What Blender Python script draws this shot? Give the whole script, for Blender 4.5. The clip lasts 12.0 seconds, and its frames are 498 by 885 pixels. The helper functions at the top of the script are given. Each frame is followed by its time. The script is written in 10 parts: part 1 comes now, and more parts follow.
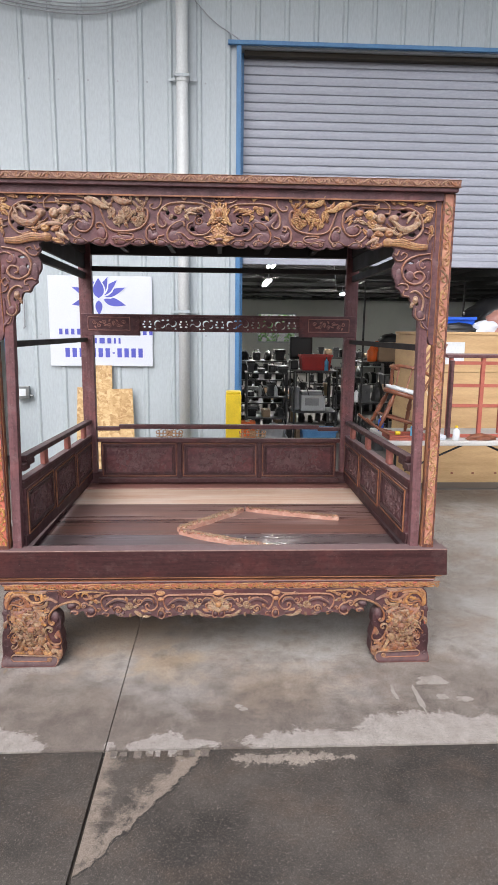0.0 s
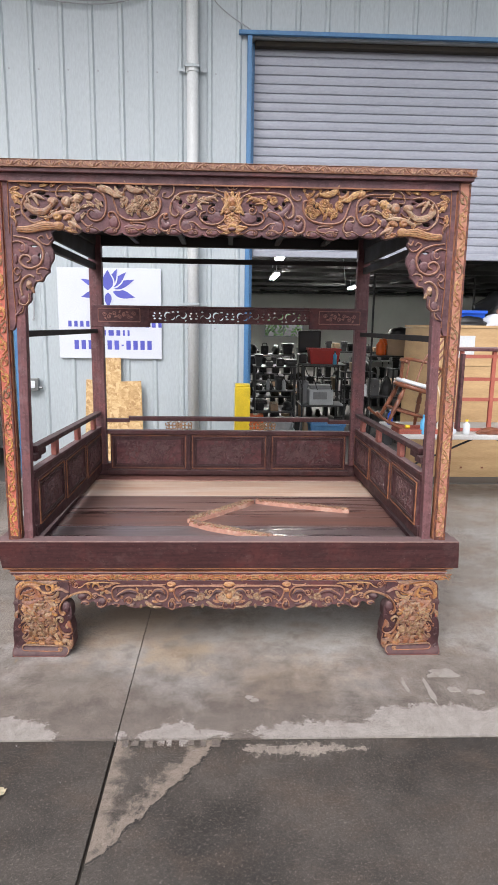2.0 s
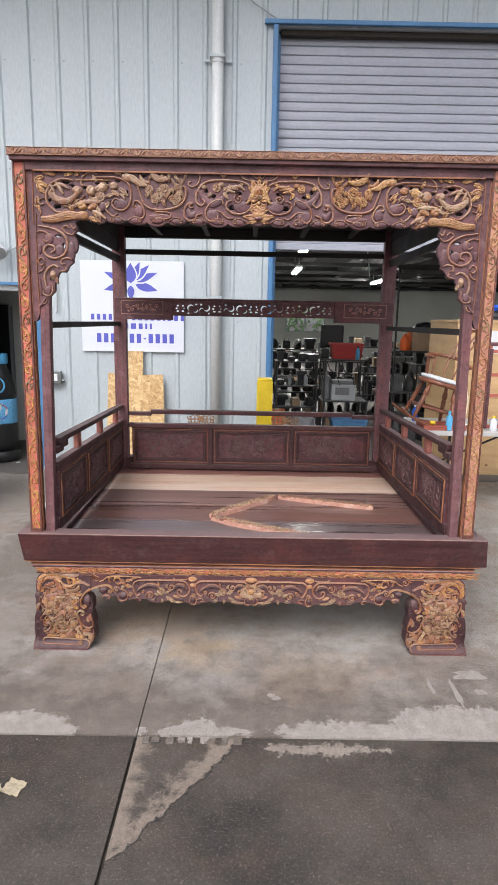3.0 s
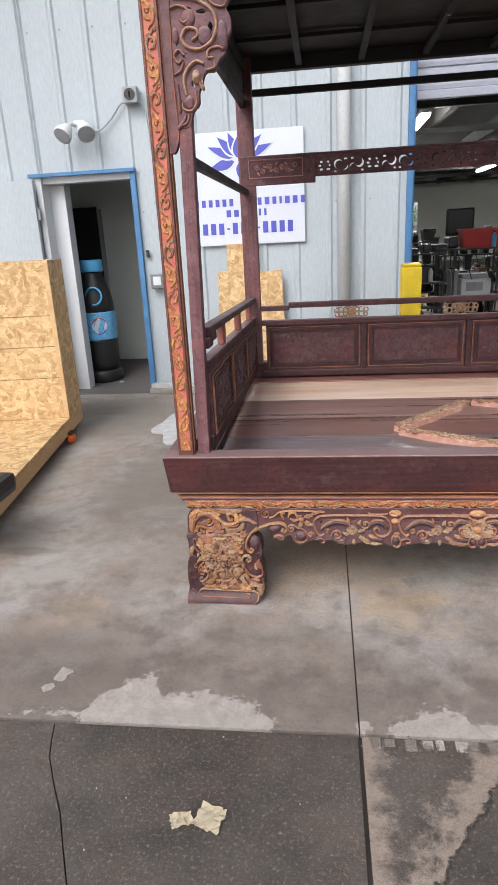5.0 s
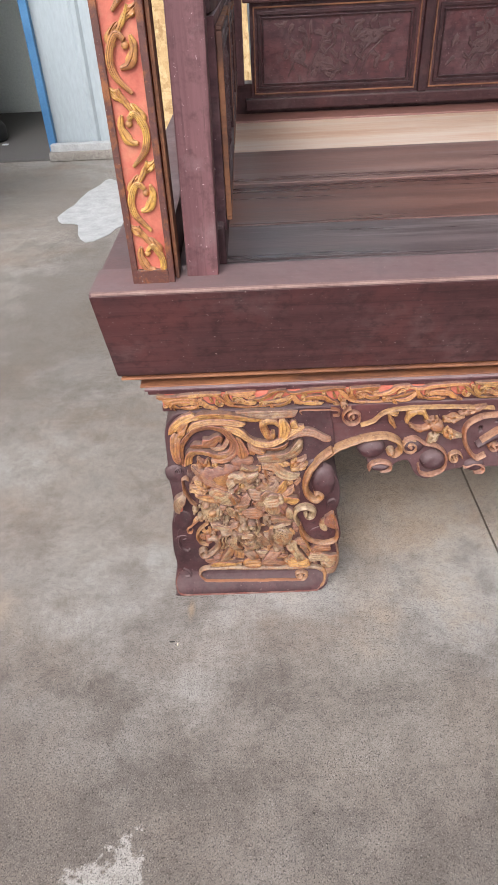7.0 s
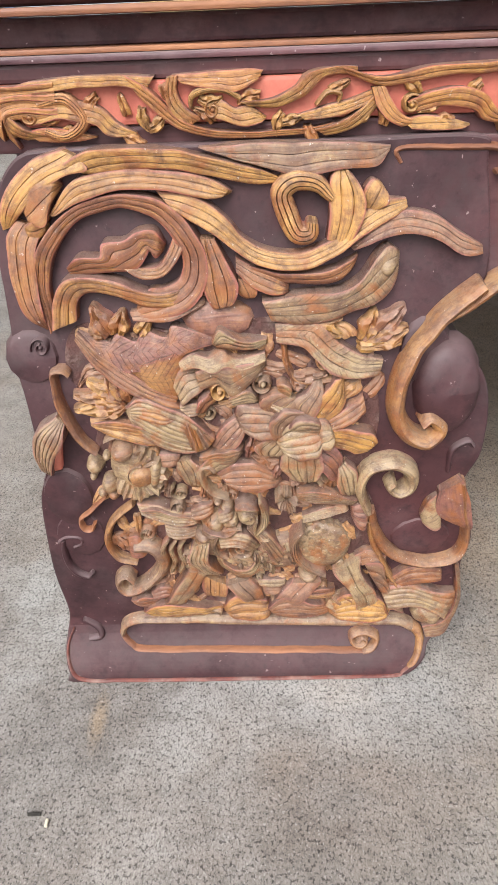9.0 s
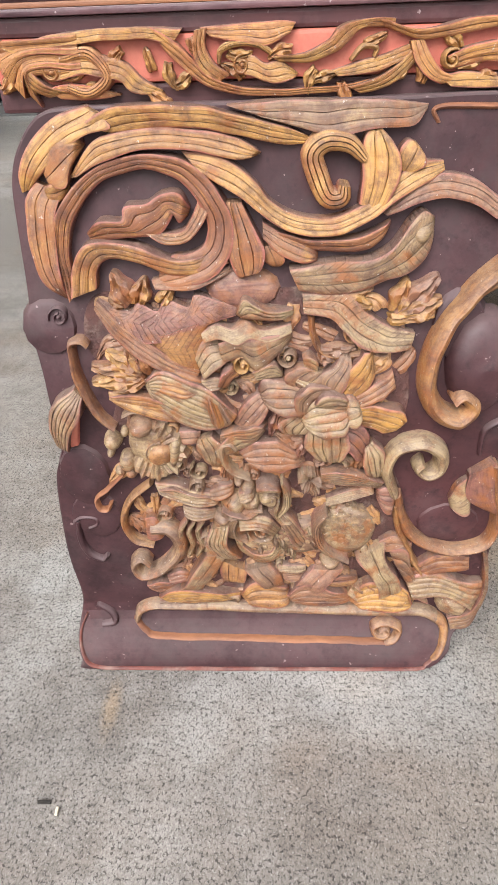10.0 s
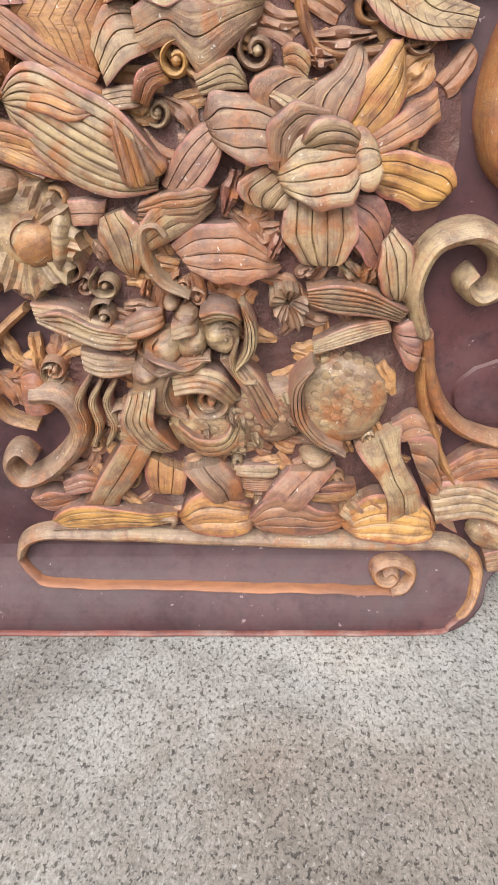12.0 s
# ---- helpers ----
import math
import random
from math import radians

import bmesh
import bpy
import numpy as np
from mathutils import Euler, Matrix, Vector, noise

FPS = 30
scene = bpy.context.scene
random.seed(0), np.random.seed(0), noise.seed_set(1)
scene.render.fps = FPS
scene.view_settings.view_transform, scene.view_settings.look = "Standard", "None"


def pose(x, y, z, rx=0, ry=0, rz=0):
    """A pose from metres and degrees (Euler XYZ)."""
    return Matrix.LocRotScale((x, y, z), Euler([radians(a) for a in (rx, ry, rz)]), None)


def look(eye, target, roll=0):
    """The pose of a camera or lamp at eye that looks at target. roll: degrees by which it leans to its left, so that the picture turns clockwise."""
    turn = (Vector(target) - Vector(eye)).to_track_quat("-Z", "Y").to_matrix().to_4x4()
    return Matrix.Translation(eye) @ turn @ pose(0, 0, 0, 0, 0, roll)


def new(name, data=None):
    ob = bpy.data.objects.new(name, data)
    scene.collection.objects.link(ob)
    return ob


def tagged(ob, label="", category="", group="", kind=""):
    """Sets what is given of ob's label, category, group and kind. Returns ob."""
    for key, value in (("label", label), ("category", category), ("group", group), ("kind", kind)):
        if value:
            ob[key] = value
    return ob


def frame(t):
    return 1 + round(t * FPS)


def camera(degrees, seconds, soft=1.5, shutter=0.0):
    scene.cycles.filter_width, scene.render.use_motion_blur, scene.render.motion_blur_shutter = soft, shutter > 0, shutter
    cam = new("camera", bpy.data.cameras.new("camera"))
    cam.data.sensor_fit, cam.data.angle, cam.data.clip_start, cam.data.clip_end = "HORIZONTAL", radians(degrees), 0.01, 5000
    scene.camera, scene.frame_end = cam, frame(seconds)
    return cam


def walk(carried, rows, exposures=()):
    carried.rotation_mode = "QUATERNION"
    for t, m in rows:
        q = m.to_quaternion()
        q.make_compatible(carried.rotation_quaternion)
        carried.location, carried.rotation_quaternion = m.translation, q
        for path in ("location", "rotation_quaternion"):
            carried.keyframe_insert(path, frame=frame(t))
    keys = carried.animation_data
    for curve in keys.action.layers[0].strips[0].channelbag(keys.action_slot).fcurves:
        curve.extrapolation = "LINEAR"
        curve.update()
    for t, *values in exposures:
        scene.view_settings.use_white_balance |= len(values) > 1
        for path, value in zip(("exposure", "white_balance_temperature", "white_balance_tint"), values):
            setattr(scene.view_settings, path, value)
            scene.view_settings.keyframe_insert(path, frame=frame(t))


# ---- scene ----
cam = camera(44, 12.0, 1.2)
PATH = [
    (0, (0.030, -0.380, 1.669), (0.121, 1.586, 1.315), 0.6),
    (0.5, (0.017, -0.378, 1.655), (0.109, 1.589, 1.303), 0.6),
    (1, (0.017, -0.375, 1.654), (0.110, 1.590, 1.296), 0.6),
    (1.5, (0.017, -0.371, 1.660), (0.104, 1.593, 1.291), 0.5),
    (2, (0.003, -0.372, 1.650), (0.075, 1.592, 1.279), 0.8),
    (2.5, (-0.006, -0.357, 1.647), (0.042, 1.607, 1.269), 1.1),
    (2.7, (-0.009, -0.347, 1.646), (0.028, 1.616, 1.265), 1.2),
    (4.5, (-0.303, 0.125, 1.428), (-0.516, 2.046, 0.916), -2.4),
    (5, (-0.524, 0.452, 1.348), (-0.769, 2.335, 0.722), -3.0),
    (5.5, (-0.689, 0.797, 1.285), (-0.920, 2.628, 0.515), -3.5),
    (6, (-0.797, 1.151, 1.241), (-0.963, 2.904, 0.292), -3.8),
    (6.5, (-0.879, 1.507, 1.136), (-0.953, 3.163, 0.016), -3.2),
    (7, (-0.899, 1.761, 0.935), (-0.932, 3.345, -0.286), -3.0),
    (7.5, (-0.896, 2.157, 0.518), (-0.899, 3.792, -0.633), -3.3),
    (9.5, (-0.908, 2.212, 0.437), (-0.972, 3.851, -0.707), -2.1),
    (10, (-0.913, 2.214, 0.420), (-0.994, 3.856, -0.719), -2.2),
    (10.5, (-0.934, 2.220, 0.352), (-1.020, 3.877, -0.766), -1.9),
    (11, (-0.942, 2.231, 0.280), (-1.000, 3.885, -0.843), -0.7),
    (11.5, (-0.925, 2.252, 0.251), (-0.933, 3.894, -0.892), 0.1),
    (12, (-0.910, 2.295, 0.266), (-0.873, 3.954, -0.851), 1.0),
]
walk(cam, [(t, look(eye, target, roll)) for t, eye, target, roll in PATH],
     [(0, 1.08, 6400, 12.5), (4.5, 1.05, 6400, 12.5), (6, 1.05, 6400, 12), (6.5, 1.06, 6350, 11), (7, 1.24, 6300, 10), (7.5, 1.23, 6200, 7), (9.5, 1.38, 6200, 7), (10.5, 1.43, 6200, 6), (11.5, 1.48, 6200, 5), (12, 1.45, 6200, 5)])

# ---- world and light ----
world = bpy.data.worlds.new("world")
scene.world = world
world.use_nodes = True
_n, _l = world.node_tree.nodes, world.node_tree.links
_sky = _n.new("ShaderNodeTexSky")
_sky.sky_type, _sky.sun_disc = "NISHITA", False
_sky.sun_elevation, _sky.sun_rotation = radians(46), radians(200)
_sky.air_density, _sky.dust_density, _sky.ozone_density = 1.0, 3.0, 1.0
_hsv = _n.new("ShaderNodeHueSaturation")
_hsv.inputs["Saturation"].default_value = 0.35
_l.new(_sky.outputs["Color"], _hsv.inputs["Color"])
_l.new(_hsv.outputs["Color"], _n["Background"].inputs["Color"])
_n["Background"].inputs["Strength"].default_value = 0.13

sun = new("sun", bpy.data.lights.new("sun", "SUN"))
sun.data.energy, sun.data.angle, sun.data.color = 1.05, radians(40), (0.985, 0.985, 1.0)
sun.matrix_world = look((-2.6, -4.9, 8.4), (0.2, 2.6, 0))


# ---- materials ----
def shader(name):
    m = bpy.data.materials.new(name)
    m.use_nodes = True
    n, l = m.node_tree.nodes, m.node_tree.links
    return m, n, l, n["Principled BSDF"]


def noise_tex(n, l, scale, detail=4, rough=0.55, stretch=(1, 1, 1), kind="noise", distortion=0.0):
    co = n.new("ShaderNodeTexCoord")
    mp = n.new("ShaderNodeMapping")
    mp.inputs["Scale"].default_value = stretch
    l.new(co.outputs["Object"], mp.inputs["Vector"])
    if kind == "noise":
        t = n.new("ShaderNodeTexNoise")
        t.inputs["Scale"].default_value, t.inputs["Detail"].default_value = scale, detail
        t.inputs["Roughness"].default_value, t.inputs["Distortion"].default_value = rough, distortion
        l.new(mp.outputs["Vector"], t.inputs["Vector"])
        return t.outputs["Fac"]
    t = n.new("ShaderNodeTexVoronoi")
    t.inputs["Scale"].default_value = scale
    l.new(mp.outputs["Vector"], t.inputs["Vector"])
    return t.outputs["Color"] if kind == "cells" else t.outputs["Distance"]


def ramp(n, l, fac, stops):
    r = n.new("ShaderNodeValToRGB")
    e = r.color_ramp.elements
    while len(e) < len(stops):
        e.new(0.5)
    for s, (p, c) in zip(e, stops):
        s.position, s.color = p, (*c, 1) if len(c) == 3 else c
    l.new(fac, r.inputs["Fac"])
    return r.outputs["Color"]


def grey(a, b):
    return [(a, (0, 0, 0)), (b, (1, 1, 1))]


def mix(n, l, fac, a, b, blend="MIX"):
    m = n.new("ShaderNodeMix")
    m.data_type, m.blend_type = "RGBA", blend
    for s, v in ((m.inputs[0], fac), (m.inputs[6], a), (m.inputs[7], b)):
        if isinstance(v, (int, float)):
            s.default_value = v
        elif isinstance(v, tuple):
            s.default_value = (*v, 1)
        else:
            l.new(v, s)
    return m.outputs[2]


def maths(n, l, op, a, b=0.0):
    m = n.new("ShaderNodeMath")
    m.operation, m.use_clamp = op, False
    for s, v in zip(m.inputs, (a, b)):
        if isinstance(v, (int, float)):
            s.default_value = v
        else:
            l.new(v, s)
    return m.outputs[0]


def bump(n, l, bsdf, height, strength=0.3, distance=0.002):
    b = n.new("ShaderNodeBump")
    b.inputs["Strength"].default_value, b.inputs["Distance"].default_value = strength, distance
    l.new(height, b.inputs["Height"])
    l.new(b.outputs["Normal"], bsdf.inputs["Normal"])


def coated(name, dark, light, scale=6, fine=120, rough=(0.45, 0.65), metal=0.0, stretch=(1, 1, 1), relief=0.15, dist=0.001, dust=None, dust_at=(0.55, 0.75)):
    """A painted, moulded or sawn surface: two tones at a broad scale, grain at a fine one, some dust."""
    m, n, l, b = shader(name)
    broad = noise_tex(n, l, scale, 5, 0.6, stretch)
    grain = noise_tex(n, l, fine, 4, 0.65, stretch)
    col = mix(n, l, ramp(n, l, broad, grey(0.32, 0.68)), dark, light)
    col = mix(n, l, 0.28, col, ramp(n, l, grain, [(0.25, tuple(0.6 * c for c in dark)), (0.75, tuple(min(1, 1.25 * c) for c in light))]))
    if dust:
        d = noise_tex(n, l, scale * 0.6, 7, 0.7, stretch)
        col = mix(n, l, ramp(n, l, d, [(dust_at[0], (0, 0, 0)), (dust_at[1], (0.8, 0.8, 0.8))]), col, dust)
    l.new(col, b.inputs["Base Color"])
    l.new(ramp(n, l, broad, [(0.3, (rough[0],) * 3), (0.7, (rough[1],) * 3)]), b.inputs["Roughness"])
    b.inputs["Metallic"].default_value = metal
    bump(n, l, b, grain, relief, dist)
    return m


# reach of the lime crust above the joint: (place along it, metres)
LIME_REACH = ((-2.0, 0.0), (-1.28, 0.01), (-1.24, 0.09), (-1.15, 0.17), (-1.07, 0.185), (-1.05, 0.10), (-0.90, 0.13), (-0.80, 0.10), (-0.73, 0.06), (-0.65, -0.03), (-0.46, -0.03), (-0.43, 0.05), (-0.39, -0.02), (-0.26, 0.07), (-0.19, 0.11), (-0.10, 0.05), (0.05, -0.01), (0.12, 0.03), (0.33, 0.09), (0.50, 0.07), (0.62, 0.09), (0.70, 0.18), (0.95, 0.20), (1.30, 0.14), (1.50, 0.04), (3.0, 0.05))


def concrete(name, base, dark, pale, brown, wet, joint):
    """Old yard slab: cloudy stains, rust clouds, salt-and-pepper stone grain, ragged lime left by water along the joint."""
    m, n, l, b = shader(name)
    big = noise_tex(n, l, 1.3, 7, 0.62)
    mid = noise_tex(n, l, 2.6, 8, 0.68, (1, 1.4, 1))
    blotch = noise_tex(n, l, 7.5, 7, 0.66)
    small = noise_tex(n, l, 17, 6, 0.7)
    col = mix(n, l, ramp(n, l, big, grey(0.42, 0.57)), base, dark)
    col = mix(n, l, ramp(n, l, mid, [(0.49, (0, 0, 0)), (0.64, (0.62, 0.62, 0.62))]), col, brown)
    col = mix(n, l, ramp(n, l, blotch, [(0.53, (0, 0, 0)), (0.66, (0.36, 0.36, 0.36))]), col, tuple(0.55 * c for c in brown))
    col = mix(n, l, ramp(n, l, blotch, [(0.30, (0.3, 0.3, 0.3)), (0.45, (0, 0, 0))]), col, tuple(min(1, 1.15 * c) for c in base))
    col = mix(n, l, ramp(n, l, small, [(0.50, (0, 0, 0)), (0.64, (0.7, 0.7, 0.7))]), col, (0.82, 0.80, 0.78), "MULTIPLY")
    col = mix(n, l, ramp(n, l, small, [(0.25, (0.3, 0.3, 0.3)), (0.47, (0, 0, 0))]), col, tuple(min(1, 1.15 * c) for c in base))
    co = n.new("ShaderNodeTexCoord")
    sx = n.new("ShaderNodeSeparateXYZ")
    l.new(co.outputs["Object"], sx.inputs[0])
    edge = noise_tex(n, l, 13, 9, 0.72)
    ragged = maths(n, l, "MULTIPLY", maths(n, l, "SUBTRACT", edge, 0.5), 0.30)
    if not wet:
        # damp that creeps up from the joint
        creep = maths(n, l, "SUBTRACT", sx.outputs["Y"], maths(n, l, "ADD", maths(n, l, "MULTIPLY", big, 0.9), maths(n, l, "MULTIPLY", maths(n, l, "SUBTRACT", blotch, 0.5), 0.9)))
        for ox, oy, rx, ry, stain, amount in ((0.70, -2.27, 4.2, 5.0, (0.285, 0.248, 0.208), 0.7), (1.50, -3.85, 1.9, 1.0, (0.165, 0.142, 0.118), 0.75), (2.10, -5.2, 0.9, 1.3, (0.170, 0.150, 0.128), 0.55), (1.50, -2.12, 2.6, 4.5, (0.150, 0.122, 0.100), 0.7), (1.92, -2.92, 4.5, 20.0, (0.13, 0.10, 0.08), 0.55), (0.24, -2.50, 5.0, 5.0, (0.42, 0.30, 0.17), 0.45), (1.50, -2.45, 7.0, 7.0, (0.38, 0.27, 0.17), 0.4), (-0.35, -2.30, 2.6, 4.0, (0.40, 0.29, 0.18), 0.35), (1.036, -2.475, 95.0, 26.0, (0.44, 0.28, 0.13), 0.7), (0.55, -3.0, 2.2, 1.6, (0.36, 0.25, 0.16), 0.5), (1.09, -2.42, 5.0, 4.5, (0.47, 0.455, 0.435), 0.18), (0.90, -2.50, 4.5, 20.0, (0.48, 0.47, 0.46), 0.22)):
            # brown damp stain and rust runs
            px = maths(n, l, "MULTIPLY", maths(n, l, "ADD", sx.outputs["X"], ox), rx)
            py = maths(n, l, "MULTIPLY", maths(n, l, "ADD", sx.outputs["Y"], oy), ry)
            far = maths(n, l, "SQRT", maths(n, l, "ADD", maths(n, l, "MULTIPLY", px, px), maths(n, l, "MULTIPLY", py, py)))
            far = maths(n, l, "ADD", far, maths(n, l, "MULTIPLY", maths(n, l, "SUBTRACT", blotch, 0.5), 2.2))
            col = mix(n, l, ramp(n, l, far, [(0.45, (amount,) * 3), (1.0, (0, 0, 0))]), col, stain)
        col = mix(n, l, ramp(n, l, maths(n, l, "MULTIPLY", creep, 0.4), [(0.64, (0.85, 0.85, 0.85)), (0.88, (0, 0, 0))]), col, mix(n, l, ramp(n, l, blotch, grey(0.40, 0.60)), (0.172, 0.139, 0.115), (0.122, 0.098, 0.081)))
    else:
        # broken corner beside the joint: a slanting crack, lime inside it and along the joint
        dx = maths(n, l, "MULTIPLY", maths(n, l, "ADD", sx.outputs["X"], 0.043), -0.818)
        dy = maths(n, l, "MULTIPLY", maths(n, l, "SUBTRACT", sx.outputs["Y"], 1.808), 0.575)
        d = maths(n, l, "ADD", maths(n, l, "ADD", dx, dy), maths(n, l, "MULTIPLY", ragged, 0.35))
        side = maths(n, l, "ADD", sx.outputs["X"], 0.436)
        inside = maths(n, l, "MULTIPLY", ramp(n, l, d, grey(0.0, 0.004)), ramp(n, l, side, grey(0.0, 0.004)))
        near = maths(n, l, "MINIMUM", d, maths(n, l, "ADD", side, 0.01))
        lime = ramp(n, l, maths(n, l, "ADD", near, ragged), [(0.03, (0.9, 0.9, 0.9)), (0.085, (0, 0, 0))])
        col = mix(n, l, maths(n, l, "MULTIPLY", inside, lime), col, (0.275, 0.222, 0.178))
        crack = maths(n, l, "MULTIPLY", ramp(n, l, maths(n, l, "ABSOLUTE", d), [(0.003, (1, 1, 1)), (0.006, (0, 0, 0))]), ramp(n, l, side, grey(0.0, 0.004)))
        col = mix(n, l, crack, col, (0.015, 0.013, 0.011))
    away = maths(n, l, "ABSOLUTE", maths(n, l, "SUBTRACT", sx.outputs["Y"], joint))
    # how far the lime reaches from the joint, by the place along it
    along = maths(n, l, "MULTIPLY", maths(n, l, "ADD", sx.outputs["X"], 2.0), 0.2)
    stretch = ((-2, -0.08), (0.02, -0.08), (0.08, 0.02), (0.35, 0.04), (0.60, 0.0), (0.68, -0.08), (3, -0.08)) if wet else LIME_REACH
    reach = maths(n, l, "SUBTRACT", maths(n, l, "MULTIPLY", ramp(n, l, along, [((x + 2) / 5, (2.5 * r + 0.2,) * 3) for x, r in stretch]), 0.4), 0.08)
    tatter = noise_tex(n, l, 48, 6, 0.75)
    lime = maths(n, l, "SUBTRACT", maths(n, l, "ADD", reach, maths(n, l, "ADD", maths(n, l, "MULTIPLY", ragged, 0.75), maths(n, l, "MULTIPLY", maths(n, l, "SUBTRACT", tatter, 0.5), 0.13))), away)
    col = mix(n, l, ramp(n, l, lime, [(0.0, (0, 0, 0)), (0.012, (0.8, 0.8, 0.8))]), col, mix(n, l, ramp(n, l, small, grey(0.35, 0.65)), pale, tuple(0.7 * c for c in pale)))
    grit = noise_tex(n, l, 85, 4, 0.7)
    col = mix(n, l, ramp(n, l, grit, [(0.49, (0, 0, 0)), (0.58, (0.6, 0.6, 0.6))]), col, (0.72, 0.71, 0.70), "MULTIPLY")
    spots = noise_tex(n, l, 6.5, 7, 0.75)
    col = mix(n, l, ramp(n, l, spots, [(0.67 if wet else 0.70, (0, 0, 0)), (0.73, (0.45, 0.45, 0.45))]), col, pale)
    col = mix(n, l, ramp(n, l, spots, [(0.24, (0.65, 0.65, 0.65)), (0.30, (0, 0, 0))]), col, tuple(0.4 * c for c in base))
    grain = noise_tex(n, l, 640, 3, 0.7, (1, 0.7, 1))
    chip = noise_tex(n, l, 800, 3, 0.7, (1, 0.7, 1))
    col = mix(n, l, ramp(n, l, grain, [(0.49, (0, 0, 0)), (0.58, (0.8, 0.8, 0.8))]), col, (0.58, 0.57, 0.56), "MULTIPLY")
    col = mix(n, l, ramp(n, l, chip, [(0.52, (0, 0, 0)), (0.60, (0.9, 0.9, 0.9))]), col, (1.22, 1.22, 1.22), "MULTIPLY")
    speck = noise_tex(n, l, 430, 4, 0.66, (1, 0.85, 1), distortion=0.25)
    dark_speck = ramp(n, l, speck, [(0.555, (0, 0, 0)), (0.595, (0.95, 0.95, 0.95))])
    col = mix(n, l, dark_speck, col, (0.28, 0.27, 0.26), "MULTIPLY")
    pale_speck = noise_tex(n, l, 620, 3, 0.62, (1, 0.8, 1), distortion=0.4)
    col = mix(n, l, ramp(n, l, pale_speck, [(0.60, (0, 0, 0)), (0.66, (0.4, 0.4, 0.4))]), col, tuple(min(1, 1.1 * p) for p in pale))
    if wet:
        flecks = noise_tex(n, l, 110, 5, 0.75)
        col = mix(n, l, ramp(n, l, flecks, [(0.56, (0, 0, 0)), (0.62, (0.32, 0.32, 0.32))]), col, pale)
    l.new(col, b.inputs["Base Color"])
    l.new(ramp(n, l, mid, [(0.3, (0.55 if wet else 0.72,) * 3), (0.7, (0.8 if wet else 0.9,) * 3)]), b.inputs["Roughness"])
    h = maths(n, l, "SUBTRACT", maths(n, l, "MULTIPLY", chip, 0.6), grain)
    bump(n, l, b, maths(n, l, "ADD", h, maths(n, l, "MULTIPLY", small, 1.2)), 0.22, 0.0012)
    return m


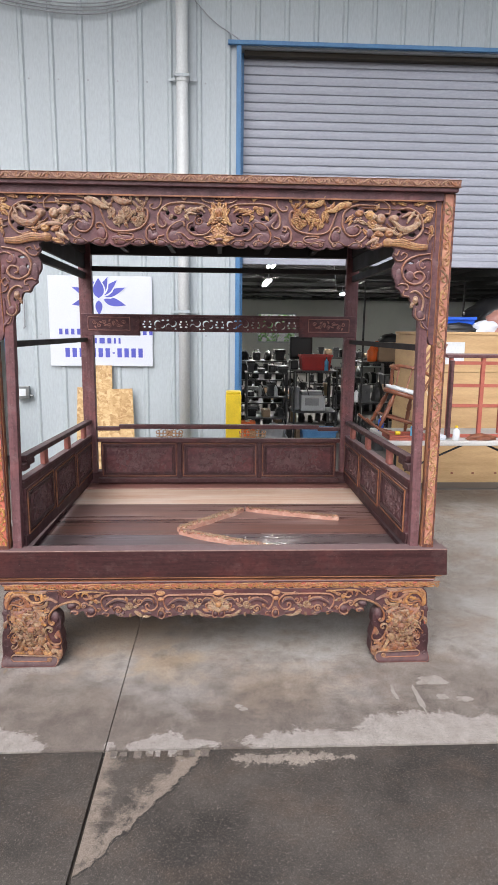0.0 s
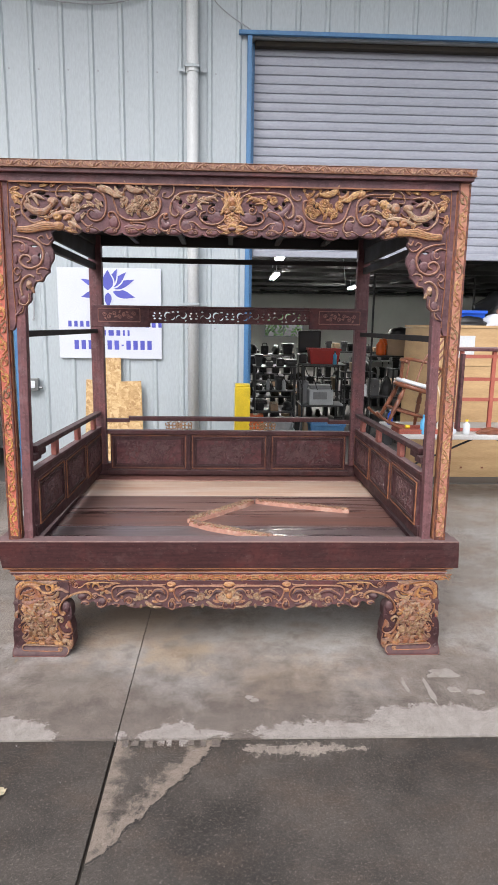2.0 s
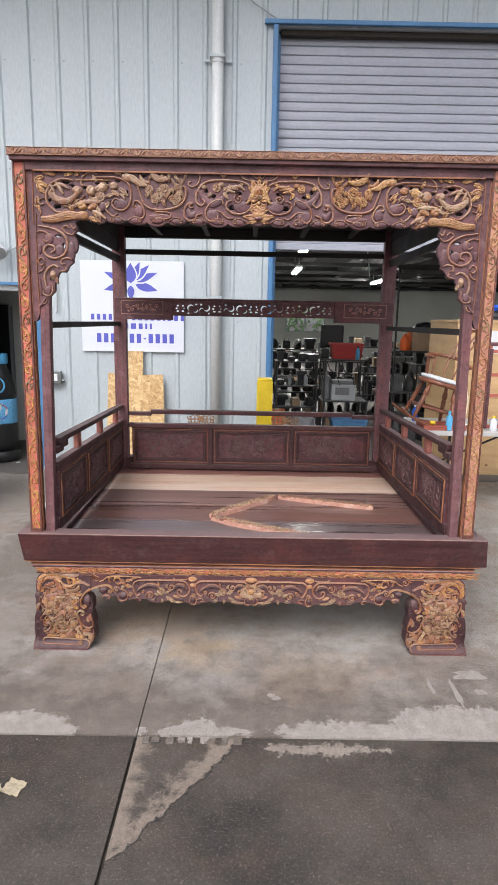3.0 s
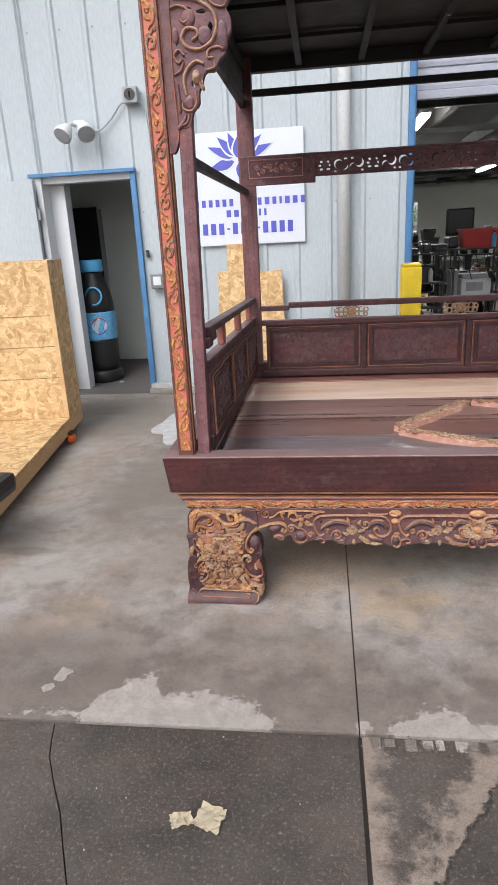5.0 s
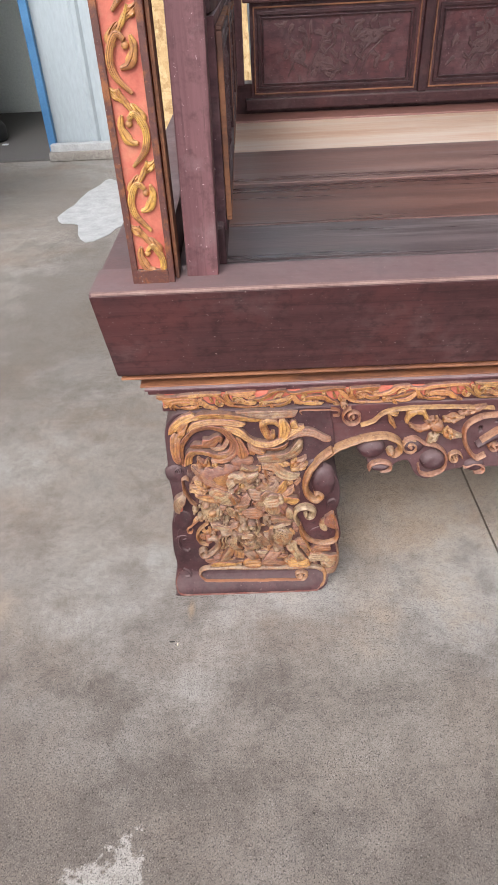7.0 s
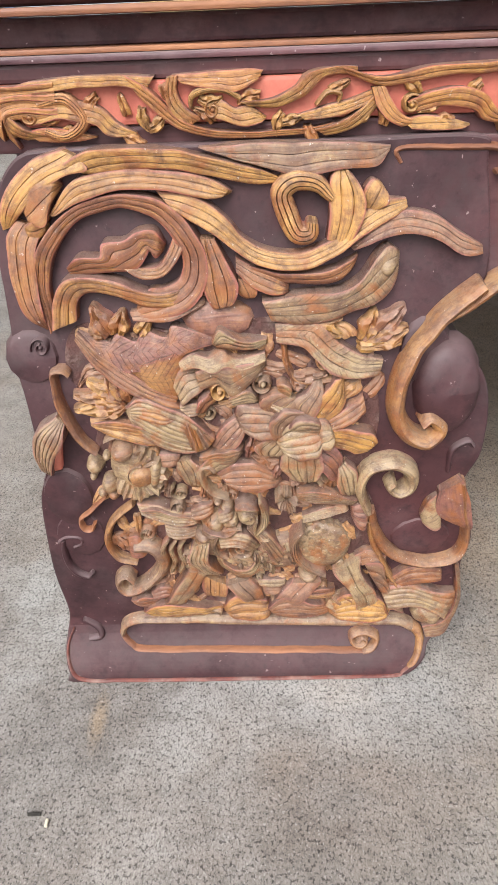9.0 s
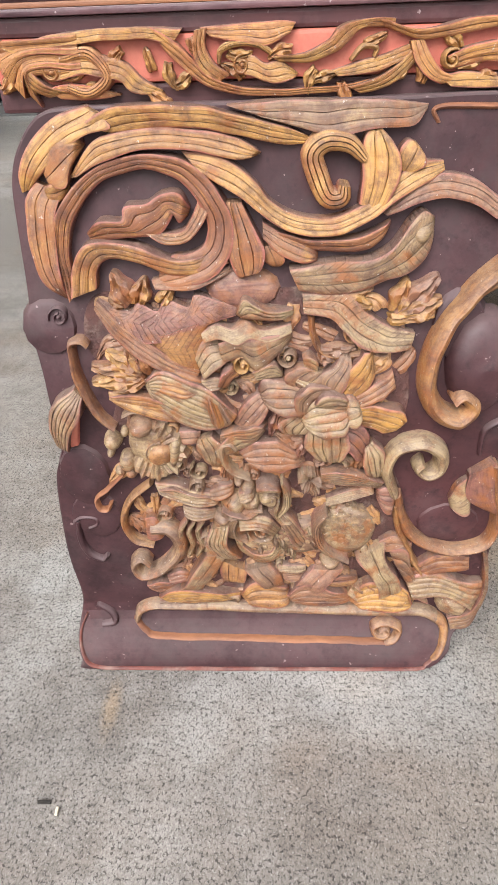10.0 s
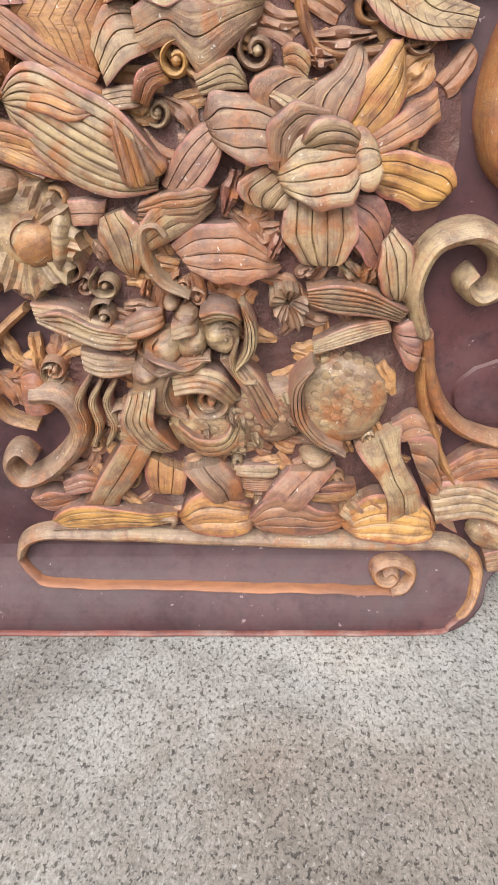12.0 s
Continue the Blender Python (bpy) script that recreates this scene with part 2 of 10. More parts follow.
def carved(name, gold, worn, edge, under, scale=30, relief=0.8):
    """Old gilding over red ground on carved wood: dark incised lines, streaks along each piece, red paint on the cut
    sides, shade painted on their outer faces, rubbed and dusty patches.
    """
    m, n, l, b = shader(name)
    broad = noise_tex(n, l, scale, 5, 0.6)
    patch = noise_tex(n, l, scale * 2.6, 6, 0.68)
    grain = noise_tex(n, l, 700, 4, 0.7)
    uv = n.new("ShaderNodeUVMap")
    uv.uv_map = "grain"
    mp = n.new("ShaderNodeMapping")
    mp.inputs["Scale"].default_value = (0.9, 9.0, 1.0)
    l.new(uv.outputs["UV"], mp.inputs["Vector"])
    add = n.new("ShaderNodeVectorMath")
    info = n.new("ShaderNodeObjectInfo")
    l.new(mp.outputs["Vector"], add.inputs[0])
    l.new(info.outputs["Random"], add.inputs[1])
    tex = n.new("ShaderNodeTexNoise")
    tex.inputs["Scale"].default_value, tex.inputs["Detail"].default_value, tex.inputs["Roughness"].default_value = 1.6, 4.0, 0.6
    l.new(add.outputs[0], tex.inputs["Vector"])
    streak = tex.outputs["Fac"]
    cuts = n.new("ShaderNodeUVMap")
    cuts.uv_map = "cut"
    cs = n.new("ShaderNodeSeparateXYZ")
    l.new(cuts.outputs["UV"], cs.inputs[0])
    # incised lines and feather lines, drawn darker in the colour
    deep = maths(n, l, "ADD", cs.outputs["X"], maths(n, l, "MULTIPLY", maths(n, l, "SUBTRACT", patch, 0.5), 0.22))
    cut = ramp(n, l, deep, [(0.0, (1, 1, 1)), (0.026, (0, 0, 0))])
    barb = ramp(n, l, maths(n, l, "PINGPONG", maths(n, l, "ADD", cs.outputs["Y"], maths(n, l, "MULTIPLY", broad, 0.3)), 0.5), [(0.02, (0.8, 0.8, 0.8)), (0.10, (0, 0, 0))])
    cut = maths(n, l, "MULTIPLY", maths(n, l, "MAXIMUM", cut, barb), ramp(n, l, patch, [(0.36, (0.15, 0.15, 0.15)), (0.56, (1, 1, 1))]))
    sp = n.new("ShaderNodeSeparateXYZ")
    l.new(uv.outputs["UV"], sp.inputs[0])
    rim = maths(n, l, "ADD", maths(n, l, "ABSOLUTE", maths(n, l, "SUBTRACT", sp.outputs["Y"], 0.5)), maths(n, l, "MULTIPLY", maths(n, l, "SUBTRACT", broad, 0.5), 0.25))
    tint = mix(n, l, 0.5, broad, info.outputs["Random"])
    col = mix(n, l, ramp(n, l, tint, grey(0.36, 0.64)), gold, worn)
    col = mix(n, l, ramp(n, l, patch, [(0.52, (0, 0, 0)), (0.68, (0.7, 0.7, 0.7))]), col, tuple(0.55 * w + 0.45 * u for w, u in zip(worn, under)))
    col = mix(n, l, ramp(n, l, patch, [(0.30, (0.7, 0.7, 0.7)), (0.43, (0, 0, 0))]), col, (1.22 * gold[0], 1.2 * gold[1], 1.02 * gold[2]))
    col = mix(n, l, ramp(n, l, streak, [(0.50, (0, 0, 0)), (0.66, (0.62, 0.62, 0.62))]), col, tuple(0.8 * u + 0.2 * w for u, w in zip(under, worn)))
    col = mix(n, l, ramp(n, l, streak, [(0.32, (0.45, 0.45, 0.45)), (0.44, (0, 0, 0))]), col, (1.28 * gold[0], 1.26 * gold[1], 1.05 * gold[2]))
    col = mix(n, l, ramp(n, l, rim, [(0.40, (0, 0, 0)), (0.48, (0.9, 0.9, 0.9))]), col, edge)
    # the sawn sides are darkened in colour, for the shade between pieces
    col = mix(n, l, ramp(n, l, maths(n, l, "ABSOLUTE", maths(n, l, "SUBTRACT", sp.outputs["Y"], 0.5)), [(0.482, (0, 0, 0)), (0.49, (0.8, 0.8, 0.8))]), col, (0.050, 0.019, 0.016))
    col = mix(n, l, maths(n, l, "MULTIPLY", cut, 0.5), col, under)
    wash = noise_tex(n, l, scale * 1.5, 6, 0.7, distortion=0.5)
    col = mix(n, l, ramp(n, l, wash, [(0.50, (0, 0, 0)), (0.62, (0.85, 0.85, 0.85))]), col, tuple(0.7 * w + 0.3 * u for w, u in zip((0.34, 0.112, 0.026), under)))
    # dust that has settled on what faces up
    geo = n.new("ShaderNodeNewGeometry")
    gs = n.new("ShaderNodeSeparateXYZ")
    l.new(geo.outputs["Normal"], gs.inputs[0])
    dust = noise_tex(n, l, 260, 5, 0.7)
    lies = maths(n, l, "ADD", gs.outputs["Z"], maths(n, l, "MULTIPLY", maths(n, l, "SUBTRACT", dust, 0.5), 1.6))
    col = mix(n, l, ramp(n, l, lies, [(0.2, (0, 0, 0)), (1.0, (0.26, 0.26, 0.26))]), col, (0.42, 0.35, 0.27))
    grime = noise_tex(n, l, 120, 6, 0.75)
    col = mix(n, l, ramp(n, l, grime, [(0.48, (0, 0, 0)), (0.64, (0.6, 0.6, 0.6))]), col, under)
    col = mix(n, l, ramp(n, l, noise_tex(n, l, 420, 3, 0.6), [(0.68, (0, 0, 0)), (0.72, (0.6, 0.6, 0.6))]), col, (0.55, 0.50, 0.44))
    l.new(col, b.inputs["Base Color"])
    l.new(ramp(n, l, patch, [(0.3, (0.34,) * 3), (0.7, (0.64,) * 3)]), b.inputs["Roughness"])
    h = maths(n, l, "SUBTRACT", maths(n, l, "ADD", maths(n, l, "MULTIPLY", grain, 0.35), maths(n, l, "ADD", maths(n, l, "MULTIPLY", patch, 0.6), maths(n, l, "MULTIPLY", streak, 0.5))), maths(n, l, "MULTIPLY", cut, 0.5))
    bump(n, l, b, h, relief, 0.0014)
    return m


def lacquered(name, dark, light, stretch, dust):
    """Old lacquer on wood: long grain streaks, rubbed reddish patches, nicks and specks of dust."""
    m, n, l, b = shader(name)
    broad = noise_tex(n, l, 5, 5, 0.6)
    streak = noise_tex(n, l, 26, 6, 0.7, stretch)
    fine = noise_tex(n, l, 160, 3, 0.6, stretch)
    col = mix(n, l, ramp(n, l, streak, grey(0.35, 0.68)), dark, light)
    col = mix(n, l, ramp(n, l, broad, [(0.50, (0, 0, 0)), (0.70, (0.6, 0.6, 0.6))]), col, (light[0] * 1.45, light[1] * 1.05, light[2] * 0.95))
    col = mix(n, l, ramp(n, l, fine, [(0.30, (0.45, 0.45, 0.45)), (0.44, (0, 0, 0))]), col, tuple(0.45 * c for c in dark))
    film = noise_tex(n, l, 11, 7, 0.72)
    col = mix(n, l, ramp(n, l, film, [(0.52, (0, 0, 0)), (0.82, (0.38, 0.38, 0.38))]), col, dust)
    mottle = noise_tex(n, l, 48, 6, 0.72)
    col = mix(n, l, ramp(n, l, mottle, [(0.50, (0, 0, 0)), (0.68, (0.6, 0.6, 0.6))]), col, tuple(0.5 * c for c in dark))
    geo = n.new("ShaderNodeNewGeometry")
    gs = n.new("ShaderNodeSeparateXYZ")
    l.new(geo.outputs["Normal"], gs.inputs[0])
    lies = maths(n, l, "ADD", gs.outputs["Z"], maths(n, l, "SUBTRACT", mottle, 0.5))
    col = mix(n, l, ramp(n, l, lies, [(0.14, (0, 0, 0)), (0.95, (0.45, 0.45, 0.45))]), col, tuple(1.3 * c for c in dust))
    speck = noise_tex(n, l, 240, 3, 0.6)
    col = mix(n, l, ramp(n, l, speck, [(0.69, (0, 0, 0)), (0.73, (0.7, 0.7, 0.7))]), col, tuple(min(1, 1.7 * c) for c in dust))
    l.new(col, b.inputs["Base Color"])
    l.new(ramp(n, l, film, [(0.35, (0.42,) * 3), (0.65, (0.66,) * 3)]), b.inputs["Roughness"])
    b.inputs["Specular IOR Level"].default_value = 0.28
    bump(n, l, b, maths(n, l, "ADD", streak, maths(n, l, "MULTIPLY", fine, 0.5)), 0.3, 0.0012)
    return m


def strand_board(name):
    """OSB: pressed flakes of pale wood, each with its own tone."""
    m, n, l, b = shader(name)
    tones = []
    for scale, stretch in ((15, (0.8, 0.8, 2.4)), (15, (2.4, 2.4, 0.8)), (34, (1, 1, 2))):
        co = n.new("ShaderNodeTexCoord")
        mp = n.new("ShaderNodeMapping")
        mp.inputs["Scale"].default_value, mp.inputs["Rotation"].default_value = stretch, (0.5 * scale, 0.3, 0.35)
        wob = n.new("ShaderNodeTexNoise")
        wob.inputs["Scale"].default_value, wob.inputs["Detail"].default_value = 18, 3
        jog = n.new("ShaderNodeVectorMath")
        jog.operation = "MULTIPLY_ADD"
        jog.inputs[1].default_value = (0.07, 0.07, 0.07)
        l.new(co.outputs["Object"], wob.inputs["Vector"])
        l.new(wob.outputs["Color"], jog.inputs[0])
        l.new(co.outputs["Object"], jog.inputs[2])
        l.new(jog.outputs[0], mp.inputs["Vector"])
        cell = n.new("ShaderNodeTexVoronoi")
        cell.inputs["Scale"].default_value = scale
        l.new(mp.outputs["Vector"], cell.inputs["Vector"])
        sep = n.new("ShaderNodeSeparateColor")
        l.new(cell.outputs["Color"], sep.inputs[0])
        tones.append(sep.outputs[0])
    swap = ramp(n, l, noise_tex(n, l, 14, 2, 0.5), grey(0.47, 0.53))
    f = maths(n, l, "ADD", maths(n, l, "MULTIPLY", mix(n, l, swap, tones[0], tones[1]), 0.7), maths(n, l, "MULTIPLY", tones[2], 0.3))
    col = ramp(n, l, f, [(0.1, (0.30, 0.165, 0.062)), (0.5, (0.50, 0.325, 0.145)), (0.9, (0.66, 0.49, 0.265))])
    g = noise_tex(n, l, 90, 3, 0.6, (3, 3, 1))
    col = mix(n, l, 0.25, col, ramp(n, l, g, [(0.3, (0.3, 0.17, 0.06)), (0.7, (0.66, 0.47, 0.25))]))
    l.new(col, b.inputs["Base Color"])
    b.inputs["Roughness"].default_value = 0.7
    bump(n, l, b, f, 0.5, 0.002)
    return m


def plain(name, col, rough=0.5, metal=0.0):
    return coated(name, tuple(0.82 * c for c in col), tuple(min(1, 1.12 * c) for c in col), 9, 150, (rough - 0.08, rough + 0.08), metal)


def glowing(name, col, strength):
    m, n, l, b = shader(name)
    b.inputs["Emission Color"].default_value, b.inputs["Emission Strength"].default_value = (*col, 1), strength
    b.inputs["Base Color"].default_value = (*col, 1)
    return m


LACQUER = lacquered("old_purple_brown_lacquer", (0.034, 0.0140, 0.0155), (0.070, 0.030, 0.032), (1, 1, 1), (0.17, 0.12, 0.115))
LACQUER_LONG = lacquered("long_grained_lacquer", (0.052, 0.0200, 0.0210), (0.092, 0.038, 0.039), (0.07, 1, 1.4), (0.22, 0.16, 0.155))
LACQUER_MAUVE = lacquered("dusty_mauve_lacquer", (0.078, 0.036, 0.041), (0.150, 0.078, 0.083), (0.4, 1, 1), (0.34, 0.27, 0.26))
LACQUER_UP = lacquered("upright_grained_lacquer", (0.095, 0.040, 0.044), (0.170, 0.080, 0.083), (1.4, 1, 0.07), (0.36, 0.27, 0.26))
LACQUER_DARK = lacquered("smoked_dark_lacquer", (0.060, 0.025, 0.029), (0.125, 0.054, 0.058), (0.3, 0.3, 1.0), (0.36, 0.26, 0.25))
ROOF_DARK = coated("near_black_canopy_wood", (0.006, 0.005, 0.005), (0.017, 0.012, 0.011), 7, 150, (0.6, 0.8))
LINE = coated("rubbed_orange_edge_line", (0.14, 0.050, 0.030), (0.37, 0.155, 0.068), 22, 260, (0.5, 0.7), 0, (0.35, 1, 1), 0.3, 0.001, (0.08, 0.034, 0.028), (0.50, 0.64))
GILT = carved("rubbed_gilding", (0.43, 0.218, 0.062), (0.215, 0.076, 0.032), (0.36, 0.108, 0.082), (0.066, 0.024, 0.018))
GILT_GREY = carved("dusty_bare_carving", (0.33, 0.222, 0.118), (0.200, 0.104, 0.058), (0.30, 0.118, 0.088), (0.072, 0.029, 0.022), 38)
EDGE_PALE = carved("dusty_scroll_edge", (0.37, 0.225, 0.150), (0.28, 0.135, 0.095), (0.24, 0.098, 0.080), (0.12, 0.052, 0.044))
GILT_PALE = carved("dusty_pale_gilding", (0.50, 0.30, 0.120), (0.33, 0.165, 0.080), (0.40, 0.170, 0.120), (0.13, 0.055, 0.042))
BARE_PALE = carved("pale_dusty_bare_carving", (0.42, 0.300, 0.190), (0.31, 0.190, 0.125), (0.42, 0.210, 0.160), (0.14, 0.072, 0.058), 38)
GILT_DIM = carved("dim_gilding", (0.42, 0.215, 0.085), (0.31, 0.125, 0.058), (0.38, 0.145, 0.105), (0.13, 0.050, 0.036))
PINK = carved("gilding_worn_to_red", (0.26, 0.125, 0.070), (0.205, 0.080, 0.056), (0.33, 0.122, 0.095), (0.062, 0.024, 0.020))
SCROLL = carved("orange_brown_scroll", (0.33, 0.155, 0.052), (0.205, 0.080, 0.036), (0.24, 0.074, 0.052), (0.09, 0.033, 0.025))
EDGE = carved("pinkish_gilt_scroll_edge", (0.38, 0.190, 0.092), (0.29, 0.112, 0.066), (0.26, 0.086, 0.064), (0.11, 0.040, 0.031))
# brown carving ground, with the shade of its deep recess in the colour
GROUND = coated("brown_ground_with_recess_shade", (0.038, 0.014, 0.011), (0.115, 0.044, 0.034), 70, 300, (0.6, 0.8), 0, (1, 1, 1), 0.8, 0.003, (0.26, 0.19, 0.15), (0.54, 0.72))
RED = coated("coral_red_ground", (0.40, 0.082, 0.054), (0.52, 0.160, 0.105), 26, 240, (0.55, 0.75), 0, (1, 1, 1), 0.3, 0.001, (0.53, 0.30, 0.17), (0.54, 0.84))
RED_WORN = coated("coral_red_ground_rubbed_to_gold", (0.36, 0.130, 0.090), (0.46, 0.215, 0.150), 26, 240, (0.55, 0.75), 0, (1, 1, 1), 0.3, 0.001, (0.58, 0.36, 0.19), (0.48, 0.75))
RIM = coated("dark_red_rim", (0.075, 0.020, 0.016), (0.20, 0.058, 0.040), 60, 260, (0.5, 0.7), 0, (1, 1, 1), 0.3, 0.001, (0.30, 0.20, 0.16), (0.5, 0.75))
GILT_BAND = carved("bright_band_gilding", (0.56, 0.310, 0.072), (0.42, 0.185, 0.058), (0.46, 0.12, 0.085), (0.15, 0.052, 0.034))
DECK = coated("dusty_front_deck_board", (0.038, 0.024, 0.024), (0.170, 0.125, 0.124), 6, 60, (0.22, 0.42), 0, (0.16, 2.6, 1), 0.25, 0.0012, (0.50, 0.45, 0.44), (0.57, 0.80))
DECK_DARK = coated("worn_dark_deck_board", (0.046, 0.020, 0.018), (0.230, 0.115, 0.090), 6, 60, (0.22, 0.40), 0, (0.14, 3.4, 1), 0.25, 0.0012, (0.40, 0.33, 0.31), (0.58, 0.78))
DECK_MID = coated("brown_deck_board", (0.075, 0.038, 0.034), (0.320, 0.190, 0.160), 6, 60, (0.22, 0.40), 0, (0.14, 3.4, 1), 0.25, 0.0012, (0.48, 0.40, 0.38), (0.54, 0.76))
DECK_NEW = coated("new_bare_board", (0.74, 0.40, 0.23), (0.90, 0.70, 0.56), 5, 60, (0.42, 0.58), 0, (0.25, 3.2, 1), 0.15, 0.001, (0.88, 0.76, 0.66), (0.46, 0.66))
DECK_RED = coated("reddish_back_board", (0.23, 0.092, 0.070), (0.37, 0.185, 0.150), 4, 60, (0.4, 0.6), 0, (0.3, 3, 1), 0.15, 0.001)
CONCRETE = concrete("pale_yard_concrete", (0.378, 0.354, 0.328), (0.285, 0.248, 0.214), (0.47, 0.425, 0.385), (0.270, 0.198, 0.148), False, 1.90)
WET = concrete("dark_damp_concrete", (0.082, 0.070, 0.059), (0.030, 0.026, 0.022), (0.40, 0.340, 0.285), (0.090, 0.064, 0.046), True, 1.80)
JOINT = coated("dirt_in_the_joints", (0.018, 0.015, 0.012), (0.05, 0.04, 0.03), 20, 200, (0.8, 0.95))
SIDING = coated("pale_grey_green_steel_siding", (0.345, 0.388, 0.408), (0.40, 0.446, 0.464), 1.6, 60, (0.38, 0.5), 0, (1, 1, 0.25), 0.05, 0.0006, (0.30, 0.325, 0.32), (0.62, 0.9))
CURTAIN = coated("light_grey_steel_slats", (0.275, 0.29, 0.336), (0.325, 0.34, 0.388), 2.0, 60, (0.4, 0.5), 0, (0.4, 1, 1), 0.05, 0.0006)
BLUE = coated("blue_trim_paint", (0.035, 0.125, 0.27), (0.07, 0.20, 0.38), 6, 90, (0.4, 0.55))
WHITE = coated("white_paint", (0.54, 0.565, 0.58), (0.62, 0.64, 0.65), 3, 90, (0.45, 0.6))
ROOM = coated("greyish_room_paint", (0.66, 0.68, 0.64), (0.74, 0.76, 0.71), 1.5, 60, (0.7, 0.85))
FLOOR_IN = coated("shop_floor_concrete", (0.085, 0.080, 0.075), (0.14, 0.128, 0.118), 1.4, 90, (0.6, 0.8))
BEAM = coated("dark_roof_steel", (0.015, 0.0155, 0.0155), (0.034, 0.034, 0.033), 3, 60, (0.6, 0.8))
OSB = strand_board("strand_board")
PINE = coated("knotty_pine_board", (0.38, 0.235, 0.105), (0.55, 0.37, 0.19), 3, 40, (0.55, 0.7), 0, (0.5, 1, 4), 0.1, 0.001, (0.24, 0.125, 0.05), (0.60, 0.80))
PIPE = coated("off_white_pipe_paint", (0.52, 0.54, 0.54), (0.60, 0.62, 0.615), 3, 90, (0.45, 0.6), 0, (1, 1, 0.4), 0.1, 0.001, (0.42, 0.40, 0.36), (0.62, 0.85))
TIMBER = coated("sawn_timber", (0.42, 0.25, 0.11), (0.60, 0.41, 0.21), 3, 50, (0.6, 0.75), 0, (3, 0.4, 3), 0.15, 0.001)
YELLOW = plain("yellow_paint", (0.80, 0.56, 0.02), 0.5)
SIGN = coated("white_sign_board", (0.55, 0.58, 0.635), (0.59, 0.62, 0.675), 2, 90, (0.3, 0.4))
SIGN_BLUE = plain("violet_blue_print", (0.075, 0.085, 0.42), 0.45)
BLACK = plain("black_plastic", (0.014, 0.014, 0.015), 0.45)
STEEL = plain("grey_steel_tube", (0.20, 0.21, 0.21), 0.4, 0.6)
GREY = plain("grey_plastic", (0.30, 0.31, 0.32), 0.55)
CARD = plain("cardboard", (0.36, 0.25, 0.16), 0.8)
RED_PLASTIC = plain("red_plastic", (0.48, 0.03, 0.025), 0.45)
ORANGE = plain("orange_plastic", (0.75, 0.13, 0.02), 0.5)
BLUE_PLASTIC = plain("blue_plastic", (0.01, 0.09, 0.55), 0.4)
SKY_BLUE = plain("light_blue_print", (0.10, 0.42, 0.72), 0.4)
COOLER_BLUE = coated("light_blue_swirl_print", (0.02, 0.16, 0.50), (0.22, 0.60, 0.82), 60, 90, (0.3, 0.4), 0, (1, 1, 1), 0.0, 0.0005)
CHAIR_WOOD = coated("red_brown_turned_wood", (0.115, 0.034, 0.016), (0.24, 0.085, 0.040), 8, 90, (0.3, 0.45), 0, (3, 3, 0.5), 0.1, 0.001)
BLOCK = coated("worn_red_block_paint", (0.20, 0.048, 0.036), (0.34, 0.125, 0.095), 30, 200, (0.5, 0.7))
CABINET = coated("red_cabinet_paint", (0.30, 0.065, 0.045), (0.42, 0.12, 0.08), 8, 90, (0.4, 0.6))
PAPER = plain("crumpled_cream_paper", (0.66, 0.58, 0.42), 0.8)
LEAVES = coated("garden_leaves", (0.03, 0.09, 0.02), (0.14, 0.26, 0.07), 9, 30, (0.5, 0.7))
FRAGMENT = coated("dusty_broken_moulding", (0.34, 0.145, 0.105), (0.52, 0.30, 0.225), 30, 200, (0.6, 0.8), 0, (1, 1, 1), 0.4, 0.0015, (0.62, 0.48, 0.38), (0.52, 0.74))
FRET = coated("pale_brown_fret_wood", (0.24, 0.125, 0.06), (0.40, 0.235, 0.125), 20, 150, (0.5, 0.7))
TABLETOP = coated("scuffed_table_plastic", (0.40, 0.39, 0.37), (0.54, 0.53, 0.51), 4, 90, (0.5, 0.65))
CORNICE_CARVED = carved("worn_cornice_carving", (0.36, 0.205, 0.125), (0.27, 0.125, 0.080), (0.32, 0.130, 0.095), (0.12, 0.052, 0.040))
CORNICE = coated("worn_brown_cornice", (0.15, 0.068, 0.050), (0.27, 0.135, 0.095), 16, 160, (0.5, 0.7))
WORN = coated("rubbed_bare_edge", (0.15, 0.075, 0.065), (0.36, 0.235, 0.20), 18, 200, (0.5, 0.7))
DIM_STEEL = plain("dusty_dark_shelf_steel", (0.07, 0.072, 0.075), 0.6)
DIM_GREY = plain("dark_grey_case", (0.05, 0.052, 0.055), 0.55)
PANEL_RELIEF = coated("rubbed_panel_relief", (0.058, 0.026, 0.027), (0.145, 0.074, 0.071), 14, 190, (0.4, 0.6))
SPILL = coated("dried_grey_white_paint", (0.30, 0.30, 0.295), (0.48, 0.48, 0.475), 14, 120, (0.7, 0.85), 0, (1, 1, 1), 0.5, 0.002)
LIME = coated("pale_lime_crust", (0.235, 0.210, 0.184), (0.335, 0.300, 0.265), 30, 160, (0.75, 0.9), 0, (1, 1, 1), 0.5, 0.002, (0.20, 0.17, 0.14), (0.5, 0.72))
TUBE_LIGHT = glowing("fluorescent_tube", (1.0, 0.98, 0.92), 120.0)


# ---- building helpers ----
def thing(name, at, label, category, group="", kind=""):
    ob = new(name)
    ob.empty_display_size = 0.1
    ob.location = at
    return tagged(ob, label, category, group, kind)


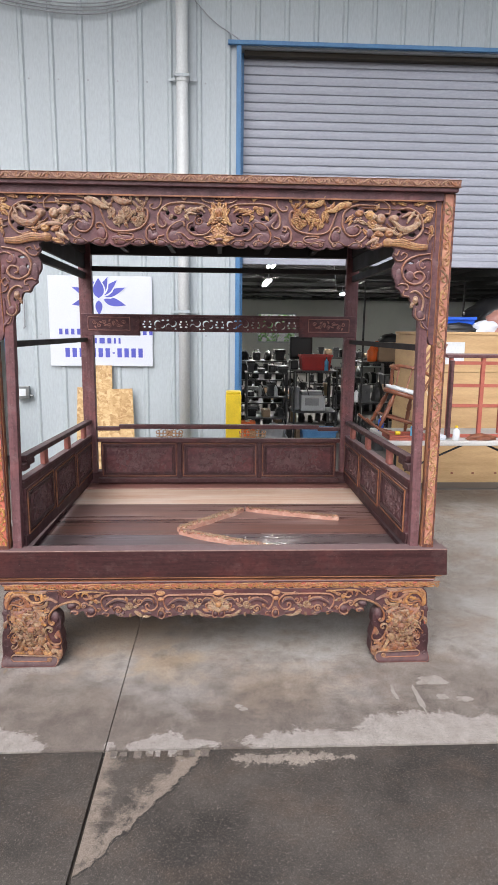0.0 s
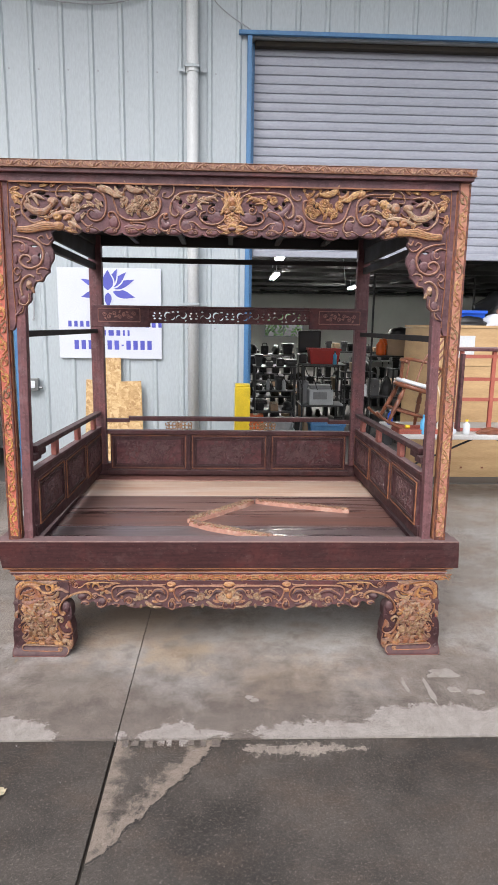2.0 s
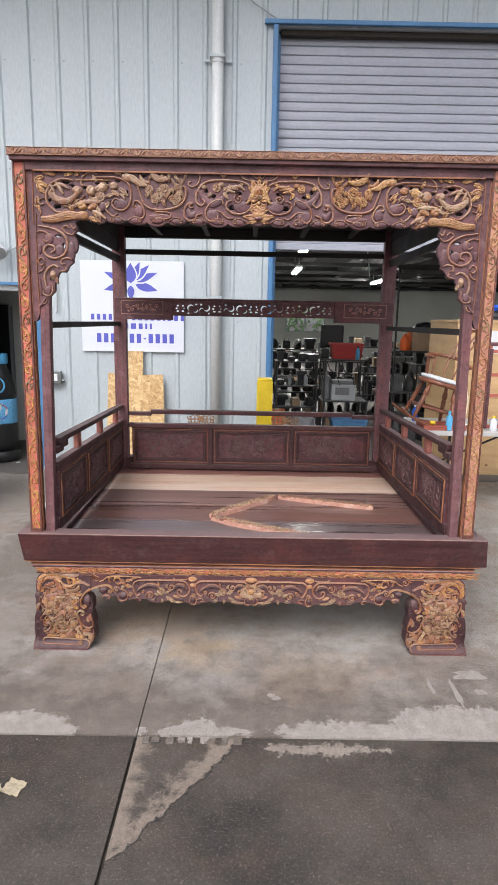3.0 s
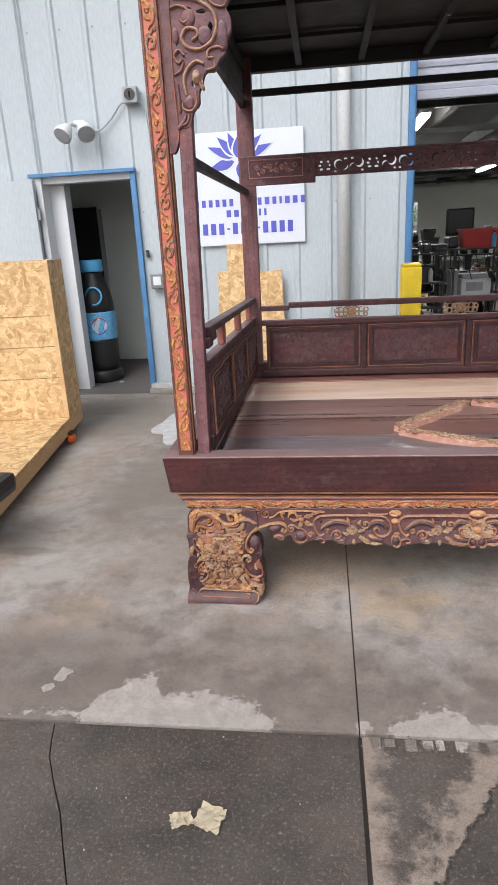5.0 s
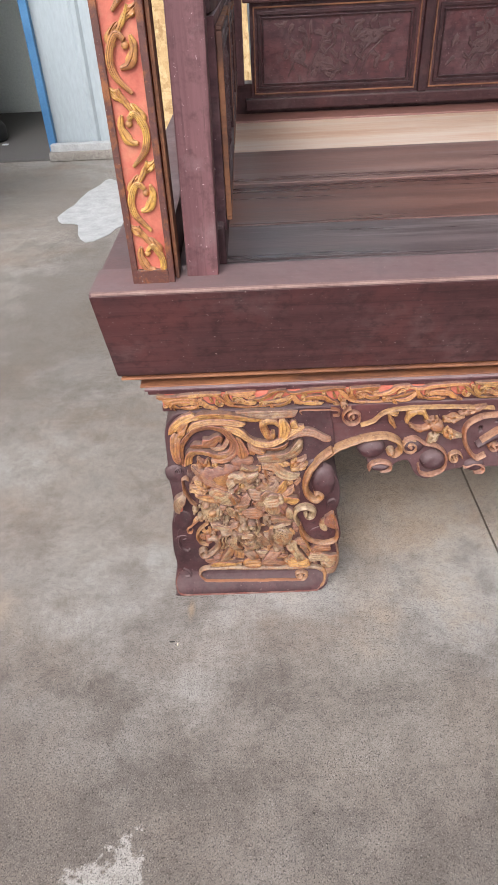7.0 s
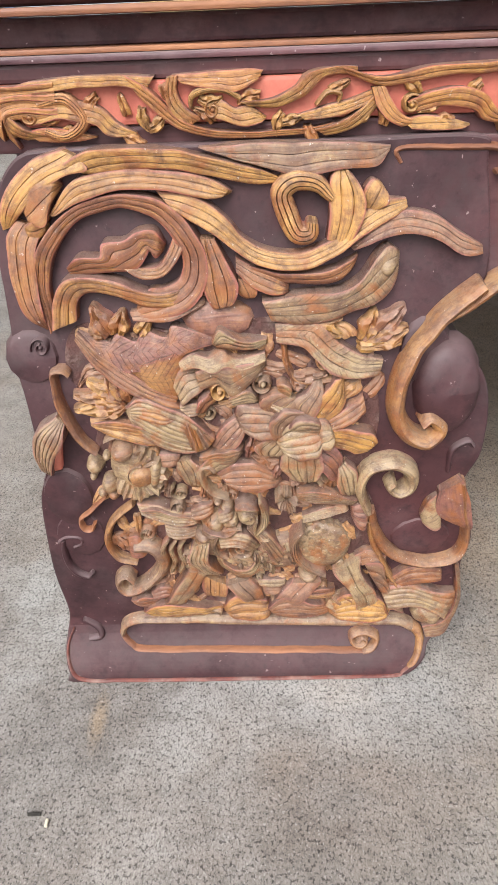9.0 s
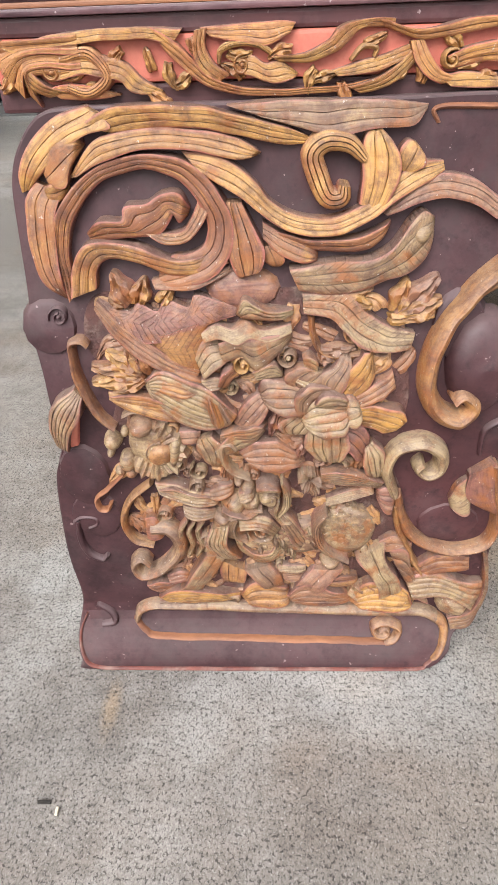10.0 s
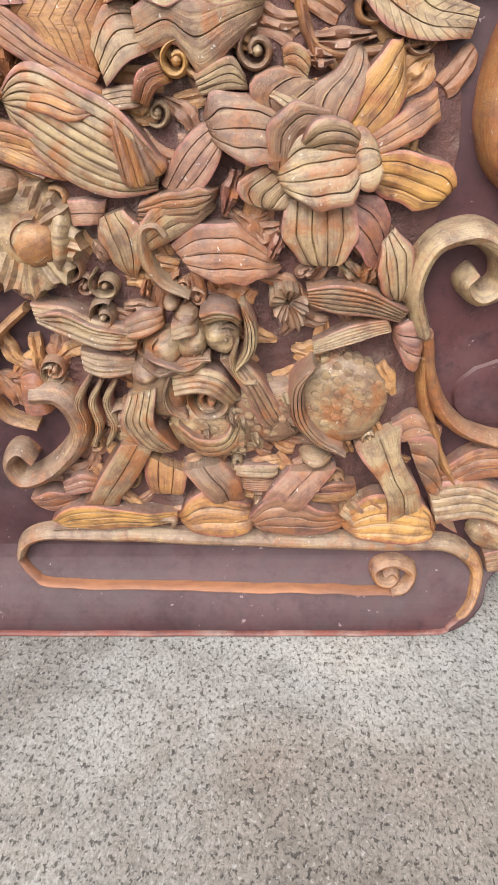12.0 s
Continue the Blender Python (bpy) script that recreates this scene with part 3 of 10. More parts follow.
def part(name, bm, material, parent=None, label="", smooth=False):
    me = bpy.data.meshes.new(name)
    if isinstance(bm, bmesh.types.BMesh):
        bm.normal_update()
        bm.to_mesh(me)
        bm.free()
    else:
        verts, faces = bm
        me.from_pydata(verts, [], faces)
        me.update()
    for m in material if isinstance(material, (list, tuple)) else [material]:
        me.materials.append(m)
    if smooth:
        me.shade_smooth()
    ob = new(name, me)
    if parent is not None:
        ob.parent = parent
        ob.matrix_parent_inverse = Matrix.Identity(4) if parent.parent else Matrix.Translation(-parent.location)
    return tagged(ob, label)


def box(bm, x0, x1, y0, y1, z0, z1, bevel=0.0, turn=None):
    vs = [bm.verts.new((x, y, z)) for z in (z0, z1) for y in (y0, y1) for x in (x0, x1)]
    fs = [bm.faces.new([vs[i] for i in f]) for f in ((0, 2, 3, 1), (4, 5, 7, 6), (0, 1, 5, 4), (2, 6, 7, 3), (0, 4, 6, 2), (1, 3, 7, 5))]
    if bevel:
        es = {e for f in fs for e in f.edges}
        got = bmesh.ops.bevel(bm, geom=list(es), offset=bevel, segments=2, affect="EDGES", profile=0.6)
        vs = list({v for f in got["faces"] for v in f.verts} | {v for v in vs if v.is_valid})
    if turn is not None:
        bmesh.ops.transform(bm, matrix=turn, verts=[v for v in vs if v.is_valid])
    return bm


def boxes(*rows, bevel=0.0):
    bm = bmesh.new()
    for r in rows:
        box(bm, *r, bevel=bevel)
    return bm


def tube(points, radius, sides=8, closed_ends=True, flat=1.0):
    """A round bar along points; radius may be one number or one for each point."""
    pts = [Vector(p) for p in points]
    rad = radius if isinstance(radius, (list, tuple)) else [radius] * len(pts)
    verts, faces = [], []
    side = None
    for i, p in enumerate(pts):
        d = (pts[min(i + 1, len(pts) - 1)] - pts[max(i - 1, 0)]).normalized()
        if side is None:
            side = d.orthogonal().normalized()
        side = (side - side.dot(d) * d).normalized()
        up = d.cross(side)
        for k in range(sides):
            a = 2 * math.pi * k / sides
            verts.append(p + rad[i] * (math.cos(a) * side + flat * math.sin(a) * up))
    for i in range(len(pts) - 1):
        for k in range(sides):
            a, b = i * sides + k, i * sides + (k + 1) % sides
            faces.append((a, b, b + sides, a + sides))
    if closed_ends:
        faces.append(tuple(range(sides))[::-1])
        faces.append(tuple(range(len(verts) - sides, len(verts))))
    return verts, faces


def lathe(profile, centre, sides=20):
    """A turned body: (radius, height) pairs round an upright axis through centre."""
    return tube([(centre[0], centre[1], centre[2] + h) for _, h in profile], [r for r, _ in profile], sides)


def merged(*shapes):
    verts, faces = [], []
    for v, f in shapes:
        o = len(verts)
        verts += [tuple(p) for p in v]
        faces += [tuple(i + o for i in q) for q in f]
    return verts, faces


def glide(points, count):
    """A smooth run of count points through a few given ones (Catmull-Rom)."""
    p = np.array(points, float)
    p = np.vstack([2 * p[0] - p[1], p, 2 * p[-1] - p[-2]])
    t = np.linspace(0, len(p) - 3 - 1e-6, count)
    i = t.astype(int)
    s = (t - i)[:, None]
    a, b, c, d = p[i], p[i + 1], p[i + 2], p[i + 3]
    return 0.5 * (2 * b + (c - a) * s + (2 * a - 5 * b + 4 * c - d) * s**2 + (3 * b - a - 3 * c + d) * s**3)


# ---- ground and building ----
ground = tagged(part("ground", boxes((-400, 400, -400, 600, -0.4, -0.014)), JOINT), "dirt and base under the concrete yard slabs", "ground", kind="structure")
JY, JX = 1.868, -0.436


def slab(x0, x1, y0, y1, material):
    bm = bmesh.new()
    box(bm, x0, x1, y0, y1, -0.1, 0.0)
    part("concrete_slab", bm, material, ground)


G = 0.006
for x0, x1 in ((-9.5, JX - 0.0022), (JX + 0.0022, 6.5)):
    slab(x0, x1, JY + G, 6.03, CONCRETE)
for x0, x1 in ((-9.5, -5.2), (JX + G, 3.2), (3.2 + G, 9.5)):
    slab(x0, x1, -6, JY - G, WET)
# the slab left of the joint is split by a slanting crack
crack = [(-1.338 + 0.0, JY - G), (-1.322, 1.80), (-1.30, 1.735), (-1.245, 1.64), (-1.20, 1.57), (-1.15, 1.47), (-1.108, 1.389), (-1.04, 1.25), (-0.99, 1.10), (-0.90, 0.85), (-0.84, 0.6), (-0.7, 0.1), (-0.6, -0.6)]
for edge, far in (([(x - 0.0018, y) for x, y in crack], -5.2 + G), ([(x + 0.0018, y) for x, y in crack], JX - G)):
    ring = edge + [(edge[-1][0], -6), (far, -6), (far, JY - G)]
    n = len(ring)
    part("concrete_slab", ([(x, y, 0.0) for x, y in ring] + [(x, y, -0.1) for x, y in ring], [tuple(range(n)) if far > -1 else tuple(range(n))[::-1]] + [(i, (i + 1) % n, (i + 1) % n + n, i + n) for i in range(n)]), WET, ground)
slab(-60, 60, -80, -6 - G, WET)
slab(-60, -9.5 - G, -6, 6.03, WET)
slab(9.5 + G, 60, -6, 6.03, WET)
slab(6.5 + G, 9.5, JY + G, 6.03, CONCRETE)
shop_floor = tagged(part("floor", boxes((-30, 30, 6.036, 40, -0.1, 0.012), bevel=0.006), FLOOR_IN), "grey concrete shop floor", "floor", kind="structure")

WALL_Y, DOOR = 6.1, (-2.985, -2.165, 1.945)
GATE = (0.22, 4.35, 4.35)


def siding(name, x0, x1, z0, z1, label):
    """Steel siding with a raised rib every 0.28 m."""
    bm = bmesh.new()
    line, x = [(x0, 0.0)], -1.307 - 0.28 * 40
    while x < x1:
        for dx, dy in ((-0.030, 0.0), (-0.013, -0.014), (0.013, -0.014), (0.030, 0.0)):
            if x0 + 0.004 < x + dx < x1 - 0.004:
                line.append((x + dx, dy))
        x += 0.28
    line.append((x1, 0.0))
    rows = [[bm.verts.new((x, WALL_Y + dy, z)) for x, dy in line] for z in (z0, z1)]
    back = [[bm.verts.new((x, WALL_Y + 0.12, z)) for x, dy in line] for z in (z0, z1)]
    for i in range(len(line) - 1):
        bm.faces.new((rows[0][i], rows[0][i + 1], rows[1][i + 1], rows[1][i]))
        bm.faces.new((back[0][i + 1], back[0][i], back[1][i], back[1][i + 1]))
        bm.faces.new((rows[1][i], rows[1][i + 1], back[1][i + 1], back[1][i]))
        bm.faces.new((back[0][i], back[0][i + 1], rows[0][i + 1], rows[0][i]))
    for i in (0, -1):
        bm.faces.new((rows[0][i], rows[1][i], back[1][i], back[0][i]))
    bmesh.ops.recalc_face_normals(bm, faces=bm.faces)
    return tagged(part(name, bm, SIDING), label, "wall", kind="structure")


siding("wall_west", -14, DOOR[0], 0.015, 7.5, "pale ribbed steel siding beside the doorway")
siding("wall_over_door", DOOR[0], DOOR[1], DOOR[2], 7.5, "pale ribbed steel siding above the doorway")
wall_mid = siding("wall_middle", DOOR[1], GATE[0], 0.015, 7.5, "pale ribbed steel siding with sign, pipe and switch box")
siding("wall_over_gate", GATE[0], GATE[1], GATE[2], 7.5, "pale ribbed steel siding above the roller door")
siding("wall_east", GATE[1], 14, 0.015, 7.5, "pale ribbed steel siding beyond the roller door")

# eave out of view, added to darken the upper siding
tagged(part("roof_eave", boxes((-14, 14, 3.9, 6.07, 6.05, 6.2), (-14, 14, 3.88, 3.8999, 5.98, 6.2), bevel=0.004), SIDING), "unseen pale steel eave added to shade the upper siding", "roof eave", kind="structure")

tagged(part("wall_footing", boxes((DOOR[1] + 0.02, GATE[0] - 0.1, 6.005, 6.07, 0.022, 0.095), bevel=0.004), SPILL), "grey-white footing strip under the steel siding", "wall footing", kind="structure")

# roller door
gate = thing("roller_door", (2.3, 6.2, 2.38), "half-raised light grey steel roller door", "roller door", kind="structure")
z = 2.42
while z < GATE[2] - 0.03:
    line = [(6.25, z), (6.239, z + 0.006), (6.235, z + 0.035), (6.239, z + 0.070), (6.25, z + 0.076), (6.252, z + 0.083)]
    v = [(x, y, h) for x in (GATE[0] + 0.03, GATE[1] - 0.03) for y, h in line]
    f = [(i, i + 6, i + 7, i + 1) for i in range(5)]
    part("slat", (v, f), CURTAIN, gate)
    z += 0.083
# dark strip added for the shade at the top of the curtain
part("lintel", boxes((GATE[0] + 0.03, GATE[1] - 0.03, 6.15, 6.225, 4.30, 4.345), bevel=0.004), JOINT, gate, "dark brown strip standing for the shade over the curtain")
part("bottom_bar", boxes((GATE[0] + 0.03, GATE[1] - 0.03, 6.215, 6.265, 2.355, 2.42), bevel=0.008), CURTAIN, gate)
part("curtain_drum", tube([(GATE[0] + 0.05, 6.52, 4.5), (GATE[1] - 0.05, 6.52, 4.5)], 0.22, 18), CURTAIN, gate)
part("side_track", boxes((GATE[0] + 0.003, GATE[0] + 0.028, 6.2, 6.29, 0.02, 4.34)), BLUE, gate)
part("side_track", boxes((GATE[1] - 0.028, GATE[1] - 0.003, 6.2, 6.29, 0.02, 4.34)), BLUE, gate)
tagged(part("trim_gate", boxes((GATE[0] - 0.048, GATE[0] - 0.002, 6.055, 6.225, 0.02, GATE[2] + 0.04), bevel=0.004), BLUE), "blue steel jamb trim of the roller door", "trim", kind="structure")
tagged(part("trim_gate_east", boxes((GATE[1] + 0.002, GATE[1] + 0.075, 6.055, 6.225, 0.02, GATE[2] + 0.04), bevel=0.004), BLUE), "blue steel jamb trim of the roller door", "trim", kind="structure")
tagged(part("trim_gate_head", boxes((GATE[0] - 0.13, GATE[1] + 0.1, 6.04, 6.1 - 0.024, GATE[2] + 0.003, GATE[2] + 0.042), bevel=0.006), BLUE), "blue drip edge above the roller door", "trim", kind="structure")

# doorway and the small room behind it
tagged(part("trim_door", boxes((DOOR[1] - 0.002, DOOR[1] + 0.045, 6.055, 6.22, 0.02, DOOR[2] + 0.03), bevel=0.003), BLUE), "blue painted door jamb trim", "trim", kind="structure")
tagged(part("trim_door_head", boxes((DOOR[0] - 0.09, DOOR[1] + 0.05, 6.03, 6.1 - 0.024, DOOR[2] + 0.002, DOOR[2] + 0.032), bevel=0.003), BLUE), "blue drip edge above the doorway", "trim", kind="structure")
tagged(part("trim_door_frame", boxes((DOOR[0] - 0.04, DOOR[0] + 0.012, 6.065, 6.22, 0.02, DOOR[2]), (DOOR[0] + 0.012, DOOR[1] - 0.004, 6.1, 6.22, DOOR[2] - 0.05, DOOR[2]), bevel=0.003), WHITE), "white steel door frame", "trim", kind="structure")
tagged(part("wall_room_west", boxes((DOOR[0] - 0.08, DOOR[0] + 0.15, 6.223, 6.36, 0.013, 2.6)), WHITE), "white wall return inside the doorway", "wall", kind="structure")
tagged(part("wall_room_outer", boxes((-4.6, -4.5, 6.223, 7.8, 0.013, 2.6)), ROOM), "grey wall of the small room", "wall", kind="structure")
tagged(part("wall_room_back", boxes((-4.6, -1.96, 7.8, 7.9, 0.013, 2.6)), ROOM), "grey back wall of the small room", "wall", kind="structure")
tagged(part("wall_room_east", boxes((-2.06, -1.96, 6.223, 7.8, 0.013, 2.6)), ROOM), "grey side wall of the small room", "wall", kind="structure")
tagged(part("ceiling_room", boxes((-4.6, -1.5, 6.223, 7.9, 2.602, 2.7)), ROOM), "plain ceiling of the small room", "ceiling", kind="structure")

door_leaf = thing("door_1", (-3.0, 6.0, 0.02), "white steel door swung wide open against the siding", "door", kind="structure")
part("leaf", boxes((-3.82, -3.02, 5.985, 6.03, 0.02, 1.925), bevel=0.004), SIDING, door_leaf)
part("hinge", boxes((-3.019, -2.995, 6.0, 6.02, 1.6, 1.7), (-3.019, -2.995, 6.0, 6.02, 0.3, 0.4)), STEEL, door_leaf)
part("door_handle", tube([(-3.76, 5.984, 0.98), (-3.76, 5.94, 0.98), (-3.66, 5.94, 0.98)], 0.011, 8), STEEL, door_leaf)

# the shop
BACK = 30.0
tagged(part("wall_shop_back", boxes((-1.45, 1.77, BACK, BACK + 0.2, 0.013, 3.45), (3.69, 16, BACK, BACK + 0.2, 0.013, 3.45), (1.77, 3.69, BACK, BACK + 0.2, 0.013, 1.15), (1.77, 3.69, BACK, BACK + 0.2, 2.56, 3.45)), ROOM), "greyish painted back wall of the shop", "wall", kind="structure")
tagged(part("wall_shop_west", boxes((-1.45, -1.3, 6.223, BACK, 0.013, 5.2)), ROOM), "greyish side wall of the shop", "wall", kind="structure")
tagged(part("wall_shop_east", boxes((15.9, 16, 6.223, BACK, 0.013, 5.2)), ROOM), "greyish side wall of the shop", "wall", kind="structure")
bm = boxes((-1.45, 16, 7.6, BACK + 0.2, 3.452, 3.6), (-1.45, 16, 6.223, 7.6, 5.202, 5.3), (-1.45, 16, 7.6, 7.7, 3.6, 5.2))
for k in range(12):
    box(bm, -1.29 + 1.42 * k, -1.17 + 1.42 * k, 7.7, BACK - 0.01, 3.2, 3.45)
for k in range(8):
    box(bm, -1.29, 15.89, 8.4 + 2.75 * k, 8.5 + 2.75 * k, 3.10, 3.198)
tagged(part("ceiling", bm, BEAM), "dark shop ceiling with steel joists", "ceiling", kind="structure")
win = thing("window_1", (2.73, BACK, 1.15), "two-pane window with green garden behind", "window", kind="structure")
part("window_frame", boxes((1.77, 1.83, BACK - 0.02, BACK + 0.1, 1.15, 2.56), (3.63, 3.69, BACK - 0.02, BACK + 0.1, 1.15, 2.56), (2.7, 2.76, BACK - 0.02, BACK + 0.1, 1.15, 2.56), (1.83, 2.7, BACK - 0.02, BACK + 0.1, 1.15, 1.21), (2.76, 3.63, BACK - 0.02, BACK + 0.1, 1.15, 1.21), (1.83, 2.7, BACK - 0.02, BACK + 0.1, 2.5, 2.56), (2.76, 3.63, BACK - 0.02, BACK + 0.1, 2.5, 2.56)), WHITE, win)
verts, faces = [], []
rnd = random.Random(5)
for k in range(900):
    c = Vector((rnd.uniform(0.5, 5.5), rnd.uniform(31.2, 33.0), rnd.uniform(0.2, 2.9)))
    a = Vector((rnd.uniform(-1, 1), rnd.uniform(-1, 1), rnd.uniform(-1, 1))).normalized() * rnd.uniform(0.08, 0.2)
    b = a.orthogonal().normalized() * rnd.uniform(0.04, 0.09)
    o = len(verts)
    verts += [c - a, c + b, c + a, c - b]
    faces.append((o, o + 1, o + 2, o + 3))
tagged(part("garden_hedge", (verts, faces), LEAVES), "green leaves outside the shop window", "hedge", kind="stuff")
for x, y in ((1.06, 11.2), (1.30, 16.4), (4.37, 20.4)):
    lamp = thing("ceiling_light", (x, y, 3.1), "bare twin fluorescent tube light under the shop ceiling", "ceiling light", "fluorescent lights")
    part("housing", boxes((x - 0.08, x + 0.08, y, y + 1.9, 3.04, 3.1), (x - 0.01, x + 0.01, y + 0.2, y + 0.22, 3.1, 3.452), (x - 0.01, x + 0.01, y + 1.7, y + 1.72, 3.1, 3.452)), WHITE, lamp)
    for dx in (-0.045, 0.045):
        part("tube", tube([(x + dx, y + 0.03, 3.015), (x + dx, y + 1.87, 3.015)], 0.026, 8), TUBE_LIGHT, lamp)


# ---- carving tools ----
def uv_spiral(u, v, r, a0, turns, r_end=0.25, count=26):
    """Points of a spiral that closes in on (u, v). turns > 0 runs anticlockwise."""
    return [(u + r * (1 + (r_end - 1) * k / (count - 1)) * math.cos(radians(a0) + 2 * math.pi * turns * k / (count - 1)),
             v + r * (1 + (r_end - 1) * k / (count - 1)) * math.sin(radians(a0) + 2 * math.pi * turns * k / (count - 1))) for k in range(count)]


class Relief:
    """Carving on an upright face. Designs are in millimetres: u to the side, v up, h out of the face."""

    def __init__(self, origin, side=1, out=(0, -1, 0), along=(1, 0, 0), up=(0, 0, 1), bend=None, sink=0.0):
        self.bend, self.sink = bend, sink
        self.o, self.side, self.out, self.along, self.up = Vector(origin), side, Vector(out), Vector(along), Vector(up)
        self.pieces, self.flip = [], side * (1 if Vector(along).cross(Vector(up)).dot(Vector(out)) > 0 else -1)

    def put(self, key, name, grid, cols, length=1.0, lines=None, cuts=None):
        """Keeps one carved piece: rows of points, with its own grain direction."""
        verts, faces, grain, rows = [], [], [], len(grid) // cols
        for n, (u, v, h) in enumerate(grid):
            if h > 0:
                w = noise.noise_vector(Vector((0.07 * u, 0.07 * v, 0.11 * len(self.pieces))))
                u, v, h = u + 0.9 * w.x, v + 0.9 * w.y, h * (1 + 0.10 * w.z)
            back = self.bend(0.001 * v) if self.bend else 0.0
            verts.append(self.o + self.along * float(0.001 * self.side * u) + self.out * float(0.001 * h - back) + self.up * float(0.001 * v - self.sink * back))
            grain.append(lines[n] if lines else (length * (n // cols) / max(1, rows - 1), (n % cols) / (cols - 1)))
        for i in range(rows - 1):
            for k in range(cols - 1):
                a = i * cols + k
                q = (a, a + 1, a + cols + 1, a + cols)
                faces.append(q[::-1] if self.flip > 0 else q)
        self.pieces.append((key, name, verts, faces, grain, cuts or [(0.5, 0.5)] * len(grain)))

    def stroke(self, key, h, kind, widths, flat, lift=0.0, count=0):
        """A ribbon, bead or leaf strand along points (u, v, u, v, ...), with its widths along the way."""
        pts = np.array(flat, float).reshape(-1, 2)
        run = float(np.abs(np.diff(pts, axis=0)).sum())
        n = count or (int(min(70, max(16, run / 1.5))) if kind == "plume" else int(min(60, max(12, run / 2.6))))
        line = glide(pts, n)
        wid = np.interp(np.linspace(0, 1, n), np.linspace(0, 1, len(widths)), widths)
        tan = np.gradient(line, axis=0)
        tan /= np.maximum(np.linalg.norm(tan, axis=1), 1e-9)[:, None]
        ss = {"bead": (-1, -0.94, -0.75, -0.4, 0, 0.4, 0.75, 0.94, 1), "flat": (-1, -0.96, -0.85, 0, 0.85, 0.96, 1),
              "groove": (-1, -0.96, -0.86, -0.70, -0.54, -0.48, -0.42, -0.2, -0.06, 0, 0.06, 0.2, 0.42, 0.48, 0.54, 0.70, 0.86, 0.96, 1),
              "leaf": (-1, -0.96, -0.84, -0.55, -0.25, -0.07, 0, 0.07, 0.25, 0.55, 0.84, 0.96, 1),
              "plume": (-1, -0.96, -0.84, -0.55, -0.25, -0.07, 0, 0.07, 0.25, 0.55, 0.84, 0.96, 1)}[kind]
        cols = len(ss)
        grid = []
        rows = [0] + list(range(n)) + [n - 1]
        for j, i in enumerate(rows):
            cap = j in (0, len(rows) - 1)
            side = np.array((-tan[i][1], tan[i][0]))
            w = wid[i] / 2 * (0.55 if cap else 1)
            rise = min(1.0, 0.25 + 2.2 * wid[i] / max(widths))
            for s in ss:
                round_ = math.sqrt(max(0.0, 1 - s * s))
                if kind == "bead":
                    k = round_
                elif kind == "flat":
                    k = 0.0 if abs(s) > 0.99 else 1.0
                elif abs(s) > 0.99:
                    k = 0.0
                elif kind == "groove":
                    k = 0.70 + 0.30 * round_ - (0.22 if abs(abs(s) - 0.48) < 0.02 or abs(s) < 0.02 else 0)
                elif kind == "plume":
                    k = 0.72 + 0.28 * round_ - (0.22 if abs(s) < 0.02 else 0.06 * max(0, math.cos(2.1 * i - 5 * abs(s))))
                else:
                    k = 0.66 + 0.34 * round_ - (0.25 if abs(s) < 0.02 else 0.07 * max(0, math.cos(1.5 * i - 4 * abs(s))))
                wob = 1.08 - 0.24 * abs(math.sin(0.42 * i)) ** 3 if kind in ("leaf", "plume") else 1
                p = line[i] + side * s * w * wob + (tan[i] * (0.22 * wid[i]) * (1 if j else -1) if cap else 0)
                grid.append((p[0], p[1], lift + h * k * rise if k > 0 and not cap else -4))
        self.put(key, "strand" if kind in ("leaf", "groove", "plume") else "scroll", grid, cols, run / 30)

    def blade(self, key, h, cuts, left, right, kind="leaf"):
        """A carved leaf or strand between two edges (u, v, u, v, ...), domed, with cuts incised lines along it; kind barb adds feather lines, frill a scalloped edge."""
        a, b = np.array(left, float).reshape(-1, 2), np.array(right, float).reshape(-1, 2)
        run = float(np.linalg.norm(np.diff((a[:min(len(a), len(b))] + b[:min(len(a), len(b))]) / 2, axis=0), axis=1).sum())
        n = int(min(64, max(10, run / 1.8)))
        a, b = glide(a, n), glide(b, n)
        mid, way = (a + b) / 2, np.gradient((a + b) / 2, axis=0)
        if float((way[:, 0] * (a - mid)[:, 1] - way[:, 1] * (a - mid)[:, 0]).sum()) < 0:
            a, b = b, a
        wide = np.linalg.norm(a - b, axis=1)
        marks = [-1 + 2 * (k + 1) / (cuts + 1) for k in range(cuts)]
        ss = sorted({-1, -0.975, -0.9, -0.75, 0.75, 0.9, 0.975, 1, *[round(m + d, 3) for m in marks for d in (-0.04, 0, 0.04)], *[round(m + 1 / (cuts + 1), 3) for m in [-1] + marks]})
        grid, lines, lips = [], [], []
        lean = 0.15 if len(self.pieces) % 2 else -0.15
        for j, i in enumerate([0, *range(n), n - 1]):
            cap = j in (0, n + 1)
            t = i / (n - 1)
            rise = (0.30 + 0.70 * min(1.0, 2.0 * wide[i] / max(wide.max(), 1e-6))) * (0.62 + 0.38 * math.sin(math.pi * min(1.0, 0.12 + 0.88 * t)) ** 0.6)
            for x in ss:
                d = min([abs(x - m) for m in marks], default=1)
                lobe = abs(math.sin(math.pi * (x + 1) / 2 * (cuts + 1)))
                k = 0.80 + lean * x + 0.07 * math.sqrt(max(0.0, 1 - x * x)) + 0.05 * lobe ** 0.7 - (0.035 if d < 0.02 else 0)
                p = mid[i] + (a[i] - b[i]) / 2 * x * (1.16 if kind != "frill" else 1.28 - 0.30 * t * abs(math.sin(0.55 * i + 0.8)) ** 1.5)
                if cap:
                    p = p * 0.7 + mid[i] * 0.3
                grid.append((p[0], p[1], -4 if cap or abs(x) > 0.99 else h * k * rise))
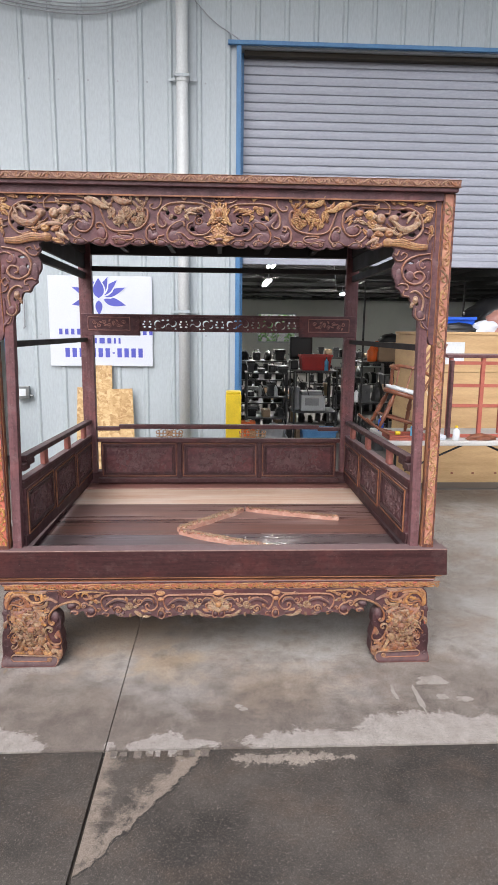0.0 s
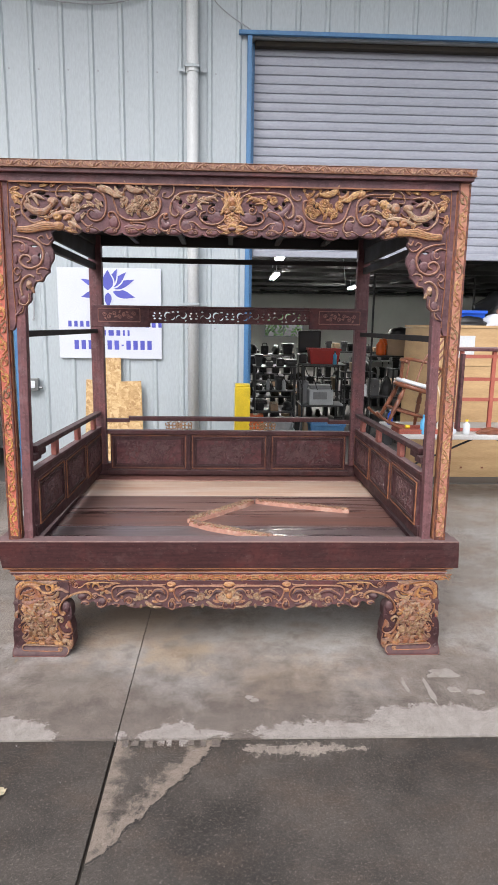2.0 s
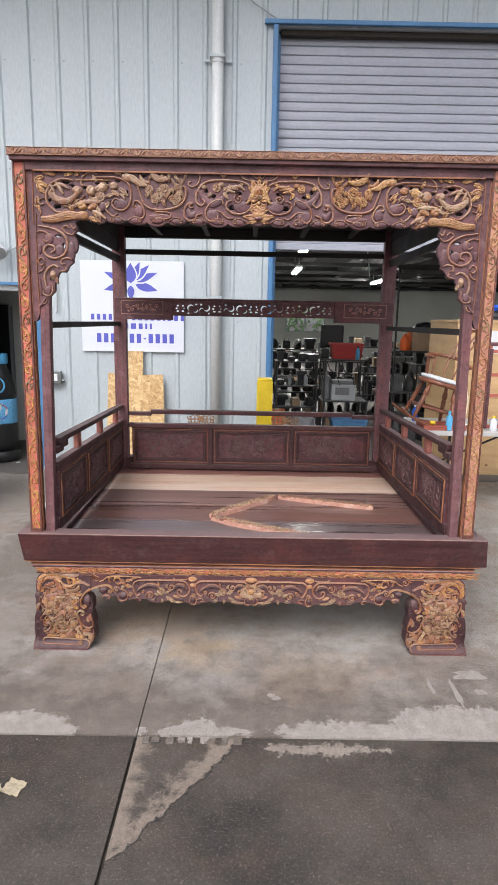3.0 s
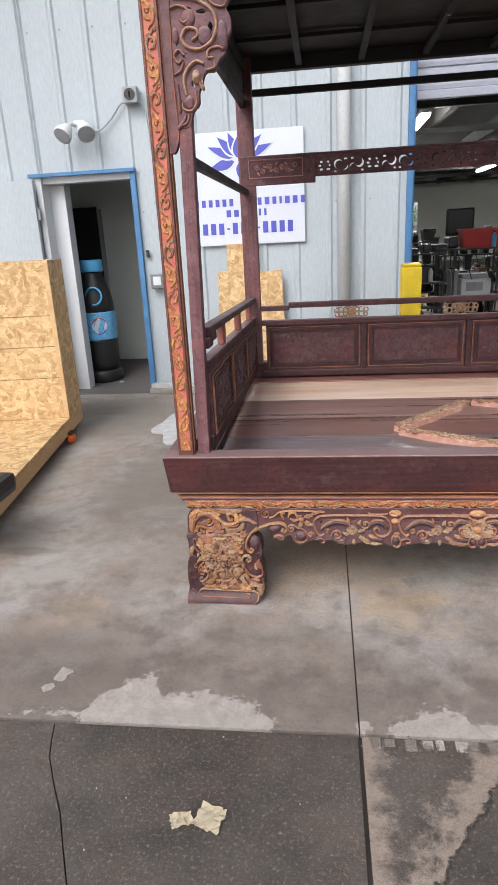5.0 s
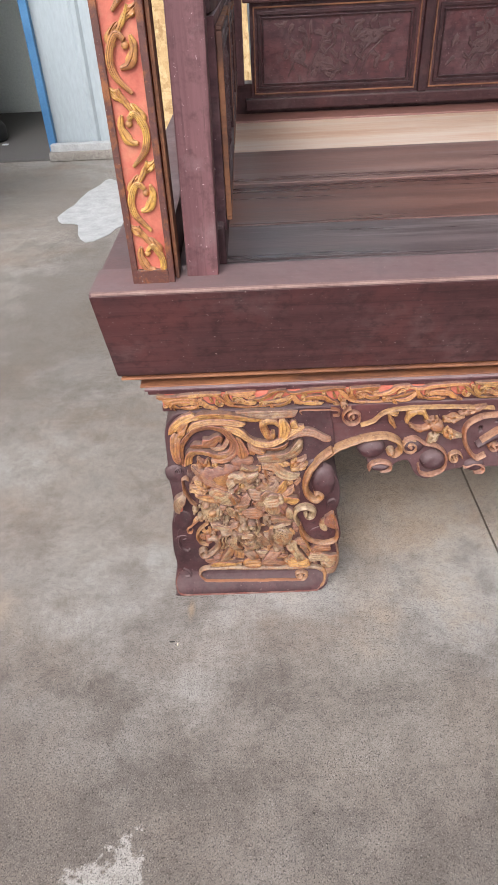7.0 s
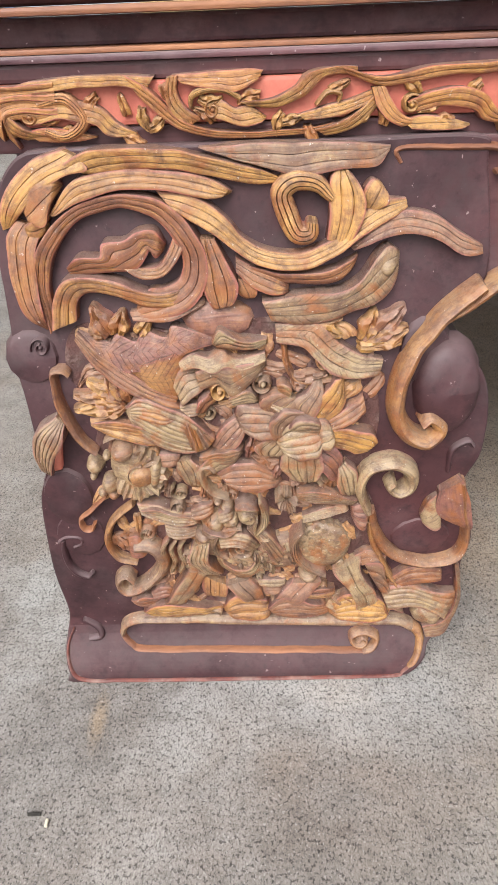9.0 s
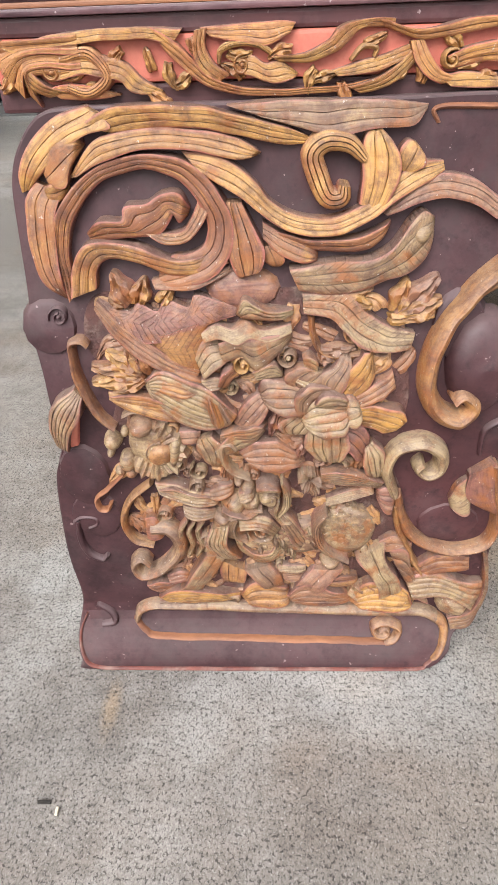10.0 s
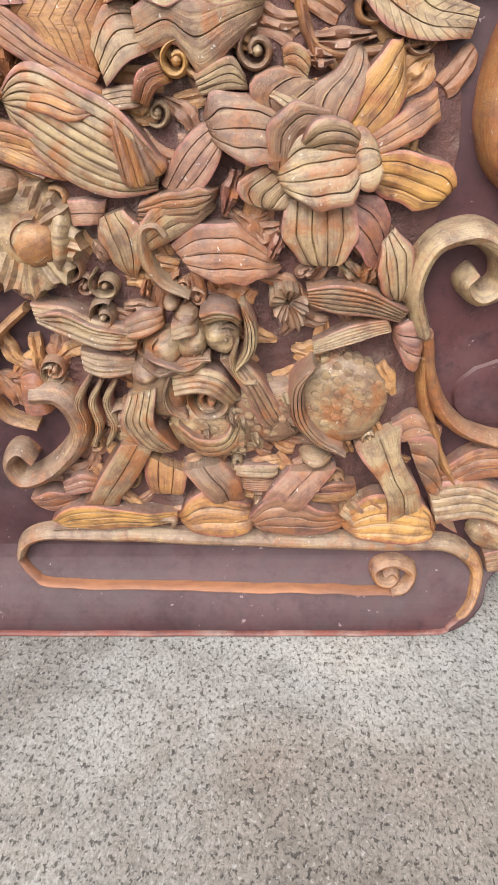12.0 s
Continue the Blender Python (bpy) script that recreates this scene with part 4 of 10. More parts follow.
                lines.append((run / 30 * t, (x + 1) / 2))
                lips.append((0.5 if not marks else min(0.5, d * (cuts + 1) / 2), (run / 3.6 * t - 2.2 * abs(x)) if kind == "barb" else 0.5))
        self.put(key, "strand", grid, len(ss), run / 30, lines, lips)

    def lump(self, key, u, v, ru, rv, h, turn=0.0, rough=0.0, lift=0.0, rings=7, sides=14, ridges=0):
        """A rounded boss; rough makes it uneven, ridges cuts grooves across it."""
        grid, lines, c, s = [], [], math.cos(radians(turn)), math.sin(radians(turn))
        for i in range(rings + 1):
            t = i / rings
            for k in range(sides + 1):
                a = 2 * math.pi * k / sides
                x, y = ru * t * math.cos(a), rv * t * math.sin(a)
                z = h * (1 - t ** 2.6) ** 0.5 if i < rings else -4
                if rough and i < rings:
                    z *= 1 + rough * noise.noise(Vector((0.09 * (u + x), 0.09 * (v + y), 1.7 * h)))
                if ridges and i < rings:
                    z *= 0.84 + 0.16 * math.cos(ridges * x / ru * math.pi)
                grid.append((u + c * x - s * y, v + s * x + c * y, lift + z if i < rings else -4))
                lines.append((x / 30 + 0.37 * u, 0.5 + 0.42 * y / rv if i < rings else 0.98))
        self.put(key, "boss", grid, sides + 1, 1.5, lines)

    def leaf(self, key, u, v, turn, length, width, h, lobes=3, lift=0.0, curl=0.0):
        """A lobed leaf with a sunk midrib, from its stalk at (u, v) along turn degrees."""
        grid, cols, n = [], 9, 7 * lobes + 3
        for i in range(n):
            t = i / (n - 1)
            a = radians(turn + curl * t)
            w = width / 2 * math.sin(math.pi * min(1.0, 0.12 + 0.88 * t)) ** 0.7 * (1 - 0.28 * abs(math.sin(math.pi * lobes * t)) ** 3)
            x = length * t
            for s in (-1, -0.95, -0.7, -0.3, 0, 0.3, 0.7, 0.95, 1):
                px, py = x - 0.35 * abs(s) * w * 0.6, s * w
                z = h * (0.62 + 0.38 * math.sqrt(max(0, 1 - s * s))) * (1 - 0.35 * max(0, 1 - 4 * abs(s))) * (0.65 + 0.35 * math.sin(math.pi * t))
                z *= 0.88 + 0.12 * math.cos(9 * abs(s) + 14 * t)
                if abs(s) > 0.99 or i in (0, n - 1):
                    z = -4
                grid.append((u + px * math.cos(a) - py * math.sin(a), v + px * math.sin(a) + py * math.cos(a), lift + z if z > 0 else -4))
        self.put(key, "leaf", grid, cols, length / 30)

    def petal(self, key, u, v, turn, length, width, h, lift=0.0, flutes=3, dish=0.35):
        """A fluted petal that widens from its root, with a scalloped rim."""
        grid, cols, n = [], 13, 9
        for i in range(n):
            t = i / (n - 1)
            for s in (-1, -0.95, -0.8, -0.6, -0.4, -0.2, 0, 0.2, 0.4, 0.6, 0.8, 0.95, 1):
                rim = 1 - 0.10 * abs(math.sin(flutes * math.pi * s / 2)) - 0.22 * s * s
                x = length * t * rim
                y = s * width / 2 * (0.30 + 0.70 * math.sin(min(1.0, 1.25 * t) * math.pi / 2)) * (1 - 0.25 * max(0, t - 0.75) * 4 * s * s)
                z = h * (0.55 + 0.45 * math.sqrt(max(0, 1 - s * s))) * (1 - dish * math.cos(math.pi * t) * 0.5) * (0.90 + 0.10 * math.cos(flutes * 2 * math.pi * s))
                if abs(s) > 0.99 or i in (0, n - 1):
                    z = -4
                a = radians(turn)
                grid.append((u + x * math.cos(a) - y * math.sin(a), v + x * math.sin(a) + y * math.cos(a), lift + z if z > 0 else -4))
        self.put(key, "petal", grid, cols, length / 30)

    def flower(self, key, u, v, r, h, petals=7, lift=0.0, turn=0.0):
        for k in range(petals):
            self.petal(key, u, v, turn + 360 * k / petals, r, 1.15 * r, 0.55 * h, lift)
        for k in range(petals - 2):
            self.petal(key, u, v, turn + 30 + 360 * k / (petals - 2), 0.62 * r, 0.8 * r, 0.85 * h, lift, 2)
        self.lump(key, u, v, 0.26 * r, 0.26 * r, 1.1 * h, 0, 0, lift, 5, 10)

    def scales(self, key, u, v, ru, rv, h, step, turn=0.0):
        """Rows of small overlapping scales over a rounded mass."""
        rows = int(2 * rv / step) + 1
        for i in range(rows):
            y = -rv + i * step
            for k in range(int(2 * ru / step) + 1):
                x = -ru + (k + 0.5 * (i % 2)) * step
                d = (x / ru) ** 2 + (y / rv) ** 2
                if d < 0.8:
                    c, s = math.cos(radians(turn)), math.sin(radians(turn))
                    self.lump(key, u + c * x - s * y, v + s * x + c * y, 0.62 * step, 0.55 * step, 0.28 * step, turn, 0, h * math.sqrt(1 - d) - 0.1 * step, 3, 8)

    def scroll(self, key, u, v, r, a0, turns, w, h, kind="bead", lift=0.0, r_end=0.28):
        pts = [c for p in uv_spiral(u, v, r, a0, turns, r_end) for c in p]
        self.stroke(key, h, kind, (0.6 * w, w, w, 0.8 * w), pts, lift, 34)
        self.lump(key, u, v, 0.75 * w, 0.75 * w, h * 1.1, 0, 0, lift, 4, 10)

    def parts(self, parent, kinds, joined=False):
        """Each carved piece becomes a part of its own; joined makes one of all that share a finish."""
        groups = {}
        for n, (key, name, *shape) in enumerate(self.pieces):
            groups.setdefault((key, name if not joined else kinds[key][0], 0 if joined else n), []).append(shape)
        for (key, name, _), shapes in groups.items():
            verts, faces = merged(*[(v, f) for v, f, _, _ in shapes])
            ob = part(name, (verts, faces), kinds[key][1], parent, kinds[key][2] if joined else "", smooth=True)
            ob.data.set_sharp_from_angle(angle=radians(44))
            layer = ob.data.uv_layers.new(name="grain")
            grain = np.array([g for _, _, gs, _ in shapes for g in gs], float)
            cut = np.array([q for _, _, _, qs in shapes for q in qs], float)
            loop = np.empty(len(ob.data.loops), dtype=np.int32)
            ob.data.loops.foreach_get("vertex_index", loop)
            layer.data.foreach_set("uv", grain[loop].ravel())
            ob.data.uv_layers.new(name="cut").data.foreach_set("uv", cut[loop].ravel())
            if joined:
                tagged(ob, kind="stuff")


def board_cut(name, loops, origin, thick, material, parent, label="", side=1, bevel=0.0015, out=(0, -1, 0), along=(1, 0, 0)):
    """A board sawn to an outline, with piercings: loops of (u, v) in millimetres, the first the outside. Its face stands at origin."""
    cu = bpy.data.curves.new(name, "CURVE")
    cu.dimensions, cu.fill_mode = "2D", "BOTH"
    cu.extrude, cu.bevel_depth, cu.bevel_resolution = max(1e-4, thick / 2 - bevel), bevel, 1
    for loop in loops:
        s = cu.splines.new("POLY")
        s.points.add(len(loop) - 1)
        for p, (u, v) in zip(s.points, loop):
            p.co = (0.001 * u, 0.001 * v, 0, 1)
        s.use_cyclic_u = True
    ob = bpy.data.objects.new(name, cu)
    me = bpy.data.meshes.new_from_object(ob)
    bpy.data.objects.remove(ob)
    o, out, along = Vector(origin), Vector(out), Vector(along)
    verts = [o + side * v.co.x * along + Vector((0, 0, v.co.y)) + (v.co.z - thick / 2) * out for v in me.vertices]
    faces = [tuple(p.vertices)[:: side * (1 if along.cross(Vector((0, 0, 1))).dot(out) > 0 else -1)] for p in me.polygons]
    bpy.data.meshes.remove(me)
    bm = bmesh.new()
    vs = [bm.verts.new(v) for v in verts]
    for f in faces:
        if len(set(f)) > 2:
            try:
                bm.faces.new([vs[i] for i in f])
            except ValueError:
                pass
    bmesh.ops.remove_doubles(bm, verts=bm.verts, dist=1e-5)
    bmesh.ops.recalc_face_normals(bm, faces=bm.faces)
    return part(name, bm, material, parent, label)


def smooth_loop(flat, count=0):
    """A closed smooth outline through a few points (u, v, u, v, ...)."""
    p = np.array(flat, float).reshape(-1, 2)
    q = np.vstack([p[-1:], p, p[:2]])
    out = glide(q, 1 + (count or 5 * len(p)) + 10)
    n = len(p)
    t = np.linspace(1, 1 + n, (count or 5 * n) + 1)[:-1]
    full = np.vstack([q, q[2:3]])
    i = t.astype(int)
    s = (t - i)[:, None]
    full = np.vstack([p[-2:], p, p[:3]])
    a, b, c, d = full[i], full[i + 1], full[i + 2], full[i + 3]
    r = 0.5 * (2 * b + (c - a) * s + (2 * a - 5 * b + 4 * c - d) * s**2 + (3 * b - a - 3 * c + d) * s**3)
    return [tuple(x) for x in r]


# ---- the canopy bed ----
FY, CX, HALF = 2.52, 0.02, 1.07
BED_BACK, DECK_Z, RAIL_Z = 4.25, 0.515, 0.61
bed = thing("canopy_bed", (CX, 3.38, 0), "carved purple-brown and gilded wooden canopy bed standing on concrete", "bed")
KINDS = {
    "g": ("gilded_carving", GILT, "rubbed gilt carving"), "y": ("dusty_carving", GILT_GREY, "dusty bare carving"), "d": ("dim_carving", GILT_DIM, "dim gilt carving"),
    "p": ("red_tinged_carving", PINK, "gilt carving worn to the red ground"), "c": ("scroll_band", SCROLL, "orange-brown scroll"), "e": ("scroll_edge", EDGE, "pinkish gilt scroll edge"), "o": ("edge_bead", LINE, "rubbed orange bead"),
    "l": ("lacquer_curl", LACQUER, "lacquered curl"), "r": ("red_ground", RED, "coral red ground"), "f": ("foot_rim", RIM, "worn dark red rim of the foot"),
}
VALANCE_KINDS = {**KINDS, "e": ("scroll_edge", EDGE_PALE, "dusty pinkish scroll edge"), "g": ("gilded_carving", GILT_PALE, "dusty gilt carving"), "y": ("dusty_carving", BARE_PALE, "grey dusty bare carving"), "l": ("lacquer_curl", LACQUER_MAUVE, "mauve lacquered curl")}
FILL = {k: ("crowded_" + v[0], v[1], "small crowded leaves and curls") for k, v in KINDS.items()}
LEG_OUTLINE = (21, 381, 8, 367, 2, 351, 1, 329, 1, 298, 0, 272, 2, 251, 3, 229, 4, 199, -4, 176, -8, 142, -10, 102, -8, 62, -15, 28, -13, 8, -5, 0, 103, 0, 218, 0, 250, 2, 266, 16, 270, 30, 286, 46, 288, 72, 285, 108, 288, 133, 278, 176, 275, 186, 282, 208, 280, 247, 268, 268, 245, 276, 231, 259, 229, 245, 224, 251, 231, 282, 251, 302, 271, 316, 264, 372, 258, 384, 200, 384, 140, 384, 80, 384, 40, 384)


def leg_bend(z):
    """How far the face of a leg lies back: the shoulder sweeps in, the foot flares out."""
    q, p = min(1.0, max(0.0, (z - 0.20) / 0.20)), min(1.0, max(0.0, z / 0.055))
    return 0.030 * q * q * (3 - 2 * q) - 0.020 * (1 - p * p * (3 - 2 * p))


def carve_leg(c, f):
    """Acanthus scroll above, bird-like and beast-like masses kept plain, peony, bud, volutes and a looped foot."""
    c.blade("g", 10.3, 2, (23, 294, 11.5, 305.5, 8.5, 325.5, 9.5, 343, 16.5, 352.5), (24.5, 295, 22, 310, 22, 328, 24, 339.5, 27.5, 347.5))
    c.blade("g", 11.5, 2, (25.5, 293, 21, 319.5, 26.5, 340, 40, 353.5, 56.5, 362, 75, 364.5, 92.5, 361.5, 107, 350, 115.5, 335, 115.5, 320, 107.5, 308, 94, 302, 75, 299.5), (28.5, 296.5, 27.5, 318, 33, 335, 45, 349, 59, 356, 74, 357.5, 88, 353.5, 98.5, 344, 104, 331, 101, 320, 91.5, 315.5, 84, 314.5, 76, 306.5))
    c.blade("g", 11.5, 2, (34, 354.5, 49, 370.5, 70.5, 375, 93.5, 374.5, 113.5, 371.5, 126.5, 366.5, 132, 363), (38.5, 355, 53, 362.5, 72, 367.5, 93, 367, 110, 364, 121.5, 361, 130.5, 362))
    c.blade("g", 9.2, 2, (41, 377, 59.5, 384.5, 80, 385.5, 105.5, 383.5, 128, 378.5, 145.5, 374, 160.5, 367.5), (57, 374.5, 70, 375.5, 93.5, 376, 116.5, 372.5, 131, 369.5, 145.5, 367, 160, 366.5))
    c.blade("y", 8, 2, (117, 384.5, 142.5, 385, 168, 384.5, 193.5, 384, 214, 382), (134, 379, 157, 373, 168.5, 371, 188.5, 373.5, 205.5, 374.5, 213.5, 380))
    c.blade("g", 9.2, 2, (46, 386, 30, 381, 17.5, 371, 9, 359, 7, 347.5), (55.5, 381, 56.5, 377, 44, 374, 31, 367, 20.5, 358.5, 11.5, 349))
    c.blade("g", 11.5, 1, (20, 358, 28, 369.5, 39, 373, 42.5, 369), (23, 352, 32, 352, 36, 360.5, 41.5, 367.5))
    c.blade("g", 10.3, 1, (20.5, 350.5, 25, 352.5, 31, 351.5), (20.5, 345, 27, 344, 32, 348.5))
    c.blade("g", 12.6, 2, (92.5, 365.5, 113, 361.5, 128.5, 350, 137.5, 340.5, 151, 334, 167.5, 332.5, 181, 336.5, 192.5, 344.5, 209.5, 356.5, 223, 357), (101, 356.5, 118, 346.5, 130, 338, 142, 330, 157, 325.5, 172, 326, 187, 332, 198.5, 340, 213, 348, 224, 353))
    c.blade("g", 10.3, 1, (140, 326.5, 160, 322, 181.5, 323, 193.5, 327, 199, 330), (144, 320.5, 163.5, 317, 185, 317, 194.5, 321.5, 199, 327.5))
    c.blade("p", 10.3, 2, (193, 335, 207.5, 347, 222, 351, 236.5, 349.5, 252.5, 340.5, 266.5, 332), (196.5, 332.5, 211, 339, 225.5, 342, 241, 337.5, 256.5, 329.5, 267, 328))
    c.blade("g", 12.6, 2, (113, 341.5, 115, 326.5, 115, 315, 119, 305.5, 123.5, 303.5), (121, 341.5, 128.5, 326.5, 132, 317.5, 130, 308.5, 124, 303.5))
    c.blade("g", 10.3, 2, (132, 331, 145, 324, 157, 319, 161.5, 314.5), (132, 324, 141.5, 316.5, 152.5, 312, 161, 311.5))
    c.blade("g", 9.2, 1, (131.5, 319.5, 133.5, 312, 138.5, 308), (137.5, 320, 143.5, 313.5, 141.5, 308.5))
    c.blade("g", 12.6, 2, (182, 338.5, 184, 350.5, 183, 361.5, 184, 369.5, 188.5, 375), (193, 336, 198.5, 347, 200, 358, 195.5, 367.5, 189.5, 375))
    c.stroke("g", 11.7, "groove", (4.7, 8.8, 10.6, 11.7, 11.7, 10.6, 8.8, 6.5), (184, 359.5, 175.5, 367, 164, 368, 157.5, 362, 160.5, 352, 165.5, 342.5, 172.5, 342.5, 174, 348))
    c.blade("g", 10.3, 1, (200.5, 354.5, 201, 362, 205, 367, 209, 366), (207, 353.5, 212, 356, 213, 360, 210, 365))
    c.blade("g", 11.5, 2, (39, 327.5, 47, 334, 59, 334, 62, 340.5, 72.5, 341.5, 80, 346, 89.5, 346, 94.5, 338.5), (40.5, 324, 55, 325.5, 68.5, 326, 77.5, 327.5, 82.5, 332, 85.5, 336, 88.5, 332.5, 93, 335))
    c.blade("g", 11.5, 2, (71, 327.5, 81.5, 322.5, 92.5, 324.5, 101, 332.5, 106, 343.5), (77.5, 327, 85, 327, 91, 329, 96, 335.5, 100, 344))
    c.blade("g", 12.6, 2, (28, 296, 31.5, 313.5, 38.5, 322.5, 52, 324, 68, 320.5, 85.5, 314, 102.5, 315.5), (40, 299.5, 42.5, 310.5, 50, 316, 64, 314, 81.5, 307.5, 98, 307, 114, 311.5))
    c.leaf("g", 58.5, 289.5, 116, 21.0, 14.8, 10.3, 2, 0)
    c.leaf("g", 62, 290, 69, 15.6, 12.9, 11.5, 2, 0)
    c.leaf("g", 74, 289.5, 50, 12.9, 11.0, 10.3, 1, 0)
    c.leaf("g", 55.5, 290, 150, 11.7, 9.7, 9.2, 1, 0)
    c.blade("p", 9.2, 1, (71.5, 303, 87.5, 305.5, 106.5, 307, 114.5, 309.5), (73, 299, 90.5, 299, 103, 301.5, 114.5, 307))
    c.blade("y", 12.6, 2, (146.5, 308, 169.5, 311, 188, 312, 200, 318, 208.5, 329, 215, 334, 221.5, 331), (151, 297, 169.5, 295.5, 185.5, 298, 197.5, 302.5, 210.5, 307, 219, 315.5, 222, 327), "barb")
    c.blade("y", 11.5, 2, (153.5, 294, 170, 295.5, 180, 292, 190, 282.5, 202.5, 275.5, 215.5, 272), (154.5, 285.5, 168.5, 284, 176.5, 277.5, 186.5, 267.5, 199.5, 264, 213.5, 264.5), "barb")
    c.lump("y", 214.5, 324.5, 6.0, 6.2, 12.7, 0, 0.2, 0)
    c.leaf("p", 205, 280.5, 45, 32.1, 15.9, 10.3, 2, 0)
    c.leaf("g", 206, 280, 23, 26.8, 14.0, 10.3, 2, 0)
    c.leaf("g", 203.5, 283, 69, 19.9, 12.7, 10.3, 2, 0)
    c.leaf("g", 199.5, 279.5, 6, 29.4, 8.9, 9.2, 1, 0)
    c.leaf("g", 170.5, 294.5, 5, 23.2, 10.7, 9.2, 2, 0)
    c.leaf("g", 175, 291.5, -15, 19.0, 10.8, 9.2, 2, 0)
    c.stroke("c", 6.8, "bead", (4.0, 4.6, 4.6, 3.3), (157.5, 282.5, 160, 271, 165.5, 261.5, 180.5, 260, 197, 263))
    c.lump("p", 121, 297, 22.5, 12.3, 5.9, 0, 0.3, 0)
    c.blade("p", 10.3, 0, (40, 293.5, 56.5, 287, 62.5, 290.5, 73, 286, 78, 292.5, 90, 288.5, 95, 294.5, 107, 291.5, 114, 288.5, 125.5, 285.5), (39, 291.5, 51, 279.5, 64.5, 272, 77, 273, 88, 277, 100.5, 280.5, 111.5, 283, 125, 284.5), "barb")
    c.blade("c", 11.5, 0, (64.5, 272, 77, 275, 89.5, 278.5, 102, 281.5), (71, 265, 78.5, 260.5, 86, 256, 94, 252), "barb")
    c.blade("g", 12.6, 3, (40, 292.5, 53, 281, 67, 270.5, 82, 260, 95, 252.5), (38.5, 289.5, 48.5, 276.5, 61.5, 264.5, 75, 255.5, 92, 247.5))
    c.blade("y", 13.8, 2, (116.5, 285, 121.5, 293.5, 128, 291, 136, 288, 148.5, 286.5), (118, 282.5, 128, 283.5, 138.5, 282.5, 148, 283))
    c.blade("y", 14.9, 0, (97.5, 275.5, 105.5, 280, 114.5, 277.5, 122.5, 281.5, 131, 277, 147, 279), (99, 271.5, 107.5, 274, 117, 271, 125, 274, 134, 271.5, 147, 275))
    c.blade("y", 13.8, 1, (106.5, 270, 114.5, 273.5, 125, 272.5, 134.5, 274, 147.5, 274.5), (108, 259, 119.5, 262, 128, 254.5, 137, 261, 147, 269.5))
    c.blade("y", 12.6, 3, (92.5, 260.5, 98.5, 270.5, 106.5, 272), (97, 250.5, 103.5, 257, 110.5, 260))
    c.blade("g", 13.8, 1, (105, 246.5, 108, 254, 114.5, 256.5), (109.5, 244.5, 113, 249.5, 118, 251.5))
    c.scroll("g", 120, 257, 5.6, 60, 1.2, 2.8, 10.8)
    c.scroll("y", 145.5, 260, 6.6, 90, 1.3, 3.0, 8.3)
    c.blade("y", 11.5, 3, (90, 247, 103, 249.5, 109.5, 248), (91.5, 242, 102.5, 243.5, 108, 244))
    c.blade("y", 11.5, 3, (125.5, 253, 136.5, 258, 142, 253), (128, 247.5, 136.5, 249.5, 143, 249.5))
    c.blade("g", 10.3, 1, (40.5, 240.5, 53.5, 240.5, 70, 233, 82, 223.5), (41, 236.5, 52.5, 232, 67, 226, 80, 221))
    c.blade("y", 12.6, 8, (60.5, 245.5, 72.5, 255, 88.5, 249, 102.5, 240, 113.5, 228.5), (62, 243, 70.5, 232.5, 82, 223.5, 96, 217.5, 112, 219))
    c.blade("g", 13.8, 4, (72.5, 254.5, 81, 255.5, 91.5, 250.5, 98, 246), (71.5, 244, 77.5, 243, 86.5, 240.5, 97, 244))
    c.blade("y", 13.8, 1, (94.5, 244, 96.5, 237, 98.5, 228, 100, 222, 103, 218.5), (99, 242, 101, 235.5, 103, 227, 104, 221.5, 103, 218.5))
    c.blade("g", 13.8, 1, (98.5, 242, 100, 235.5, 102.5, 227, 104, 221.5, 107, 219), (103, 240, 105, 234, 106.5, 227, 108, 221.5, 107, 219))
    c.blade("y", 13.8, 1, (102.5, 240.5, 104, 234, 106.5, 226.5, 108, 221.5, 110.5, 220.5), (106, 236.5, 108, 232.5, 110.5, 227.5, 112, 224.5, 110.5, 220.5))
    c.blade("g", 13.8, 1, (105.5, 237, 107.5, 232.5, 110, 227.5, 112, 224, 115, 224), (109, 233, 111, 231, 114, 228.5, 115.5, 226.5, 115, 224))
    c.blade("g", 10.3, 3, (40.5, 239, 53, 240, 70, 236, 89, 227.5), (41.5, 235, 52, 230, 69, 226.5, 86.5, 220.5))
    c.blade("p", 10.3, 3, (113.5, 220, 120, 232, 128.5, 239, 132.5, 236), (120, 215.5, 128.5, 223, 133.5, 230.5, 133.5, 234.5))
    c.blade("y", 11.5, 2, (101.5, 203, 114, 217, 125.5, 217, 131.5, 214), (104.5, 195.5, 117, 203, 126, 209, 131.5, 212))
    c.leaf("g", 64.5, 250, 123, 22.3, 14.2, 11.5, 2, 0)
    c.leaf("g", 64.5, 250, 146, 29.0, 13.8, 11.5, 2, 0)
    c.leaf("g", 64.5, 250, 169, 34.8, 12.3, 11.5, 2, 0)
    c.leaf("g", 64.5, 250, -174, 35.6, 12.3, 11.5, 2, 0)
    c.leaf("g", 64.5, 250, -159, 24.2, 10.9, 11.5, 2, 0)
    c.leaf("g", 64.5, 250, 104, 19.0, 10.4, 11.5, 2, 0)
    c.stroke("c", 9.8, "bead", (2.4, 3.8, 4.8, 5.3, 5.3, 3.8), (31.5, 268.5, 28, 271.5, 22, 270, 21, 264, 22.5, 251.5, 26, 239, 32.5, 225, 41, 217))
    c.blade("y", 14.9, 5, (20.5, 243.5, 8, 235.5, 3, 222, 4, 204.5), (25, 239.5, 22, 228.5, 14.5, 217, 10.5, 202))
